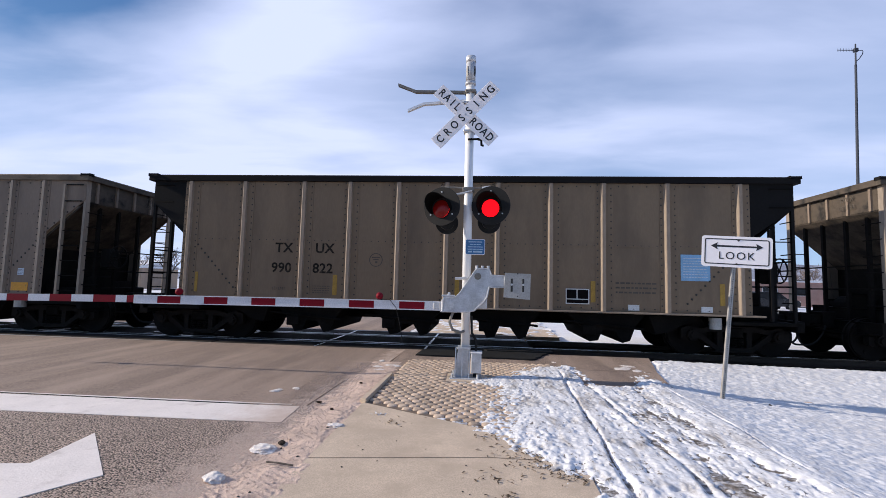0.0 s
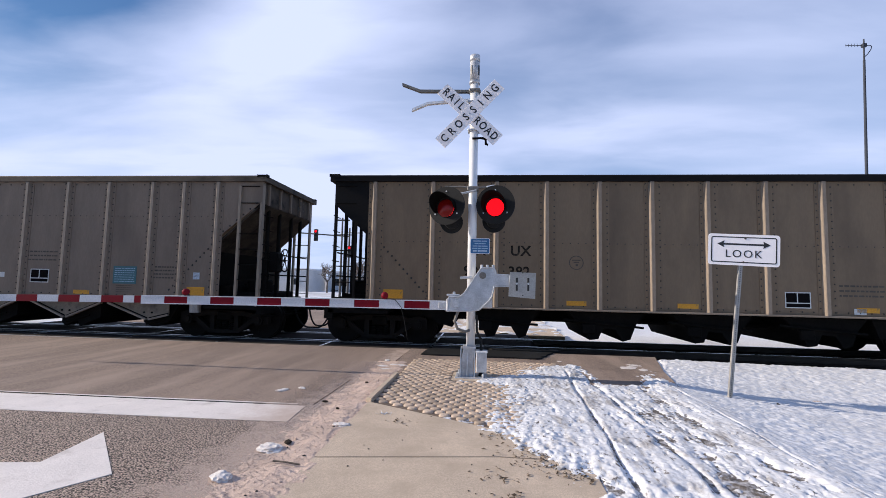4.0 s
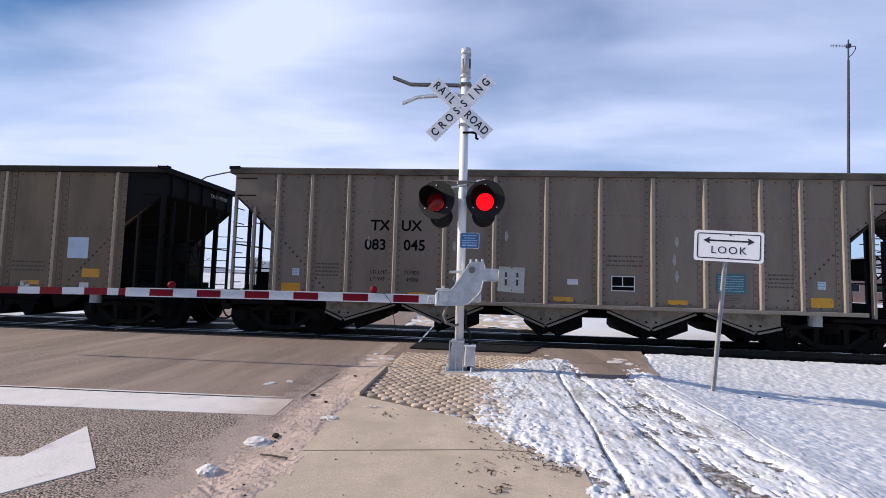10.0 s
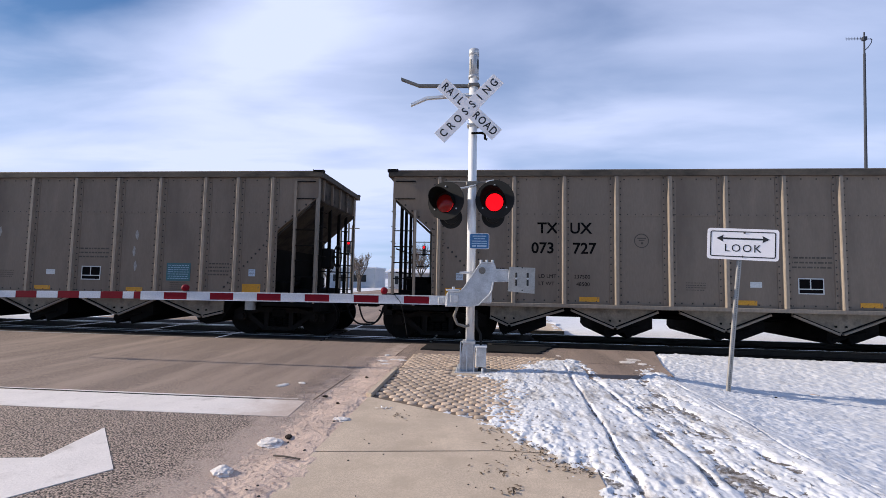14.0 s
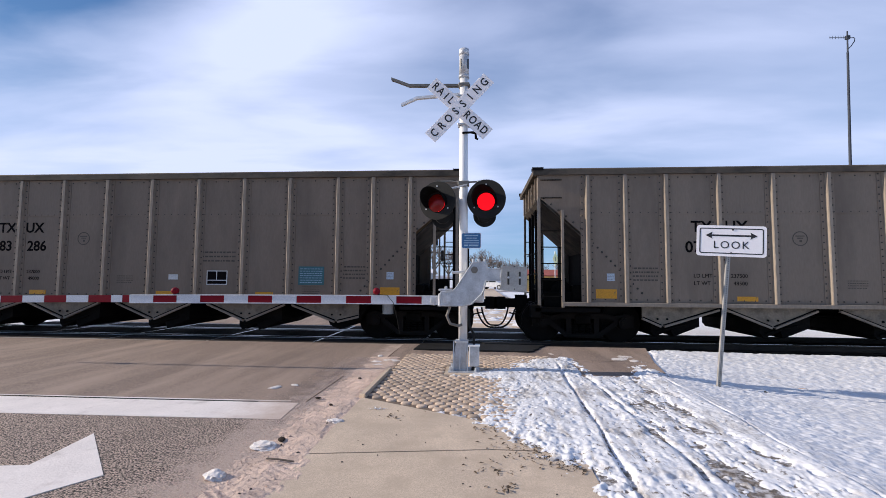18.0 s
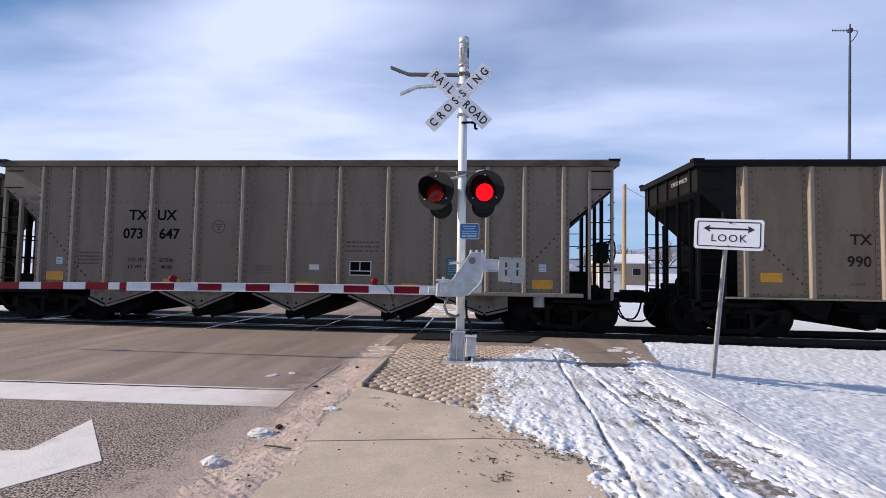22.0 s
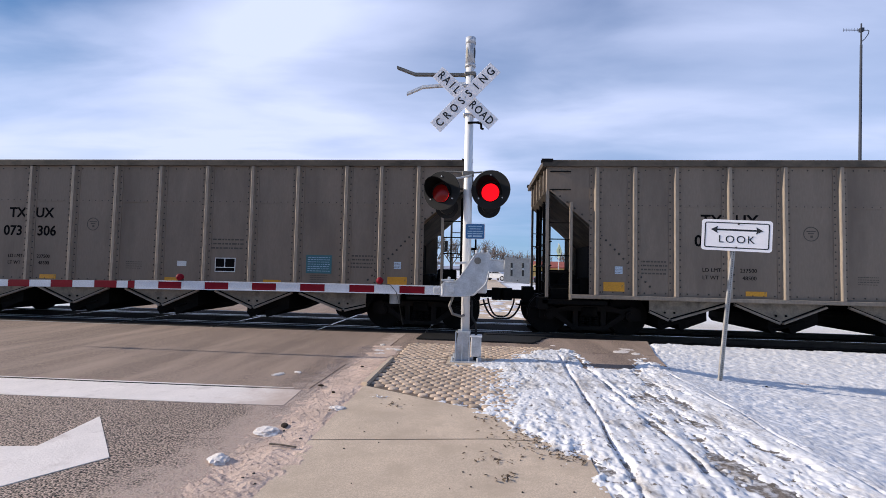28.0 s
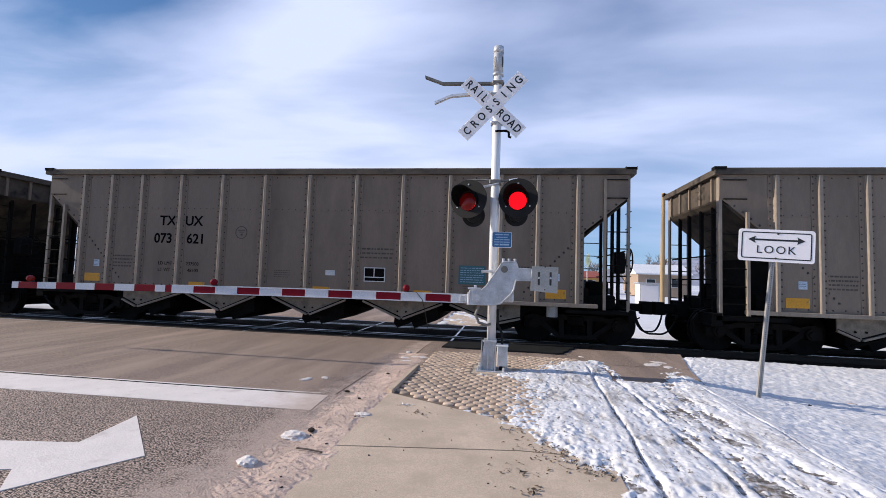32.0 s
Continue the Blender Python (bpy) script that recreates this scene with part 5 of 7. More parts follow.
def letter_car(car, kind, left, right, extras):
    brown = kind == "brown"
    ink = STENCIL_WORN if brown else STENCIL
    if brown:
        rows = ((-3.92, 2.17, "TX", 1.05), (-2.95, 2.17, "UX", 1.05), (-3.96, 1.71, left, 1.05), (-2.98, 1.71, right, 1.05))
    else:
        rows = ((-3.74, 2.57, "TX", 1.0), (-3.03, 2.57, "UX", 1.0), (-3.84, 2.13, left, 1.0), (-2.95, 2.13, right, 1.0))
    for x, z, s, gap in rows:
        mark(car, "lettering", text_mesh(s, 0.335 if not brown else 0.31, ink, gap, bold=0.007), x, z, label="stencilled black letters")
    mark(car, "emblem", EMBLEM, -1.75, 1.94 if brown else 2.32)
    if brown:
        mark(car, "lettering", text_mesh("LD LMT", 0.095, STENCIL_FADED), -4.0, 1.24)
        mark(car, "stencil_note", NOTE_C, -3.0, 1.24)
        back, lines = (2.72, 1.24), PANEL_LINES
        mark(car, "stencil_note", NOTE_B, 3.95, 1.45)
        if "tall" in extras:
            for x in (-6.02, -2.68, 0.1, 3.05, 5.72):
                mark(car, "reflector", TALL_YELLOW, x, 1.35, label="worn yellow reflector strip")
        elif "high" in extras:
            for x, z in ((-5.72, 1.36), (-2.95, 1.36), (1.72, 1.24), (5.55, 1.36), (-0.3, 1.2)):
                mark(car, "reflector", BIG_YELLOW if abs(x) > 5 else SMALL_YELLOW, x, z, label="yellow reflector plate")
        else:
            for x in (-5.78, 5.55):
                mark(car, "reflector", BIG_YELLOW, x, 1.17 if x < 0 else 1.32, label="yellow reflector plate")
            for x in (-1.75, 0.55, 4.05):
                mark(car, "reflector", SMALL_YELLOW if "double" not in extras else WORN_YELLOW, x, 1.06, label="yellow reflector plate")
            if "double" in extras:
                mark(car, "reflector", WORN_YELLOW, -5.78, 1.42)
        plate = BLUE_PLATE if "blue" in extras else PALE_PLATE
        p = mark(car, "placard", plate, 5.18, 1.91, label="light blue notice panel" if "blue" in extras else "blank pale panel")
        if "blue" in extras:
            tagged(put("placard_text", BLUE_BARS, p, at=pose(0, -0.0065, 0)), kind="stuff")
        for x in (3.9, 5.4):
            mark(car, "label_plate", WHITE_TAG, x, 1.03)
    else:
        mark(car, "lettering", text_mesh("LD LMT", 0.115, STENCIL), -3.74, 1.52)
        mark(car, "lettering", text_mesh("LT WT", 0.115, STENCIL), -3.76, 1.36)
        mark(car, "lettering", text_mesh({"083": "237000", "073": "237500"}[left], 0.115, STENCIL), -3.0, 1.52)
        mark(car, "lettering", text_mesh({"083": "49000", "073": "48500"}[left], 0.115, STENCIL), -2.98, 1.36)
        back = (1.62, 1.41)
        for x in (-5.76, 5.68):
            mark(car, "reflector", BIG_YELLOW, x, 1.12, label="yellow reflector plate")
        for x in (-2.85, 0.35, 2.76):
            mark(car, "reflector", SMALL_YELLOW, x, 1.04, label="yellow reflector plate")
        p = mark(car, "placard", TEAL_PLATE, 3.86, 1.47, label="teal notice panel")
        tagged(put("placard_text", TEAL_BARS, p, at=pose(0, -0.0065, 0)), kind="stuff")
        for x in (-4.94, 4.84):
            mark(car, "stencil_note", NOTE_A, x, 1.55)
        mark(car, "stencil_note", NOTE_B, 1.62, 1.90)
        mark(car, "stencil_note", NOTE_C, -0.65, 1.36), mark(car, "stencil_note", NOTE_C, 3.86, 1.14)
        for x in (-5.66, 5.68):
            t = mark(car, "data_tag", SMALL_TAG, x, 1.48)
            tagged(put("tag_text", SMALL_TAG_BARS, t, at=pose(0, -0.0065, 0)), kind="stuff")
        mark(car, "label_plate", WHITE_TAG, 0.55, 1.42)
    if right in ("238", "173", "965"):
        for x in (-0.275, 0.10):
            mark(car, "splice_plate", SPLICE, x, 3.46, y=-1.512, label="pale aluminium splice plate")
    if right == "143":
        mark(car, "rib_cap", RIB_CAP, -0.2, 0, y=0, label="pale aluminium replacement rib")
    if right in ("881", "045"):
        for x, z, k in ((2.75, 2.35, 0), (2.7, 1.95, 1), (2.75, 1.6, 2), (-4.0, 2.2, 1), (-0.9, 2.4, 2), (-2.05, 2.15, 0)):
            mark(car, "scuff_mark", SCUFFS[k], x, z, label="pale scuff")
    b = mark(car, "lubrication_panel", PANEL_BACK, *back, label="black stencil panel in a white frame")
    put("panel_frame", PANEL_LINES, b)
    if "heap" in extras:
        part("coal_heap", lumps(bmesh.new(), -4.6 if brown else -5.0, 1.8, -1.4, 1.4, 3.72, 0.27, 0.07, float(len(right)) + int(right) % 7), COAL, car, "black coal heaped over the rim")
    if "manyscrawls" in extras:
        for k, (x, z, rows) in enumerate(((-1.75, 1.90, 3), (-0.65, 1.80, 2), (0.5, 1.88, 1), (2.75, 1.92, 3), (3.85, 2.0, 1))):
            for j in range(rows):
                mark(car, "graffiti", scrawl_mesh(20 + 5 * k + j, STENCIL if k != 1 else STENCIL_FADED, 0.78, 0.19, 6), x, z - 0.25 * j, label="sprayed black tag")
    elif "whitescrawl" in extras:
        mark(car, "graffiti", scrawl_mesh(33, STENCIL_WHITE, 0.62, 0.34, 6), -1.75, 1.32, label="sprayed white tag")
    elif "scrawl" in extras:
        for k, (x, w) in enumerate(((-0.75, 0.6), (0.45, 0.5), (1.5, 0.6))):
            mark(car, "graffiti", scrawl_mesh(41 + k, STENCIL if k else STENCIL_FADED, w, 0.34, 5), x, 1.38, label="sprayed black tag")
    for s in (-1, 1):
        turn, x = (-90, -7.252) if s < 0 else (90, 7.252)
        if brown:
            put("lettering", text_mesh("TXUX " + left + right, 0.14, SCUFF), car, "faded white stencilled letters", at=pose(x, s * 0.72, 3.52, 0, 0, turn))
        else:
            for z, word in ((3.58, "TXUX"), (3.40, left + right)):
                put("lettering", text_mesh(word, 0.15, STENCIL_FADED), car, "faded stencilled letters", at=pose(x, s * 0.60, z, 0, 0, turn))


first = {}
TRAIN = []
for k, (kind, left, right, extras) in enumerate(CARS):
    if kind not in first:
        first[kind] = hopper_car(kind == "brown")
    # the bare car is copied before its own lettering goes on
    TRAIN.append((copy_thing(first[kind], Matrix()), kind, left, right, extras))
for kind, ob in first.items():
    for o in (*ob.children_recursive, ob):
        bpy.data.objects.remove(o)
for car, kind, left, right, extras in TRAIN:
    letter_car(car, kind, left, right, extras)
    mood = "dusty brown coal hopper with black ends" if kind == "brown" else "dusty grey coal hopper with pale chutes"
    what = WORDS[extras.split()[0] if extras else ""]
    tagged(car, mood + " " + what)


# what the steady pull lacks or has over at these seconds, in centimetres: slack running in and out
SLACK = {0: -6, 1: 0, 2: 9, 3: 1, 6: -7, 7: 9, 8: -7, 9: -5, 10: 4, 11: 1, 12: 6, 13: 2, 14: -8, 17: -9, 18: -7, 19: 15, 20: 7, 21: -11, 22: 9, 23: 3, 24: -5, 25: -4,
         28: 16, 29: -7, 30: -16, 31: 4, 32: 5}


def train_x(t):
    """Where the left end of the 822 car stands at t seconds."""
    keys = sorted(SLACK)
    k = max(i for i, v in enumerate(keys[:-1]) if v <= t)
    u = (t - keys[k]) / (keys[k + 1] - keys[k])
    slack = SLACK[keys[k]] * (1 - u) + SLACK[keys[k + 1]] * u
    return -7.88237 - 11.0236123 * t - 0.010122644 * t * t + 0.000092733 * t ** 3 + 0.01 * slack


def roll_train():
    """The train rolls to the left all through; its wheels turn as it goes by."""
    for k, (car, *_) in enumerate(TRAIN):
        off = PITCH * (k - 1) + HALF
        rows = [(t, pose(train_x(t) + off, TRACK_Y, 0.003)) for t in range(0, 33)]
        walk(car, rows)
        times, t = [0.0], 0.0
        while t < 32:
            near = abs(train_x(t) + off) < 19
            t = t + (1 / 30 if near else 0.1)
            if near and t < 32:
                times.append(round(t * 30) / 30)
        times.append(32.0)
        times = sorted(set(times))
        start = train_x(times[1] if len(times) > 2 else 0.0)
        stop = train_x(times[-2])
        for ob in car.children_recursive:
            if ob.name.startswith("wheelset"):
                here = ob.matrix_basis.translation
                spins = [(t, math.degrees((min(max(train_x(t), stop), start) - start) / 0.457)) for t in times]
                walk(ob, [(t, pose(here.x, 0, 0.457, 0, a, 0)) for t, a in spins])


# ---- the crossing signal ----
MX, MY = -0.226, 7.03          # the mast's foot
FRONT = 6.90                   # plane of what is bolted to its near side


def near(x, z, y=FRONT):
    """A place read on the mast's plane, moved along its line of sight to the plane y."""
    k = y / MY
    return x * k, 1.42 + (z - 1.42) * k


STEEL_DARK = POST_STEEL
signal = thing("crossing_signal", "silver railway crossing mast with crossbuck and red flashing lamps", "railway signal", at=pose(MX, MY, 0))


def disc(bm, r, y0, y1, seg=36, x=0.0, z=0.0):
    return rod(bm, (x, y0, z), (x, y1, z), r, seg)


part("mast", rod(bmesh.new(), (0, 0, 0.30), (0, 0, 4.74), 0.068, 24), SILVER, signal, "silver painted steel mast", True)
bm = bmesh.new()
rod(bm, (0, 0, 4.70), (0, 0, 5.13), 0.079, 24, 0.077)
rod(bm, (0, 0, 4.66), (0, 0, 4.71), 0.086, 24), rod(bm, (0, 0, 5.04), (0, 0, 5.14), 0.083, 24, 0.081)
sleeve = part("pinnacle", bm, GALV, signal, "slotted galvanised sleeve on the mast top", True)
for a in (-42, 58):
    bm = bmesh.new()
    prism(bm, [(0.019 * math.cos(k * math.pi / 8), 4.88 + 0.085 * max(-1, min(1, 1.3 * math.sin(k * math.pi / 8)))) for k in range(16)], "y", -0.083, -0.05)
    slot = part("slot", bm, SIGN_BLACK, sleeve)
    slot.matrix_basis = pose(0, 0, 0, 0, 0, a)
# foot
bm = bmesh.new()
prism(bm, [(-0.17, 0.02), (0.05, 0.02), (0.06, 0.46), (-0.10, 0.46)], "y", -0.10, 0.10)
for x in (-0.16, -0.06, 0.05):
    prism(bm, [(-0.17, 0.02), (0.17, 0.02), (0.09, 0.45), (-0.09, 0.45)], "x", x - 0.008 + 0.02, x + 0.008 + 0.02)
box(bm, -0.115, 0.085, -0.115, 0.115, 0.44, 0.475, 0.006)
part("pedestal", bm, GALV, signal, "ribbed galvanised pedestal")
part("base_plate", box(bmesh.new(), -0.22, 0.26, -0.22, 0.2, 0.0, 0.03, 0.006), GALV, signal)
bm = box(bmesh.new(), 0.095, 0.255, -0.16, 0.03, 0.10, 0.40, 0.012)
jb = part("junction_box", bm, GALV, signal, "grey junction box on the pedestal")
part("lid", box(bmesh.new(), 0.085, 0.265, -0.17, 0.04, 0.395, 0.415, 0.004), SILVER, jb)
part("conduit", tube(bmesh.new(), [(0.17, -0.05, 0.40), (0.165, -0.06, 0.58), (0.10, -0.07, 0.70), (0.09, -0.07, 0.95)], 0.02, 8), RUBBER, signal)
part("foot_conduit", tube(bmesh.new(), [(0.16, -0.05, 0.0), (0.17, -0.05, 0.11)], 0.035, 8), RUBBER, signal)
for k, (x, y) in enumerate(((-0.18, -0.17), (0.2, -0.17), (-0.18, 0.15), (0.2, 0.15))):
    part("anchor_bolt", rod(bmesh.new(), (x, y, 0.02), (x, y, 0.085), 0.016, 8), GALV, signal)

# crossbuck: two crossed boards, the second behind the first
bx, bz = -0.066, 4.13
def blade(name, angle, length, y):
    ob = part(name, box(bmesh.new(), -length / 2, length / 2, -0.004, 0.004, -0.113, 0.113, 0.002), SIGN_WHITE, signal, "white reflective crossbuck board")
    ob.matrix_basis = pose(bx, y, bz, 0, -angle, 0)
    return ob


def letters(parent, word, x, size=0.180, gap=1.0):
    put("lettering", text_mesh(word, size, SIGN_BLACK, gap, 0.001, 0.003), parent, "black capital letters", at=pose(x, -0.006, 0) @ Matrix.Diagonal((0.82, 1, 1, 1)))


cross = blade("crossbuck_board", 45.6, 1.33, -0.115)
for k, ch in enumerate("CROSSING"):
    letters(cross, ch, -0.56 + k * 0.16 + (0.004 if k > 3 else 0))
rail_b = blade("crossbuck_board", -43.6, 1.24, -0.095)
for k, ch in enumerate("RAIL"):
    letters(rail_b, ch, -0.53 + k * 0.118 - (0.012 if k == 3 else 0))
for k, ch in enumerate("ROAD"):
    letters(rail_b, ch, 0.165 + k * 0.122)
part("crossbuck_bolt", rod(bmesh.new(), (bx, -0.125, bz), (bx, 0.02, bz), 0.016, 8), GALV, signal)
part("crossbuck_clamp", box(bmesh.new(), -0.10, 0.10, -0.09, 0.09, bz + 0.2, bz + 0.235, 0.006), GALV, signal)
part("crossbuck_clamp", box(bmesh.new(), -0.095, 0.095, -0.09, 0.09, bz - 0.26, bz - 0.23, 0.006), GALV, signal)
# bent arms of a second sign, seen on edge
for pts, r in ((((-1.19, 0.05, 4.69), (-0.89, 0.02, 4.57), (0.10, 0.0, 4.545)), 0.02), (((-1.02, 0.05, 4.25), (-0.76, 0.03, 4.36), (0.02, 0.02, 4.41)), 0.02)):
    bm = bmesh.new()
    for a, b in zip(pts, pts[1:]):
        prism(bm, [(a[0], a[2] - r), (b[0], b[2] - r), (b[0], b[2] + r), (a[0], a[2] + r)], "y", -0.015, 0.05)
    # light and shade put into the paint: upper arm shadowed beneath, lower arm bright
    part("bent_arm", bm, POST_STEEL if pts[0][2] > 4.5 else SILVER, signal, "bent grey metal sign arm seen on edge")
part("arm_clamp", box(bmesh.new(), -0.085, 0.09, -0.085, 0.085, 4.515, 4.565, 0.008), STEEL_DARK, signal)
bm = rod(bmesh.new(), (-0.02, -0.09, 3.735), (0.16, -0.06, 3.75), 0.018, 8)
tube(bm, [(0.12, -0.06, 3.75), (0.19, -0.06, 3.73), (0.195, -0.06, 3.65), (0.23, -0.06, 3.64)], 0.02, 8)
part("hanger_clamp", bm, UNDER, signal, "dark clamp with a bent stub")
part("band", rod(bmesh.new(), (0, 0, 3.97), (0, 0, 4.0), 0.074, 20), GALV, signal)

# lamp arms and lamps; each lamp is a black background disc with a hooded lens
bm = tube(bmesh.new(), [(-0.44, -0.02, 2.97), (-0.2, -0.05, 2.965), (0.0, -0.08, 2.94), (0.2, -0.05, 2.955), (0.38, -0.02, 2.97)], 0.014, 8)
box(bm, -0.09, 0.09, -0.09, 0.09, 2.90, 2.97, 0.01)
part("lamp_arm", bm, POST_STEEL, signal, "dull steel lamp bracket")
part("lamp_arm_lower", rod(bmesh.new(), (-0.20, -0.1, 2.84), (0.06, -0.09, 2.90), 0.017, 8), GALV, signal)
part("bracket_tip", rod(bmesh.new(), (0.22, -0.1, 2.95), (0.34, -0.08, 2.975), 0.017, 8), SILVER, signal)
SHUTTERS = []


def lamp(x, z, turn, lit_first):
    body = part("lamp_unit", disc(bmesh.new(), 0.303, -0.012, 0.012, 48), LAMP_BLACK, signal, "round black lamp background with a red lens")
    body.matrix_basis = pose(x, -0.16, z, 0, 0, turn)
    part("housing", disc(disc(bmesh.new(), 0.17, 0.012, 0.15, 28), 0.1, 0.15, 0.22, 20), LAMP_BLACK, body)
    bm = bmesh.new()
    n = 26       # hood: an open half tube, longest at its crown
    ring = []
    for k in range(n + 1):
        a = radians(-20 + 230 * k / n)
        reach = 0.05 + 0.29 * max(0.0, math.sin(radians(180 * k / n))) ** 0.8
        ring.append([(r * math.cos(a), y, r * math.sin(a) * 1.0 - 0.03) for r, y in ((0.172, -0.012), (0.190, -0.012 - reach), (0.180, -0.012 - reach), (0.162, -0.012))])
    for p, q in zip(ring, ring[1:]):
        for i in range(3):
            bm.faces.new([bm.verts.new(c) for c in (p[i], q[i], q[i + 1], p[i + 1])])
    bmesh.ops.remove_doubles(bm, verts=bm.verts, dist=0.0005)
    part("hood", bm, HOOD_SHADED, body, "black visor hood")
    part("lens_rim", disc(bmesh.new(), 0.146, -0.022, -0.012, 40, 0, -0.045), HOOD_SHADED, body)
    part("lit_lens", disc(bmesh.new(), 0.136, -0.030, -0.022, 40, 0, -0.045), LIT, body, "glowing red lens")
    # an added dark red cover slides before the ever-glowing lens to imitate switching off
    bm = bmesh.new()
    rings = [[bm.verts.new((0.138 * f * math.cos(k * math.pi / 18), -0.034 * (1 - f * f), 0.138 * f * math.sin(k * math.pi / 18))) for k in range(36)] for f in (1.0, 0.85, 0.65, 0.4, 0.15)]
    for p, q in zip(rings, rings[1:]):
        for k in range(36):
            bm.faces.new((p[k], p[(k + 1) % 36], q[(k + 1) % 36], q[k]))
    bm.faces.new(rings[-1])
    bmesh.ops.recalc_face_normals(bm, faces=bm.faces)
    cover = part("lamp_cover", bm, LENS, body, "dark red domed cover standing in for the unlit lens", True)
    SHUTTERS.append((cover, lit_first))
    for a in (90, 215, 325):
        bm = disc(bmesh.new(), 0.012, -0.024, -0.012, 8, 0.225 * math.cos(radians(a)), 0.225 * math.sin(radians(a)))
        part("screw", bm, GALV, body)
    back = part("rear_lamp", disc(disc(bmesh.new(), 0.185, 0.30, 0.325, 40, 0.09 if x < 0 else 0.0, -0.215), 0.12, 0.2, 0.30, 20, 0.09 if x < 0 else 0.0, -0.215), LAMP_BLACK, signal, "black lamp facing the other way")
    back.matrix_basis = pose(x, -0.16, z, 0, 0, -turn * 0.3)
    return body


lamp(-0.402, 2.640, -19, False)
lamp(0.357, 2.660, -11, True)

# blue notice
nx, nz = near(-0.10, 2.027, 6.93)
def rounded(w, h, r):
    pts = []
    for cx, cz, start in ((w - r, h - r, 0), (r - w, h - r, 90), (r - w, r - h, 180), (w - r, r - h, 270)):
        pts += [(cx + r * math.cos(radians(start + 22.5 * k)), cz + r * math.sin(radians(start + 22.5 * k))) for k in range(5)]
    return pts


plate = part("notice_plate", prism(bmesh.new(), rounded(0.152, 0.122, 0.025), "y", -0.003, 0.003), SIGN_WHITE, signal, "small blue and white notice plate")
plate.matrix_basis = pose(nx - MX, -0.10, nz)
part("notice_face", prism(bmesh.new(), rounded(0.144, 0.114, 0.02), "y", -0.006, -0.003), SIGN_BLUE, plate)
for k, (z, w, h) in enumerate(((0.078, 0.105, 0.015), (0.038, 0.085, 0.013), (0.0, 0.115, 0.013), (-0.036, 0.118, 0.013), (-0.075, 0.11, 0.024))):
    lines = [(-w, -w * 0.35), (-w * 0.3, w * 0.2), (w * 0.26, w)] if k < 4 else [(-w, -w * 0.45), (-w * 0.3, w)]
    for a, b in lines:
        part("text_bar", box(bmesh.new(), a, b, -0.0075, -0.006, z - h / 2, z + h / 2), SIGN_PALE, plate)

# ---- the gate ----
gate = thing("crossing_gate", "lowered red and white gate arm with a galvanised counterweight bracket", "crossing gate", at=pose(0, 0, 0))
outline = ((-0.592, 1.01), (-0.578, 1.22), (-0.402, 1.226), (-0.33, 1.29), (-0.097, 1.65), (-0.06, 1.685), (0.10, 1.685), (0.143, 1.65), (0.159, 1.587), (0.368, 1.577),
           (0.368, 1.405), (0.13, 1.40), (0.10, 1.25), (0.064, 1.187), (-0.097, 1.03), (-0.226, 1.005))
for y0, y1 in ((6.80, 6.815), (6.95, 6.965)):
    bm = prism(bmesh.new(), [near(x, z, 6.80) for x, z in outline], "y", y0, y1)
    part("side_plate", bm, GALV, gate, "galvanised arm support plate")
rim = [near(x, z, 6.80) for x, z in outline]
bm = bmesh.new()
for (xa, za), (xb, zb) in zip(rim, rim[1:] + rim[:1]):
    rod(bm, (xa, 6.798, za), (xb, 6.798, zb), 0.011, 6)
part("plate_rim", bm, GALV, gate, "folded plate edge")
bm = bmesh.new()
for a, b in (((-0.578, 1.22), (-0.402, 1.226)), ((-0.592, 1.01), (-0.226, 1.005)), ((-0.33, 1.29), (-0.097, 1.65)), ((0.159, 1.587), (0.368, 1.577)), ((0.13, 1.40), (0.368, 1.405)), ((-0.592, 1.01), (-0.578, 1.22))):
    (xa, za), (xb, zb) = near(*a, 6.80), near(*b, 6.80)
    d = Vector((xb - xa, 0, zb - za)).normalized() * 0.008
    prism(bm, [(xa - d.z, za + d.x), (xb - d.z, zb + d.x), (xb + d.z, zb - d.x), (xa + d.z, za - d.x)], "y", 6.808, 6.958)
part("web", bm, GALV, gate)
bm = bmesh.new()
for x in (-0.07, 0.02, 0.11):
    xx, zz = near(x, 1.70, 6.80)
    rod(bm, (xx, 6.86, zz - 0.04), (xx, 6.86, zz + 0.035), 0.022, 8)
part("pivot_bolts", box(bm, *[near(v, 1.69, 6.8)[0] for v in (-0.1, 0.14)], 6.80, 6.93, near(0, 1.672, 6.8)[1], near(0, 1.688, 6.8)[1]), GALV, gate)
px_, pz_ = near(-0.05, 1.565, 6.80)
part("pivot_cap", disc(disc(bmesh.new(), 0.052, 6.775, 6.80, 20, px_, pz_), 0.024, 6.755, 6.775, 6, px_, pz_), POST_STEEL, gate)
x_, z_ = near(-0.52, 1.235, 6.80)
part("arm_clamp_plate", box(box(bmesh.new(), x_ - 0.09, x_ + 0.11, 6.80, 6.96, z_, z_ + 0.028, 0.006), x_ + 0.0, x_ + 0.04, 6.84, 6.9, z_ + 0.02, z_ + 0.065, 0.006), GALV, gate)
part("clamp_bracket", box(box(bmesh.new(), x_ - 0.02, x_ + 0.10, 6.785, 6.80, z_ - 0.17, z_ - 0.06, 0.004), x_ - 0.1, x_ + 0.16, 6.79, 6.97, z_ - 0.235, z_ - 0.215, 0.004), GALV, gate)
bm = bmesh.new()
(xa, za), (xb, zb) = near(0.372, 1.64, 6.76), near(0.767, 1.22, 6.76)
prism(bm, [(xa, za - 0.01), (xb, za - 0.02), (xb - 0.01, zb), (xa - 0.02, zb + 0.03)], "y", 6.73, 6.755)
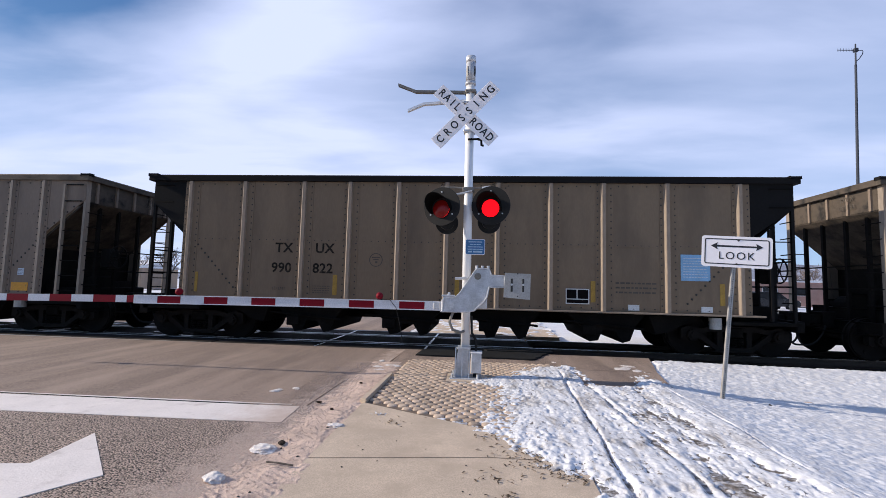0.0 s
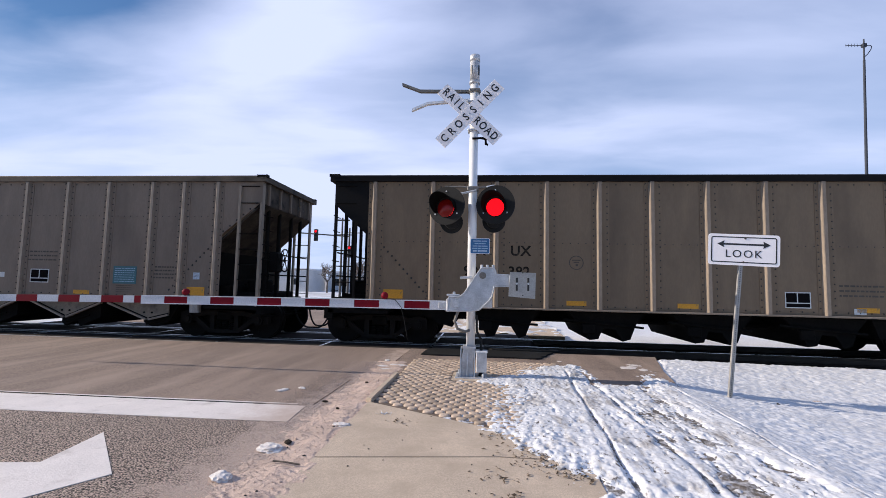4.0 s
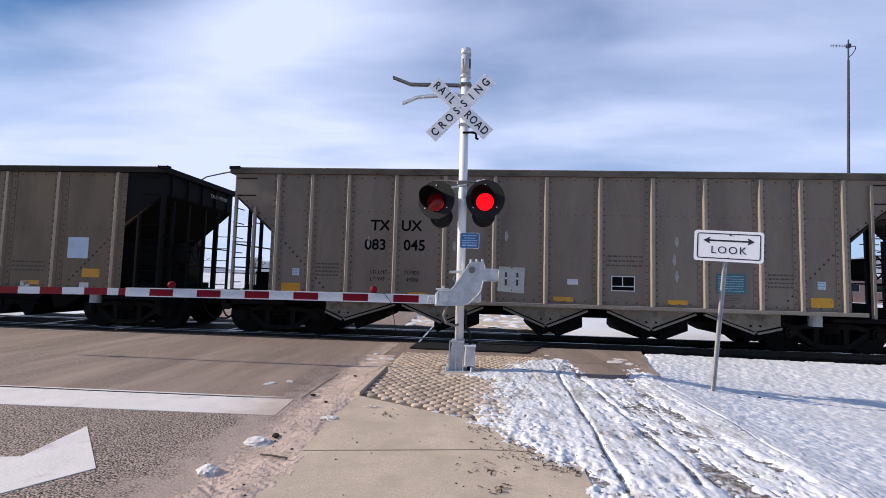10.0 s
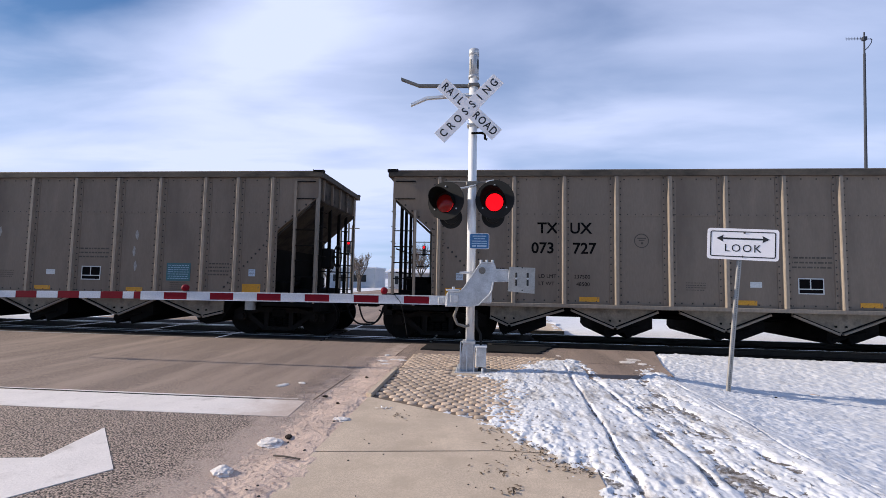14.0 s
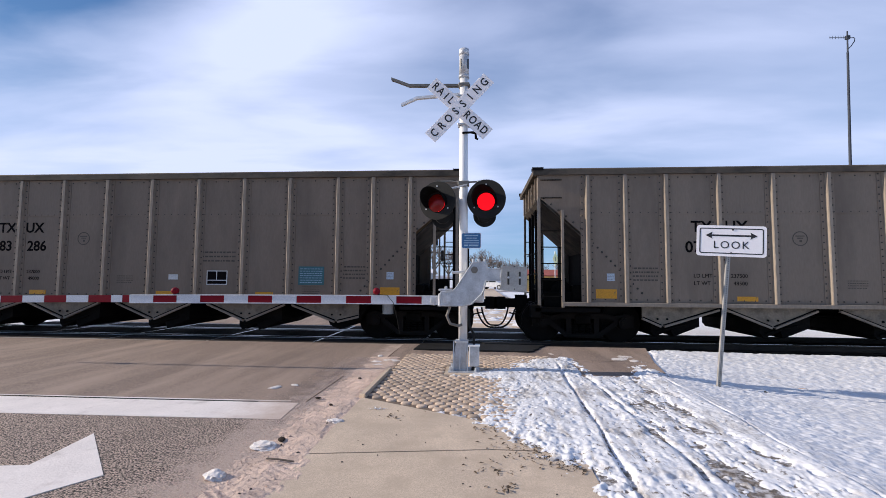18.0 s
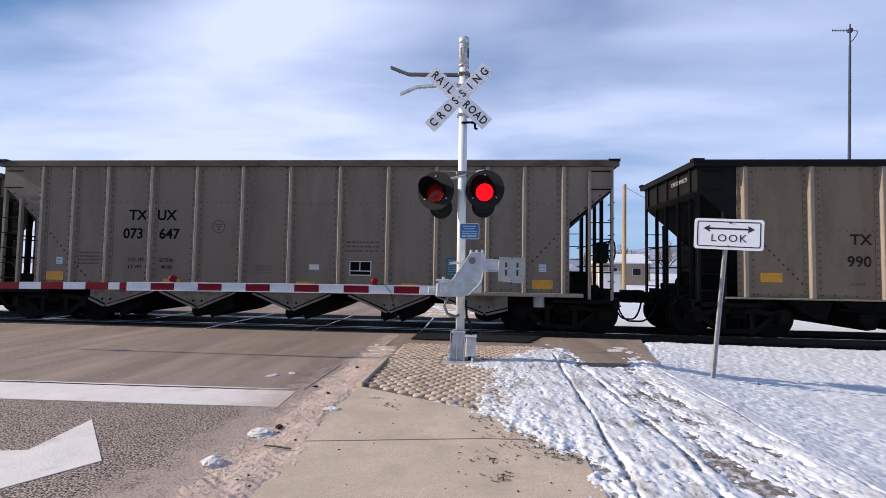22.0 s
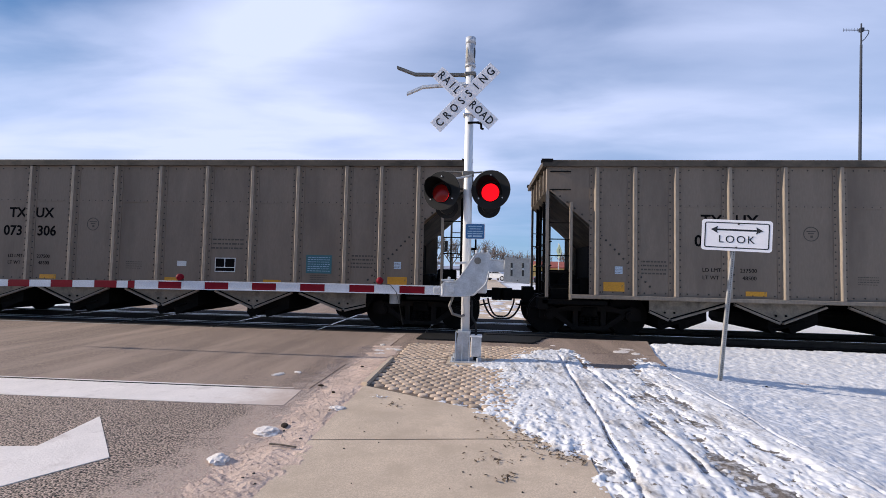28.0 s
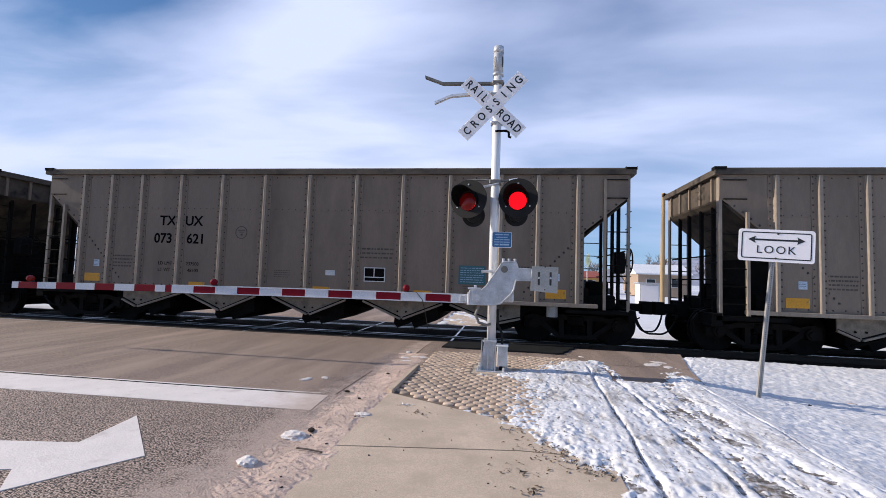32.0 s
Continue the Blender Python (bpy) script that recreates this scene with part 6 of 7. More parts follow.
weight = part("counterweight", bm, CAN, gate, "galvanised counterweight plate with two slots")
part("counterweight_block", box(bmesh.new(), xa + 0.03, xb - 0.05, 6.76, 6.90, zb + 0.06, za - 0.06, 0.01), GALV, gate)
for x in (0.478, 0.654):
    (sx, sz) = near(x, 1.44, 6.73)
    slot = part("slot", box(bmesh.new(), sx - 0.015, sx + 0.015, 6.722, 6.731, sz - 0.098, sz + 0.098, 0.005), SIGN_BLACK, weight)
    part("bolt", disc(bmesh.new(), 0.016, 6.712, 6.724, 8, sx, sz + 0.01), GALV, weight)
for x, z in ((0.57, 1.62), (0.57, 1.27)):
    sx, sz = near(x, z, 6.73)
    part("bolt", disc(bmesh.new(), 0.010, 6.722, 6.731, 8, sx, sz), SIGN_BLACK, weight)
part("hub_cover", box(rod(bmesh.new(), (px_ + 0.05, 6.95, 1.25), (px_ + 0.05, 7.03, 1.25), 0.10, 20), px_ - 0.06, px_ + 0.15, 6.95, 7.0, 1.06, 1.5, 0.02), GALV, gate)
part("clamp_pin", rod(bmesh.new(), (-0.40, 6.93, 1.52), (-0.22, 6.95, 1.53), 0.02, 8), GALV, gate)
part("hose", tube(bmesh.new(), [(-0.42, 6.88, 1.0), (-0.47, 6.87, 0.86), (-0.42, 6.88, 0.74), (-0.30, 6.93, 0.70), (-0.24, 6.95, 0.72)], 0.022, 8), POST_STEEL, gate)
# arm: striped boards on a slightly drooping tube
ARM_Y = 6.90
stripes = [-0.86]
while stripes[-1] > -5.6:
    stripes.append(stripes[-1] - 0.398)
stripes[-1] = -5.65
stripes += [-5.77, -5.965, -6.36, -6.75, -7.14, -7.53, -7.92, -8.31, -8.70, -8.84]


def arm_z(x):
    return 1.094 - 0.008 * (x / 8) ** 2 * 8 + 0.002


def arm_h(x):
    return 0.066 if x > -5.65 else 0.057


for k, (a, b) in enumerate(zip(stripes, stripes[1:])):
    bm = prism(bmesh.new(), [(a, arm_z(a) - arm_h(b + 0.01)), (b + 0.003, arm_z(b) - arm_h(b + 0.01)), (b + 0.003, arm_z(b) + arm_h(b + 0.01)), (a, arm_z(a) + arm_h(b + 0.01))], "y", ARM_Y - 0.02, ARM_Y + 0.02)
    part("arm_board", bm, BOARD_RED if k % 2 == 0 else BOARD_WHITE, gate, "red reflective arm board" if k % 2 == 0 else "white reflective arm board")
part("arm_root", box(bmesh.new(), -0.86, -0.46, ARM_Y - 0.025, ARM_Y + 0.025, arm_z(-0.86) - 0.064, arm_z(-0.86) + 0.064, 0.008), BOARD_WHITE, gate)
for name, lift in (("lower_edge", -0.066), ("upper_edge", 0.060)):
    reach = [-0.46 - 0.37 * k for k in range(15)]
    pts = [(x, arm_z(x) + lift - 0.007) for x in reach] + [(x, arm_z(x) + lift + 0.007) for x in reversed(reach)]
    part(name, prism(bmesh.new(), pts, "y", ARM_Y - 0.027, ARM_Y + 0.027), BOARD_WHITE, gate, "pale folded edge of the gate arm")
part("arm_bolts", box(box(bmesh.new(), -0.72, -0.62, ARM_Y - 0.04, ARM_Y + 0.04, arm_z(-0.7) - 0.05, arm_z(-0.7) + 0.05, 0.01), -0.60, -0.55, ARM_Y - 0.06, ARM_Y + 0.05, 1.0, 1.2, 0.01), GALV, gate)
for x in (-1.57, -4.87, -8.46):
    z = arm_z(x) + arm_h(x)
    base = part("arm_lamp", box(bmesh.new(), x - 0.04, x + 0.04, ARM_Y - 0.02, ARM_Y + 0.03, z, z + 0.035, 0.006), SIGN_BLACK, gate, "small red arm lamp")
    bm = bmesh.new()
    bmesh.ops.create_uvsphere(bm, u_segments=16, v_segments=10, radius=0.056, matrix=Matrix.Translation((x, ARM_Y - 0.015, z + 0.062)) @ Matrix.Diagonal((1, 1.2, 1, 1)))
    part("globe", bm, LENS if x < -8 else BOARD_RED, base, "red plastic globe", True)
part("arm_cable", tube(bmesh.new(), [(-1.55, 6.87, 1.17), (-1.40, 6.86, 1.165), (-1.30, 6.86, 1.05), (-1.24, 6.87, 0.82), (-1.20, 6.88, 0.60), (-1.19, 6.88, 0.55)], 0.005, 5), RUBBER, gate, "thin black cable")

# ---- the LOOK sign ----
look_sign = thing("look_sign", "white LOOK sign with a two-headed arrow on a perforated post", "road sign", at=pose(3.42, 6.76, -0.125))
LEAN = math.degrees(math.atan2(0.185, 1.79))
post = part("post", box(box(bmesh.new(), -0.020, 0.020, -0.024, -0.020, -0.08, 2.24), -0.024, -0.020, -0.024, 0.015, -0.08, 2.24), SIGN_POST, look_sign, "perforated grey channel post")
part("post_flange", box(bmesh.new(), 0.020, 0.024, -0.024, 0.015, -0.08, 2.24), SIGN_POST, post)
bm = bmesh.new()
for k in range(85):
    disc(bm, 0.0065, -0.0255, -0.0245, 6, 0.0, 0.03 + k * 0.0258)
tagged(part("post_perforation", bm, SIGN_BLACK, post), kind="stuff")
post.matrix_basis = pose(0, 0, 0, 0, LEAN, 0)
corner = []
for cx, cz, start in ((0.4125, 0.1825, 0), (-0.4125, 0.1825, 90), (-0.4125, -0.1825, 180), (0.4125, -0.1825, 270)):
    corner += [(cx + 0.04 * math.cos(radians(start + 18 * k)), cz + 0.04 * math.sin(radians(start + 18 * k))) for k in range(6)]
bm = prism(bmesh.new(), corner, "y", -0.002, 0.002)
panel_ob = part("panel", bm, SIGN_WHITE, look_sign, "white reflective sign panel")
panel_ob.matrix_basis = pose(0.2165, -0.06, 2.118, 0, 2.6, -8)
bm = bmesh.new()
W_, H_ = 0.415, 0.185
for a in ((-W_ + 0.03, W_ - 0.03, H_ - 0.014, H_), (-W_ + 0.03, W_ - 0.03, -H_, -H_ + 0.014), (-W_, -W_ + 0.014, -H_ + 0.03, H_ - 0.03), (W_ - 0.014, W_, -H_ + 0.03, H_ - 0.03)):
    box(bm, a[0], a[1], -0.0045, -0.002, a[2], a[3])
for sx in (-1, 1):
    for sz in (-1, 1):
        for k in range(4):
            a0, a1 = radians(22.5 * k), radians(22.5 * (k + 1))
            cx, cz = W_ - 0.03, H_ - 0.03
            prism(bm, [(sx * (cx + r * math.cos(a)), sz * (cz + r * math.sin(a))) for r, a in ((0.03, a0), (0.03, a1), (0.016, a1), (0.016, a0))], "y", -0.0045, -0.002)
part("border", bm, SIGN_BLACK, panel_ob)
bm = prism(bmesh.new(), [(-0.335, 0.078), (-0.245, 0.128), (-0.255, 0.09), (0.255, 0.09), (0.245, 0.128), (0.335, 0.078), (0.245, 0.028), (0.255, 0.066), (-0.255, 0.066), (-0.245, 0.028)], "y", -0.0048, -0.002)
part("arrow", bm, SIGN_BLACK, panel_ob, "black two-headed arrow")
put("lettering", text_mesh("LOOK", 0.152, SIGN_BLACK, 1.2, 0.001), panel_ob, "black LOOK lettering", at=pose(0.0, -0.004, -0.062))
for x, z in ((0.0, -0.175), (0.02, 0.165)):
    part("bolt", disc(bmesh.new(), 0.014, -0.01, -0.002, 8, x, z), RIVET, panel_ob, "rusty bolt")


def flash_lamps():
    """The two lamps flash in turn, twice a second in all, by covers moved over lit lenses."""
    shut = pose(0, -0.033, -0.045)
    for cover, lit_first in SHUTTERS:
        rows, lit = [], lit_first
        hid = pose(0, 0.06, -0.045)
        rows.append((0.0, hid if lit else shut))
        for k in range(65):
            t = FLASH + k * 0.4967
            if 0.1 < t < 31.95:
                rows.append((t - 1 / 60, hid if lit else shut))
                lit = not lit
                rows.append((t + 1 / 60 + 0.001, hid if lit else shut))
        rows.append((32.0, hid if lit else shut))
        walk(cover, rows)


FLASH = 0.32


# ---- domed pavers, each one a piece of its own ----
def paver_mesh(seed):
    """A worn pillow-topped stone: a rounded block, proud of its bed."""
    r, bm = random.Random(seed), bmesh.new()
    n, rings = 14, ((0.98, -0.03), (0.965, 0.004), (0.88, 0.015), (0.66, 0.023), (0.3, 0.026))
    loops = []
    for k, (f, z) in enumerate(rings):
        loop = []
        for i in range(n):
            a = 2 * math.pi * i / n
            c, d = math.cos(a), math.sin(a)
            q = (abs(c) ** 5 + abs(d) ** 5) ** -0.2
            loop.append(bm.verts.new((0.0635 * f * c * q + r.uniform(-0.001, 0.001), 0.0532 * f * d * q + r.uniform(-0.001, 0.001), z)))
        loops.append(loop)
    for p, q in zip(loops, loops[1:]):
        for i in range(n):
            bm.faces.new((p[i], p[(i + 1) % n], q[(i + 1) % n], q[i]))
    bm.faces.new(loops[-1])
    return mesh_of("paver", bm, PAVER, True)


PAVERS = [paver_mesh(k) for k in range(5)]
paved = new("paving")
tagged(paved, "rows of rounded tan stone pavers at the crossing", "paving", kind="structure")
rng = random.Random(2)
row, yy, count = 0, 3.95, 0
rest = bmesh.new()
while yy < 8.40:
    xx = CURB_X + 0.115 + (0.064 if row % 2 else 0.0)
    while xx < 1.3:
        front = 5.40 - 0.565 * (xx - CURB_X - 0.05) if xx < 0.3 else 4.45 - 0.53 * (xx - 0.3)
        box_free = not (-0.55 < xx < 0.15 and 6.64 < yy < 7.34)
        if yy > front + 0.0 and box_free and xx < along(SNOW_EDGE, yy) + 0.55:
            m = pose(xx + rng.uniform(-0.004, 0.004), yy + rng.uniform(-0.003, 0.003), rng.uniform(-0.003, 0.003),
                     rng.uniform(-4, 4), rng.uniform(-4, 4), rng.uniform(-4, 4))
            me = PAVERS[rng.randrange(5)]
            if yy < 6.35 and count < 300:
                put("paver", me, paved, at=m)
                count += 1
            else:
                k = len(rest.verts)
                rest.from_mesh(me)
                rest.verts.ensure_lookup_table()
                for v in rest.verts[k:]:
                    v.co = m @ v.co
        xx += 0.128
    yy += 0.108
    row += 1
tagged(part("far_pavers", rest, PAVER, paved, "", True), kind="stuff")
plan("mast_footing", [(-0.50, 6.66), (-0.50, 7.30), (0.12, 7.30), (0.12, 6.66)], -0.2, 0.016, CONCRETE, "square concrete footing under the mast", category="footing", bevel=0.01)


# ---- beyond the track ----
BARK = material("bark", (0.10, 0.082, 0.068), 0.95, vary=0.25, scale=3, grain=20, bump=0.5)
TWIG = material("twig", (0.16, 0.125, 0.105), 0.95, vary=0.2, scale=2, grain=10, bump=0.0)
WALL_YELLOW = material("stucco_yellow", (0.55, 0.36, 0.12), 0.85, vary=0.1, scale=1, grain=12, bump=0.2)
ROOF_RED = material("roof_red", (0.30, 0.075, 0.05), 0.8, vary=0.2, scale=1.5, grain=10, bump=0.3)
WALL_TAN = material("stucco_tan", (0.36, 0.27, 0.20), 0.9, vary=0.12, scale=0.8, grain=10, bump=0.2)
WALL_PALE = material("siding_pale", (0.60, 0.60, 0.60), 0.8, vary=0.08, scale=0.7, grain=8, bump=0.1)
WALL_BROWN = material("brick_brown", (0.36, 0.225, 0.19), 0.9, vary=0.15, scale=1, grain=12, bump=0.3)
ROOF_SNOW = material("roof_snow", (0.75, 0.76, 0.79), 0.7, vary=0.05, scale=1, grain=8, bump=0.1)
WINDOW = material("window_glass", (0.02, 0.025, 0.03), 0.1, vary=0.2, scale=1, grain=5, bump=0.0)
STEEL = material("pole_steel", (0.09, 0.085, 0.08), 0.6, 0.4, vary=0.15, scale=2, grain=20)
WOODPOLE = material("pole_wood", (0.13, 0.10, 0.075), 0.95, vary=0.2, scale=2, grain=20, bump=0.3)
CAR_WHITE = material("car_white", (0.72, 0.73, 0.75), 0.25, vary=0.03, scale=2, grain=20, bump=0.0)
CAR_DARK = material("car_dark", (0.02, 0.022, 0.026), 0.25, vary=0.05, scale=2, grain=20, bump=0.0)
SIGN_LIME = material("sign_lime", (0.74, 0.77, 0.42), 0.5, vary=0.05, scale=2, grain=20, bump=0.0)
# Scrub and snow tinted blue: distance haze is put into the hill colours.
HILL = material("hazy_hill_scrub", (0.20, 0.22, 0.29), 1.0, vary=0.25, scale=0.01, grain=0.06, bump=0.0, dirt=(0.42, 0.46, 0.56), dirt_at=(0.48, 0.66), dirt_scale=0.012)


def branch(bm, rng, a, way, length, r, depth, twigs):
    b = a + way * length
    r = max(r, 0.022)
    rod(bm if depth > 1 else twigs, a, b, r, 5 if depth > 1 else 3, r * 0.6)
    if depth == 0:
        return
    for k in range(rng.choice((3, 3, 4))):
        u = rng.uniform(0.45, 1.0)
        turn = Euler((rng.uniform(-0.7, 0.7), rng.uniform(-0.7, 0.7), rng.uniform(-3, 3))).to_matrix()
        w = (turn @ way + Vector((0, 0, 0.22))).normalized()
        branch(bm, rng, a + way * length * u, w, length * rng.uniform(0.55, 0.8), r * 0.55, depth - 1, twigs)


def bare_tree(x, y, z, h, seed, depth=4):
    rng = random.Random(seed)
    tree = thing("bare_tree", "leafless winter tree with a spreading crown", "tree", "bare trees beyond the track", at=pose(x, y, z))
    limbs, twigs = bmesh.new(), bmesh.new()
    trunk = rod(bmesh.new(), (0, 0, -0.3), (0, 0, h * 0.3), h * 0.028, 8, h * 0.02)
    for k in range(5):
        a = k * 1.256 + rng.uniform(-0.4, 0.4)
        branch(limbs, rng, Vector((0, 0, h * rng.uniform(0.2, 0.3))), Vector((math.cos(a) * 0.6, math.sin(a) * 0.6, 0.8)).normalized(), h * 0.28, h * 0.012, depth - 1, twigs)
    part("trunk", trunk, BARK, tree)
    part("branching", limbs, BARK, tree)
    part("twig_crown", twigs, TWIG, tree, "fine leafless twigs")
    return tree


def building(name, label, x0, x1, y0, y1, z0, z1, wall, roof, windows, ridge=0.0, door=None):
    b = thing(name, label, "building", at=pose((x0 + x1) / 2, (y0 + y1) / 2, z0))
    w, d, h = (x1 - x0) / 2, (y1 - y0) / 2, z1 - z0
    part("wall", box(bmesh.new(), -w, w, -d, d, -0.4, h), wall, b)
    if ridge:
        bm = prism(bmesh.new(), [(-d - 0.4, h - 0.05), (0, h + ridge), (d + 0.4, h - 0.05), (d + 0.4, h + 0.1), (0, h + ridge + 0.15), (-d - 0.4, h + 0.1)], "x", -w - 0.4, w + 0.4)
        prism(bm, [(-d, h - 0.05), (d, h - 0.05), (0, h + ridge)], "x", -w, w)
    else:
        bm = box(bmesh.new(), -w - 0.15, w + 0.15, -d - 0.15, d + 0.15, h, h + 0.25, 0.03)
    part("roof", bm, roof, b)
    for wx, wz, ww, wh in windows:
        win = part("window", box(bmesh.new(), wx - ww / 2 - 0.06, wx + ww / 2 + 0.06, -d - 0.05, -d + 0.02, wz - wh / 2 - 0.06, wz + wh / 2 + 0.06), WALL_PALE, b)
        part("pane", box(bmesh.new(), wx - ww / 2, wx + ww / 2, -d - 0.06, -d - 0.045, wz - wh / 2, wz + wh / 2), WINDOW, win)
    return b


def parked_car(label, x, y, paint, turn=0, tall=0.0):
    c = thing("parked_car", label, "car", at=pose(x, y, 0.0, 0, 0, turn))
    bm = prism(bmesh.new(), [(-2.2, 0.32), (-2.25, 0.75), (-2.05, 0.92), (-1.2, 0.98), (1.2, 0.98), (2.0, 0.88), (2.25, 0.7), (2.25, 0.32)], "y", -0.88, 0.88)
    bmesh.ops.bevel(bm, geom=list(bm.edges), offset=0.05, segments=2, affect="EDGES")
    part("body", bm, paint, c)
    bm = prism(bmesh.new(), [(-1.75, 0.97), (-1.15, 1.42 + tall), (0.5, 1.44 + tall), (1.25, 0.97)], "y", -0.76, 0.76)
    bmesh.ops.bevel(bm, geom=list(bm.edges), offset=0.06, segments=2, affect="EDGES")
    cab = part("cabin", bm, paint, c)
    for a in (((-1.5, 1.02), (-1.08, 1.34 + tall), (-0.35, 1.36 + tall), (-0.35, 1.02)), ((-0.27, 1.02), (-0.27, 1.36 + tall), (0.42, 1.36 + tall), (0.98, 1.02))):
        part("side_window", prism(bmesh.new(), list(a), "y", -0.775, -0.765), WINDOW, cab)
    for wx in (-1.38, 1.38):
        wheel = part("wheel", rod(bmesh.new(), (wx, -0.9, 0.33), (wx, -0.68, 0.33), 0.33, 24), RUBBER, c)
        part("rim", rod(bmesh.new(), (wx, -0.91, 0.33), (wx, -0.9, 0.33), 0.2, 16), GALV, wheel)
        part("wheel", rod(bmesh.new(), (wx, 0.68, 0.33), (wx, 0.9, 0.33), 0.33, 24), RUBBER, c)
    part("headlight", box(bmesh.new(), 2.2, 2.27, -0.8, -0.5, 0.66, 0.78, 0.02), SIGN_WHITE, c)
    part("tail_light", box(bmesh.new(), -2.27, -2.2, -0.82, -0.55, 0.7, 0.85, 0.02), BOARD_RED, c)
    return c


def pole(label, x, y, h, r=0.12, cross=(), wood=True, z=0.0):
    p = thing("utility_pole", label, "pole", "poles beyond the track", at=pose(x, y, z))
    part("shaft", rod(bmesh.new(), (0, 0, -0.4), (0, 0, h), r, 10, r * 0.65), WOODPOLE if wood else STEEL, p)
    for zc, w in cross:
        part("crossarm", box(bmesh.new(), -w, w, -0.06, 0.06, zc - 0.06, zc + 0.06, 0.01), WOODPOLE if wood else STEEL, p)
    return p


def signal_head(parent, x, z, lit=True):
    b = part("signal_head", box(bmesh.new(), x - 0.18, x + 0.18, -0.12, 0.12, z - 0.55, z + 0.55, 0.04), SIGN_BLACK, parent, "black three-lens traffic signal head")
    for k in range(3):
        part("signal_lens", rod(bmesh.new(), (x, -0.14, z + 0.35 - k * 0.35), (x, -0.12, z + 0.35 - k * 0.35), 0.11, 14), LIT if (k == 0 and lit) else RUBBER, b)


# store with a red roof, cars before it
shop = building("shop", "small yellow shop with a red tiled roof", 7.0, 12.6, 65, 72, 0.0, 1.95, WALL_YELLOW, ROOF_RED, [(0.4, 1.1, 1.2, 0.9), (1.9, 1.1, 1.0, 0.9)], 0.85)
part("gable", prism(bmesh.new(), [(-2.9, 0.0), (-2.9, 1.8), (-1.8, 2.6), (-0.7, 1.8), (-0.7, 0.0)], "y", -4.1, -3.4), WALL_YELLOW, shop, "yellow gable end")
parked_car("white parked car beyond the track", 2.15, 64, CAR_WHITE, -28)
parked_car("dark parked car beyond the snow bank", 7.3, 44, CAR_DARK, 0, 0.15)
parked_car("dark parked car beside the shop", 24.0, 40, CAR_DARK, 5, 0.1)
warn = thing("warning_sign", "lime diamond warning sign on a thin post", "road sign", at=pose(5.1, 30, 0, 0, 0, 58))
part("post", rod(bmesh.new(), (0, 0, -0.3), (0, 0, 3.3), 0.03, 8), GALV, warn)
dia = part("diamond_panel", box(bmesh.new(), -0.34, 0.34, -0.05, -0.04, -0.34, 0.34), SIGN_LIME, warn, "lime yellow diamond panel")
dia.matrix_basis = pose(0, 0, 2.78, 0, 45, 0)
sym = part("symbol", box(bmesh.new(), -0.04, 0.04, -0.055, -0.05, -0.13, 0.13, 0.0), SIGN_BLACK, dia)
sym.matrix_basis = pose(0, 0, 0, 0, -45, 0)
cab = thing("equipment_cabinet", "white railway equipment cabinet beyond the track", "cabinet", at=pose(8.2, 28, 0))
part("cabinet_body", box(bmesh.new(), -0.55, 0.55, -0.5, 0.5, -0.2, 1.40, 0.02), WALL_PALE, cab)
part("cabinet_roof", box(bmesh.new(), -0.62, 0.62, -0.57, 0.57, 1.40, 1.47, 0.02), GALV, cab)
part("cabinet_door", box(bmesh.new(), -0.48, 0.48, -0.52, -0.505, 0.0, 1.3, 0.005), SIGN_WHITE, cab)

building("house", "brown house under a snowy roof", 16.5, 22.5, 60, 66, 0.2, 2.6, WALL_TAN, ROOF_SNOW, [(-1.5, 1.3, 1.0, 0.9), (1.5, 1.3, 1.0, 0.9)], 1.2)
building("warehouse", "long low brick building with a snow-covered roof", 30, 62, 56, 64, 0.3, 2.75, WALL_BROWN, ROOF_SNOW,
         [(-12 + 3.4 * k, 1.3, 1.6, 0.8) for k in range(8)])
building("pale_house", "low pale house with dark windows behind a bare tree", -13.2, -6.4, 60, 67, 0.0, 2.15, WALL_PALE, ROOF_SNOW,
         [(-2.2, 1.15, 0.5, 1.1), (-0.6, 1.15, 0.5, 1.1), (1.0, 1.15, 0.5, 1.1), (2.4, 1.15, 0.5, 1.1)], 0.5)
building("white_shed", "white metal shed beyond the street", -36, -28.6, 70, 78, 0.0, 3.2, WALL_PALE, ROOF_SNOW, [(1.5, 1.3, 1.4, 1.0)])
building("grey_shop", "grey flat-roofed shop with wide windows", -27.5, -19.0, 76, 84, 0.0, 3.0, WALL_PALE, ROOF_SNOW, [(-2.0, 1.3, 2.4, 1.2), (1.5, 1.3, 2.4, 1.2)])
building("far_house", "small house with a snowy roof", -62, -50, 62, 70, 0.0, 2.8, WALL_TAN, ROOF_SNOW, [(-3, 1.3, 1.2, 1), (0, 1.3, 1.2, 1), (3, 1.3, 1.2, 1)], 1.2)
building("block", "tan two-storey block beyond the shop", 25.5, 36, 95, 104, 0.0, 5.0, WALL_TAN, ROOF_SNOW,
         [(-3.6 + 1.8 * k, z, 0.9, 1.0) for k in range(5) for z in (1.3, 3.6)])

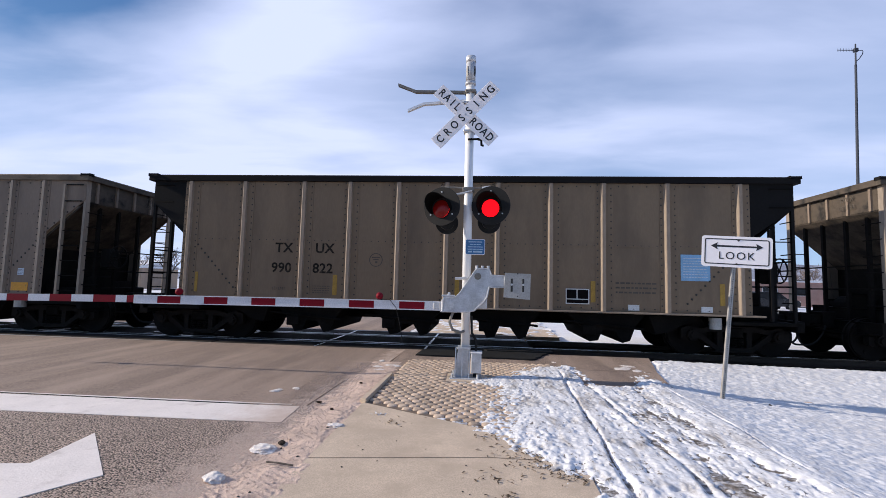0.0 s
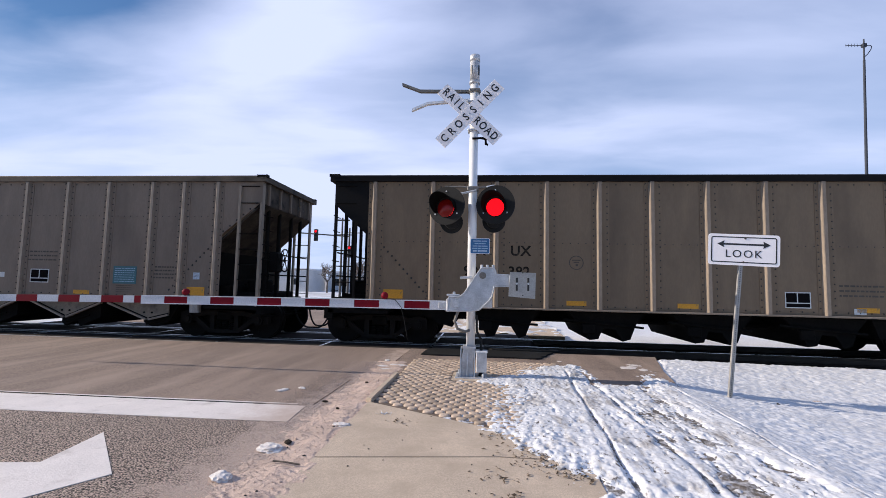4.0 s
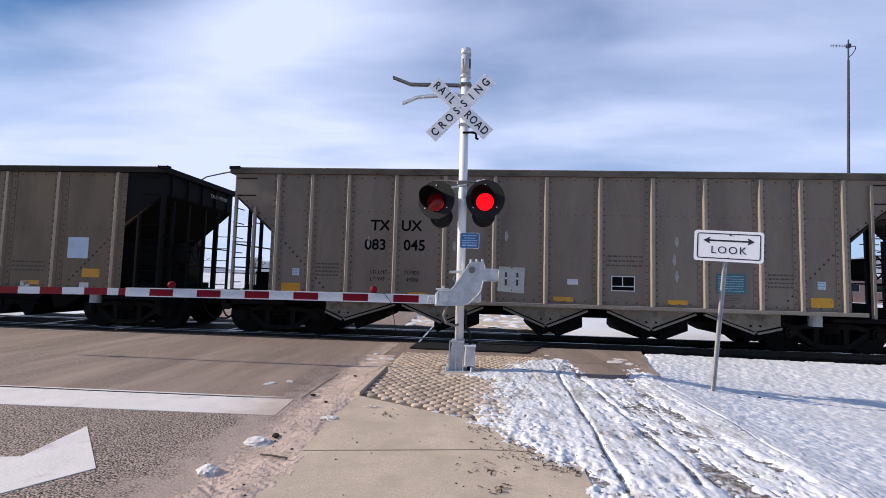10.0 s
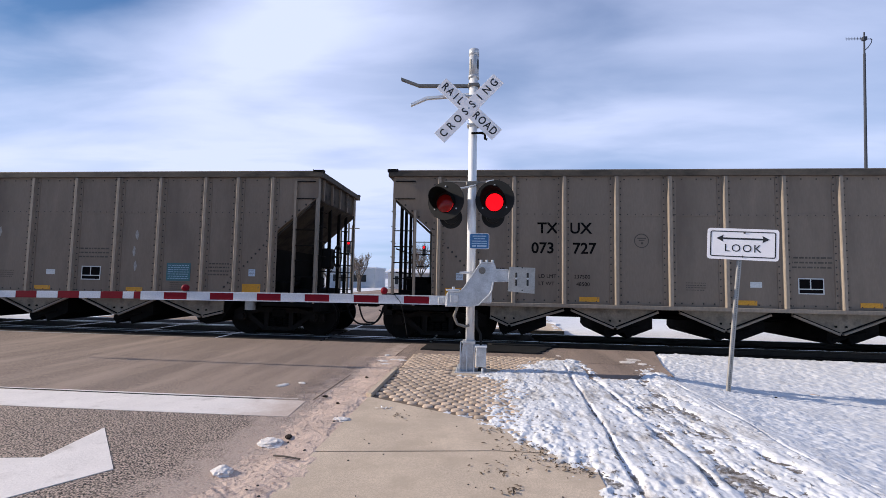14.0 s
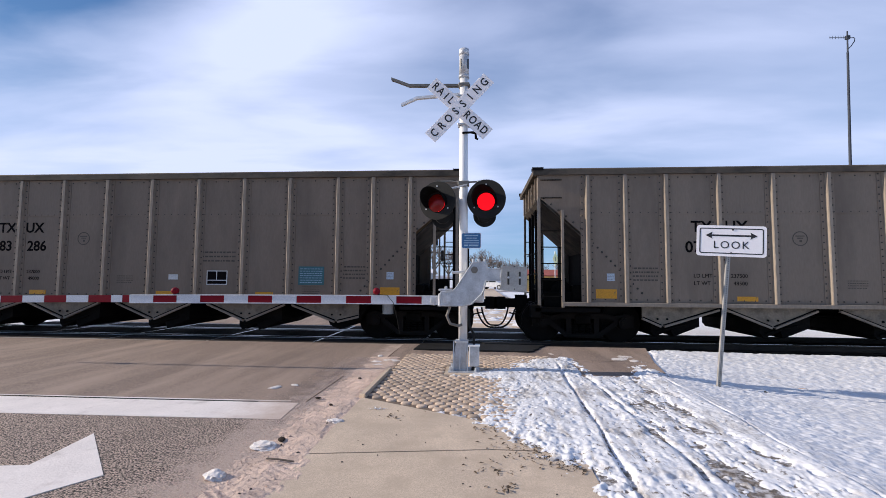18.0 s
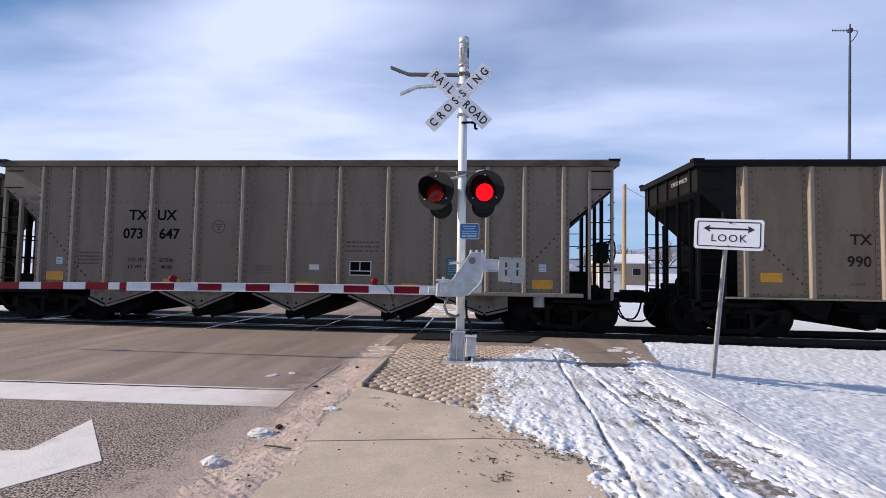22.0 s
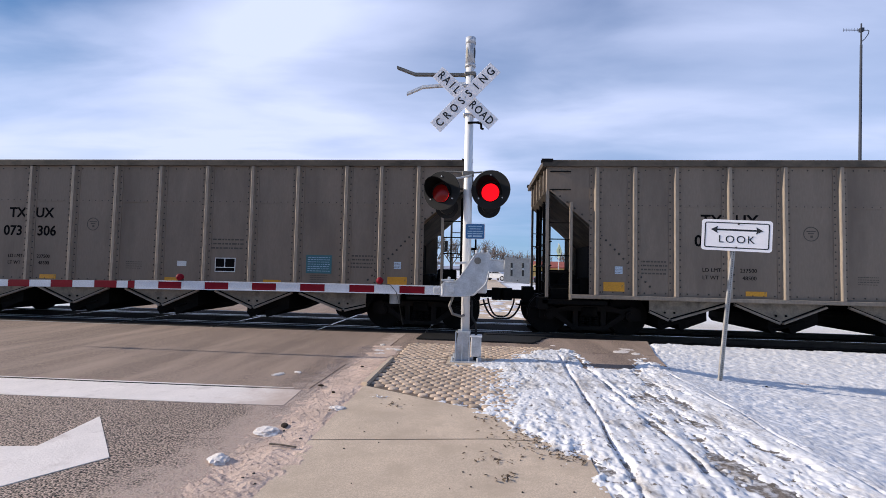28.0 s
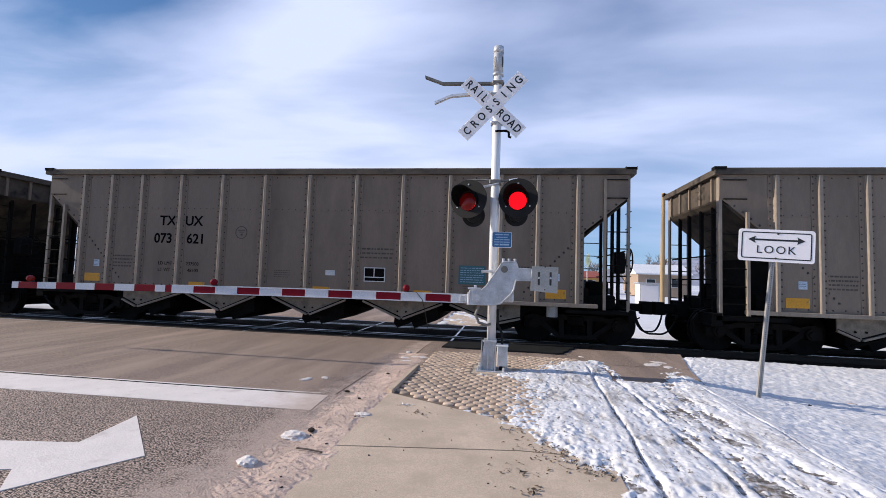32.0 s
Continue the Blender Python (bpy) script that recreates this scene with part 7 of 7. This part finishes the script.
for k, (x, y, h) in enumerate(((-8.4, 58, 7.0), (-10.5, 72, 9.5), (-7.4, 74, 9.5), (-5.2, 80, 9.0), (-15.9, 55, 5.2), (-30.5, 60, 5.0), (-38, 58, 6.4), (-44, 60, 7.2), (-51, 62, 6.5), (-24, 66, 5.4), (-12, 74, 6.0),
                               (3.0, 78, 7.5), (6.5, 92, 7.0), (10.5, 98, 7.0), (-2.5, 84, 7.5), (20, 80, 6.5), (45, 66, 7.0), (52, 70, 6.6), (38, 74, 6.8), (0.2, 72, 8.0), (1.8, 88, 9.0), (5.0, 92, 7.2), (8.5, 96, 6.6), (13, 94, 6.6), (16.5, 90, 7.0), (24, 76, 8.0), (29, 70, 7.6), (-13.4, 47, 5.2))):
    bare_tree(x, y, 0.0, h, 100 + k)
pole("tall dark street light pole", -11.65, 35, 6.6, 0.10, ((6.4, 0.6),), False)
pole("wooden utility pole with a crossarm", -18.4, 60, 8.6, 0.14, ((8.2, 1.0),))
pole("wooden utility pole with a crossarm", -36.0, 48, 8.4, 0.14, ((8.0, 1.1), (7.3, 0.9)))
pole("wooden utility pole with a crossarm", 43.0, 52, 6.8, 0.13, ((6.4, 1.0),))
FRESH_WOOD = material("pole_pine", (0.36, 0.255, 0.14), 0.9, vary=0.18, scale=2, grain=24, bump=0.3, stretch=(1, 1, 0.15))
near_pole = thing("utility_pole", "yellowish pine utility pole just beyond the track", "pole", "poles beyond the track", at=pose(8.4, 26.0, 0.0, 0, 0.4, 0))
part("shaft", rod(bmesh.new(), (0, 0, -0.4), (0, 0, 6.45), 0.13, 12, 0.105), FRESH_WOOD, near_pole)
part("drop_wire", tube(bmesh.new(), [(0.1, 0, 6.25), (1.2, 0.6, 5.85), (3.0, 1.6, 5.6), (6.0, 3.4, 5.6), (10.0, 5.6, 6.0)], 0.012, 5), RUBBER, near_pole)
sig = pole("steel traffic signal mast with an arm", -3.85, 45, 6.5, 0.12, (), False)
part("signal_arm", rod(bmesh.new(), (0, 0, 4.05), (-3.6, 0, 4.40), 0.06, 8), STEEL, sig)
signal_head(sig, -2.4, 4.25), signal_head(sig, -0.35, 5.35, False), signal_head(sig, 0.30, 3.75, False)
sig2 = pole("steel traffic signal mast with an arm", -12.6, 40, 6.4, 0.12, (), False)
part("signal_arm", rod(bmesh.new(), (0, 0, 5.6), (-8.0, 0, 6.1), 0.06, 8), STEEL, sig2)
signal_head(sig2, -5.7, 5.9), signal_head(sig2, -3.2, 5.7), signal_head(sig2, 0.05, 4.2)

lampost = pole("tall street light with a rising arm", -19.9, 30, 8.0, 0.11, (), False)
part("light_arm", tube(bmesh.new(), [(0, 0, 7.7), (0.7, 0, 8.15), (1.9, 0, 8.42), (3.0, 0, 8.62)], 0.05, 8), STEEL, lampost)
part("luminaire", box(bmesh.new(), 3.0, 3.9, -0.15, 0.15, 8.58, 8.72, 0.05), GALV, lampost, "flat street light head")
part("photocell", rod(bmesh.new(), (3.5, 0, 8.72), (3.5, 0, 8.86), 0.05, 8), STEEL, lampost)

# tall antenna mast to the right
ant = thing("antenna_mast", "tall thin steel mast with a yagi antenna", "antenna", at=pose(47.4, 60, 0))
ANTENNA = material("antenna_steel", (0.040, 0.046, 0.060), 0.7, 0.0, vary=0.15, scale=2, grain=20, bump=0.0, shine=0.3)
part("lower_shaft", rod(bmesh.new(), (-0.40, 0, -0.3), (-0.02, 0, 14), 0.24, 10, 0.19), ANTENNA, ant)
part("upper_shaft", rod(bmesh.new(), (-0.02, 0, 14), (0.48, 0, 31.2), 0.17, 10, 0.13), ANTENNA, ant)
part("tip", rod(bmesh.new(), (0.48, 0, 31.1), (0.56, 0, 34.0), 0.10, 8, 0.08), ANTENNA, ant)
part("clamp", box(bmesh.new(), 0.30, 0.80, -0.2, 0.2, 32.9, 33.4, 0.05), ANTENNA, ant)
yagi = part("yagi", rod(bmesh.new(), (-1.65, 0, 33.2), (1.3, 0, 33.1), 0.05, 6), ANTENNA, ant, "small yagi antenna")
for k in range(6):
    part("element", rod(bmesh.new(), (-1.6 + k * 0.34, 0, 32.98), (-1.6 + k * 0.34, 0, 33.42), 0.022, 5), ANTENNA, yagi)
part("stay_arm", tube(bmesh.new(), [(1.25, 0, 33.15), (1.45, 0, 33.0), (1.35, 0, 32.6), (0.95, 0, 32.0), (0.52, 0, 31.6)], 0.05, 6), ANTENNA, ant)

# scrub hills on the horizon
bm = bmesh.new()
cols = []
for k in range(121):
    a = radians(-85 + 170 * k / 120)
    h = 8 + 14 * max(0.0, noise.fractal(Vector((k * 0.06, 2.3, 0)), 1.0, 2.0, 4) + 0.35) + 75 * math.exp(-((k - 79) / 11.0) ** 2) + 150 * math.exp(-((k - 97) / 8.0) ** 2)
    cols.append([bm.verts.new((math.sin(a) * d, math.cos(a) * d, z)) for d, z in ((1350, -1), (1500, h * 0.55), (1650, h), (2000, -1))])
for p, q in zip(cols, cols[1:]):
    for i in range(3):
        bm.faces.new((p[i], q[i], q[i + 1], p[i + 1]))
hills = part("hills", bm, HILL, None, "", True)
tagged(hills, "low snowy scrub hills on the horizon", "hills", kind="structure")

# ---- small things on the ground ----
def clod(name, label, category, x, y, z, size, mat, seed, flat=0.45):
    r, bm = random.Random(seed), bmesh.new()
    bmesh.ops.create_icosphere(bm, subdivisions=3, radius=1.0)
    for v in bm.verts:
        n = v.co.normalized()
        v.co = n * (1 + 0.35 * noise.fractal(n * 2.2 + Vector((seed, 0, 0)), 0.9, 2.0, 4))
        v.co = Vector((v.co.x * size[0], v.co.y * size[1], v.co.z * size[2]))
    ob = part(name, bm, mat, None, "", False)
    ob.matrix_basis = pose(x, y, z, 0, 0, r.uniform(0, 360))
    return tagged(ob, label, category)


clod("snow_clod", "dirty snow lump on the gutter sand", "snow", -1.86, 3.14, 0.01, (0.065, 0.085, 0.04), OLD_SNOW, 1)
clod("snow_clod", "flattened snow lump on the gutter sand", "snow", -1.79, 3.72, 0.012, (0.115, 0.085, 0.03), OLD_SNOW, 2)
clod("snow_clod", "small snow lump at the sidewalk edge", "snow", -1.40, 4.42, 0.01, (0.05, 0.09, 0.022), OLD_SNOW, 3)
for k, (x, y, s) in enumerate(((-1.62, 7.35, 0.12), (-1.72, 7.62, 0.10), (-1.5, 7.75, 0.16), (-1.78, 8.2, 0.08), (2.55, 8.35, 0.2), (2.72, 8.62, 0.14), (1.4, 8.75, 0.06), (0.9, 8.9, 0.05), (2.75, 8.2, 0.12), (-2.61, 5.70, 0.09), (-2.41, 5.85, 0.06))):
    clod("snow_patch", "thin crusty snow patch on asphalt", "snow", x, y, 0.004, (s, s * 0.6, 0.012), OLD_SNOW, 10 + k)
for k, (x, y, w) in enumerate(((-1.70, 3.87, 0.055), (-1.86, 5.21, 0.035), (-1.65, 6.28, 0.03), (-1.62, 4.95, 0.025))):
    clod("dirt_clod", "dark clod lying on the gutter sand", "clod", x, y, 0.018, (w, w * 0.5, 0.011), TIE, 60 + k)
stick = part("stick", tube(bmesh.new(), [(-1.62, 3.43, 0.028), (-1.52, 3.41, 0.034), (-1.39, 3.39, 0.03)], 0.007, 6), BARK)
tagged(stick, "short dead stick half buried in gutter sand", "stick")
clod("dirt_clod", "dark clod lying on the snow", "clod", 4.05, 6.80, -0.175, (0.10, 0.05, 0.03), TIE, 30)
clod("dirt_clod", "brown clod lying on the snow", "clod", 4.95, 7.4, -0.245, (0.12, 0.06, 0.03), SAND, 31)
rng = random.Random(9)
for k in range(14):
    x, y = rng.uniform(-1.7, -1.38), rng.uniform(2.8, 6.8)
    clod("pebble", "small dark stone in the gutter sand", "stone", x, y, 0.014, (rng.uniform(0.006, 0.014),) * 2 + (0.008,), RIVET if k % 2 else SAND, 40 + k)
for k in range(22):
    x, y = rng.uniform(-1.2, 0.7), rng.uniform(2.9, 4.5)
    clod("pebble", "tiny dark pebble on the sidewalk", "stone", x, y, 0.014, (rng.uniform(0.003, 0.008),) * 2 + (0.005,), RIVET, 80 + k)


def litter(name, label, cx, cy, n, spread, seed, mat):
    r, bm = random.Random(seed), bmesh.new()
    for k in range(n):
        x, y, a, s = cx + r.gauss(0, spread[0]), cy + r.gauss(0, spread[1]), r.uniform(0, 6.3), r.uniform(0.008, 0.026)
        m = Matrix.Translation((x, y, 0.016 + r.uniform(0, 0.006))) @ Euler((r.uniform(-0.5, 0.5), r.uniform(-0.5, 0.5), a)).to_matrix().to_4x4()
        bm.faces.new([bm.verts.new(m @ Vector(p)) for p in ((-s, 0, 0), (0, -s * 0.35, 0.004), (s, 0, 0), (0, s * 0.35, 0.006))])
    return tagged(part(name, bm, mat), label, "leaf litter", kind="stuff")


LEAF = material("dead_leaf", (0.12, 0.085, 0.055), 0.9, vary=0.4, scale=20, grain=60, bump=0.0)
litter("leaf_litter", "dead grass and leaf bits at the snow's edge", 0.55, 3.72, 90, (0.20, 0.12), 3, LEAF)
litter("leaf_litter", "dead grass and leaf bits on the sidewalk", 0.10, 3.42, 26, (0.10, 0.05), 4, LEAF)
litter("leaf_litter", "dead grass and leaf bits on the sidewalk", 0.20, 3.12, 18, (0.06, 0.05), 5, LEAF)
litter("leaf_litter", "dark soil crumbs and grass along the melting edge", 0.40, 3.97, 60, (0.15, 0.08), 8, LEAF)
litter("leaf_litter", "dark soil crumbs and grass along the melting edge", 0.70, 3.54, 70, (0.10, 0.09), 9, LEAF)
litter("leaf_litter", "dark soil crumbs and grass along the melting edge", 0.10, 4.34, 30, (0.12, 0.08), 10, LEAF)
litter("leaf_litter", "dead grass bits beside the kerb", -0.85, 4.62, 20, (0.10, 0.06), 6, LEAF)
litter("leaf_litter", "pale chips beside the kerb", -1.08, 4.84, 25, (0.06, 0.03), 7, SNOW)


# ---- what moves ----
def motions():
    roll_train()
    flash_lamps()


motions()
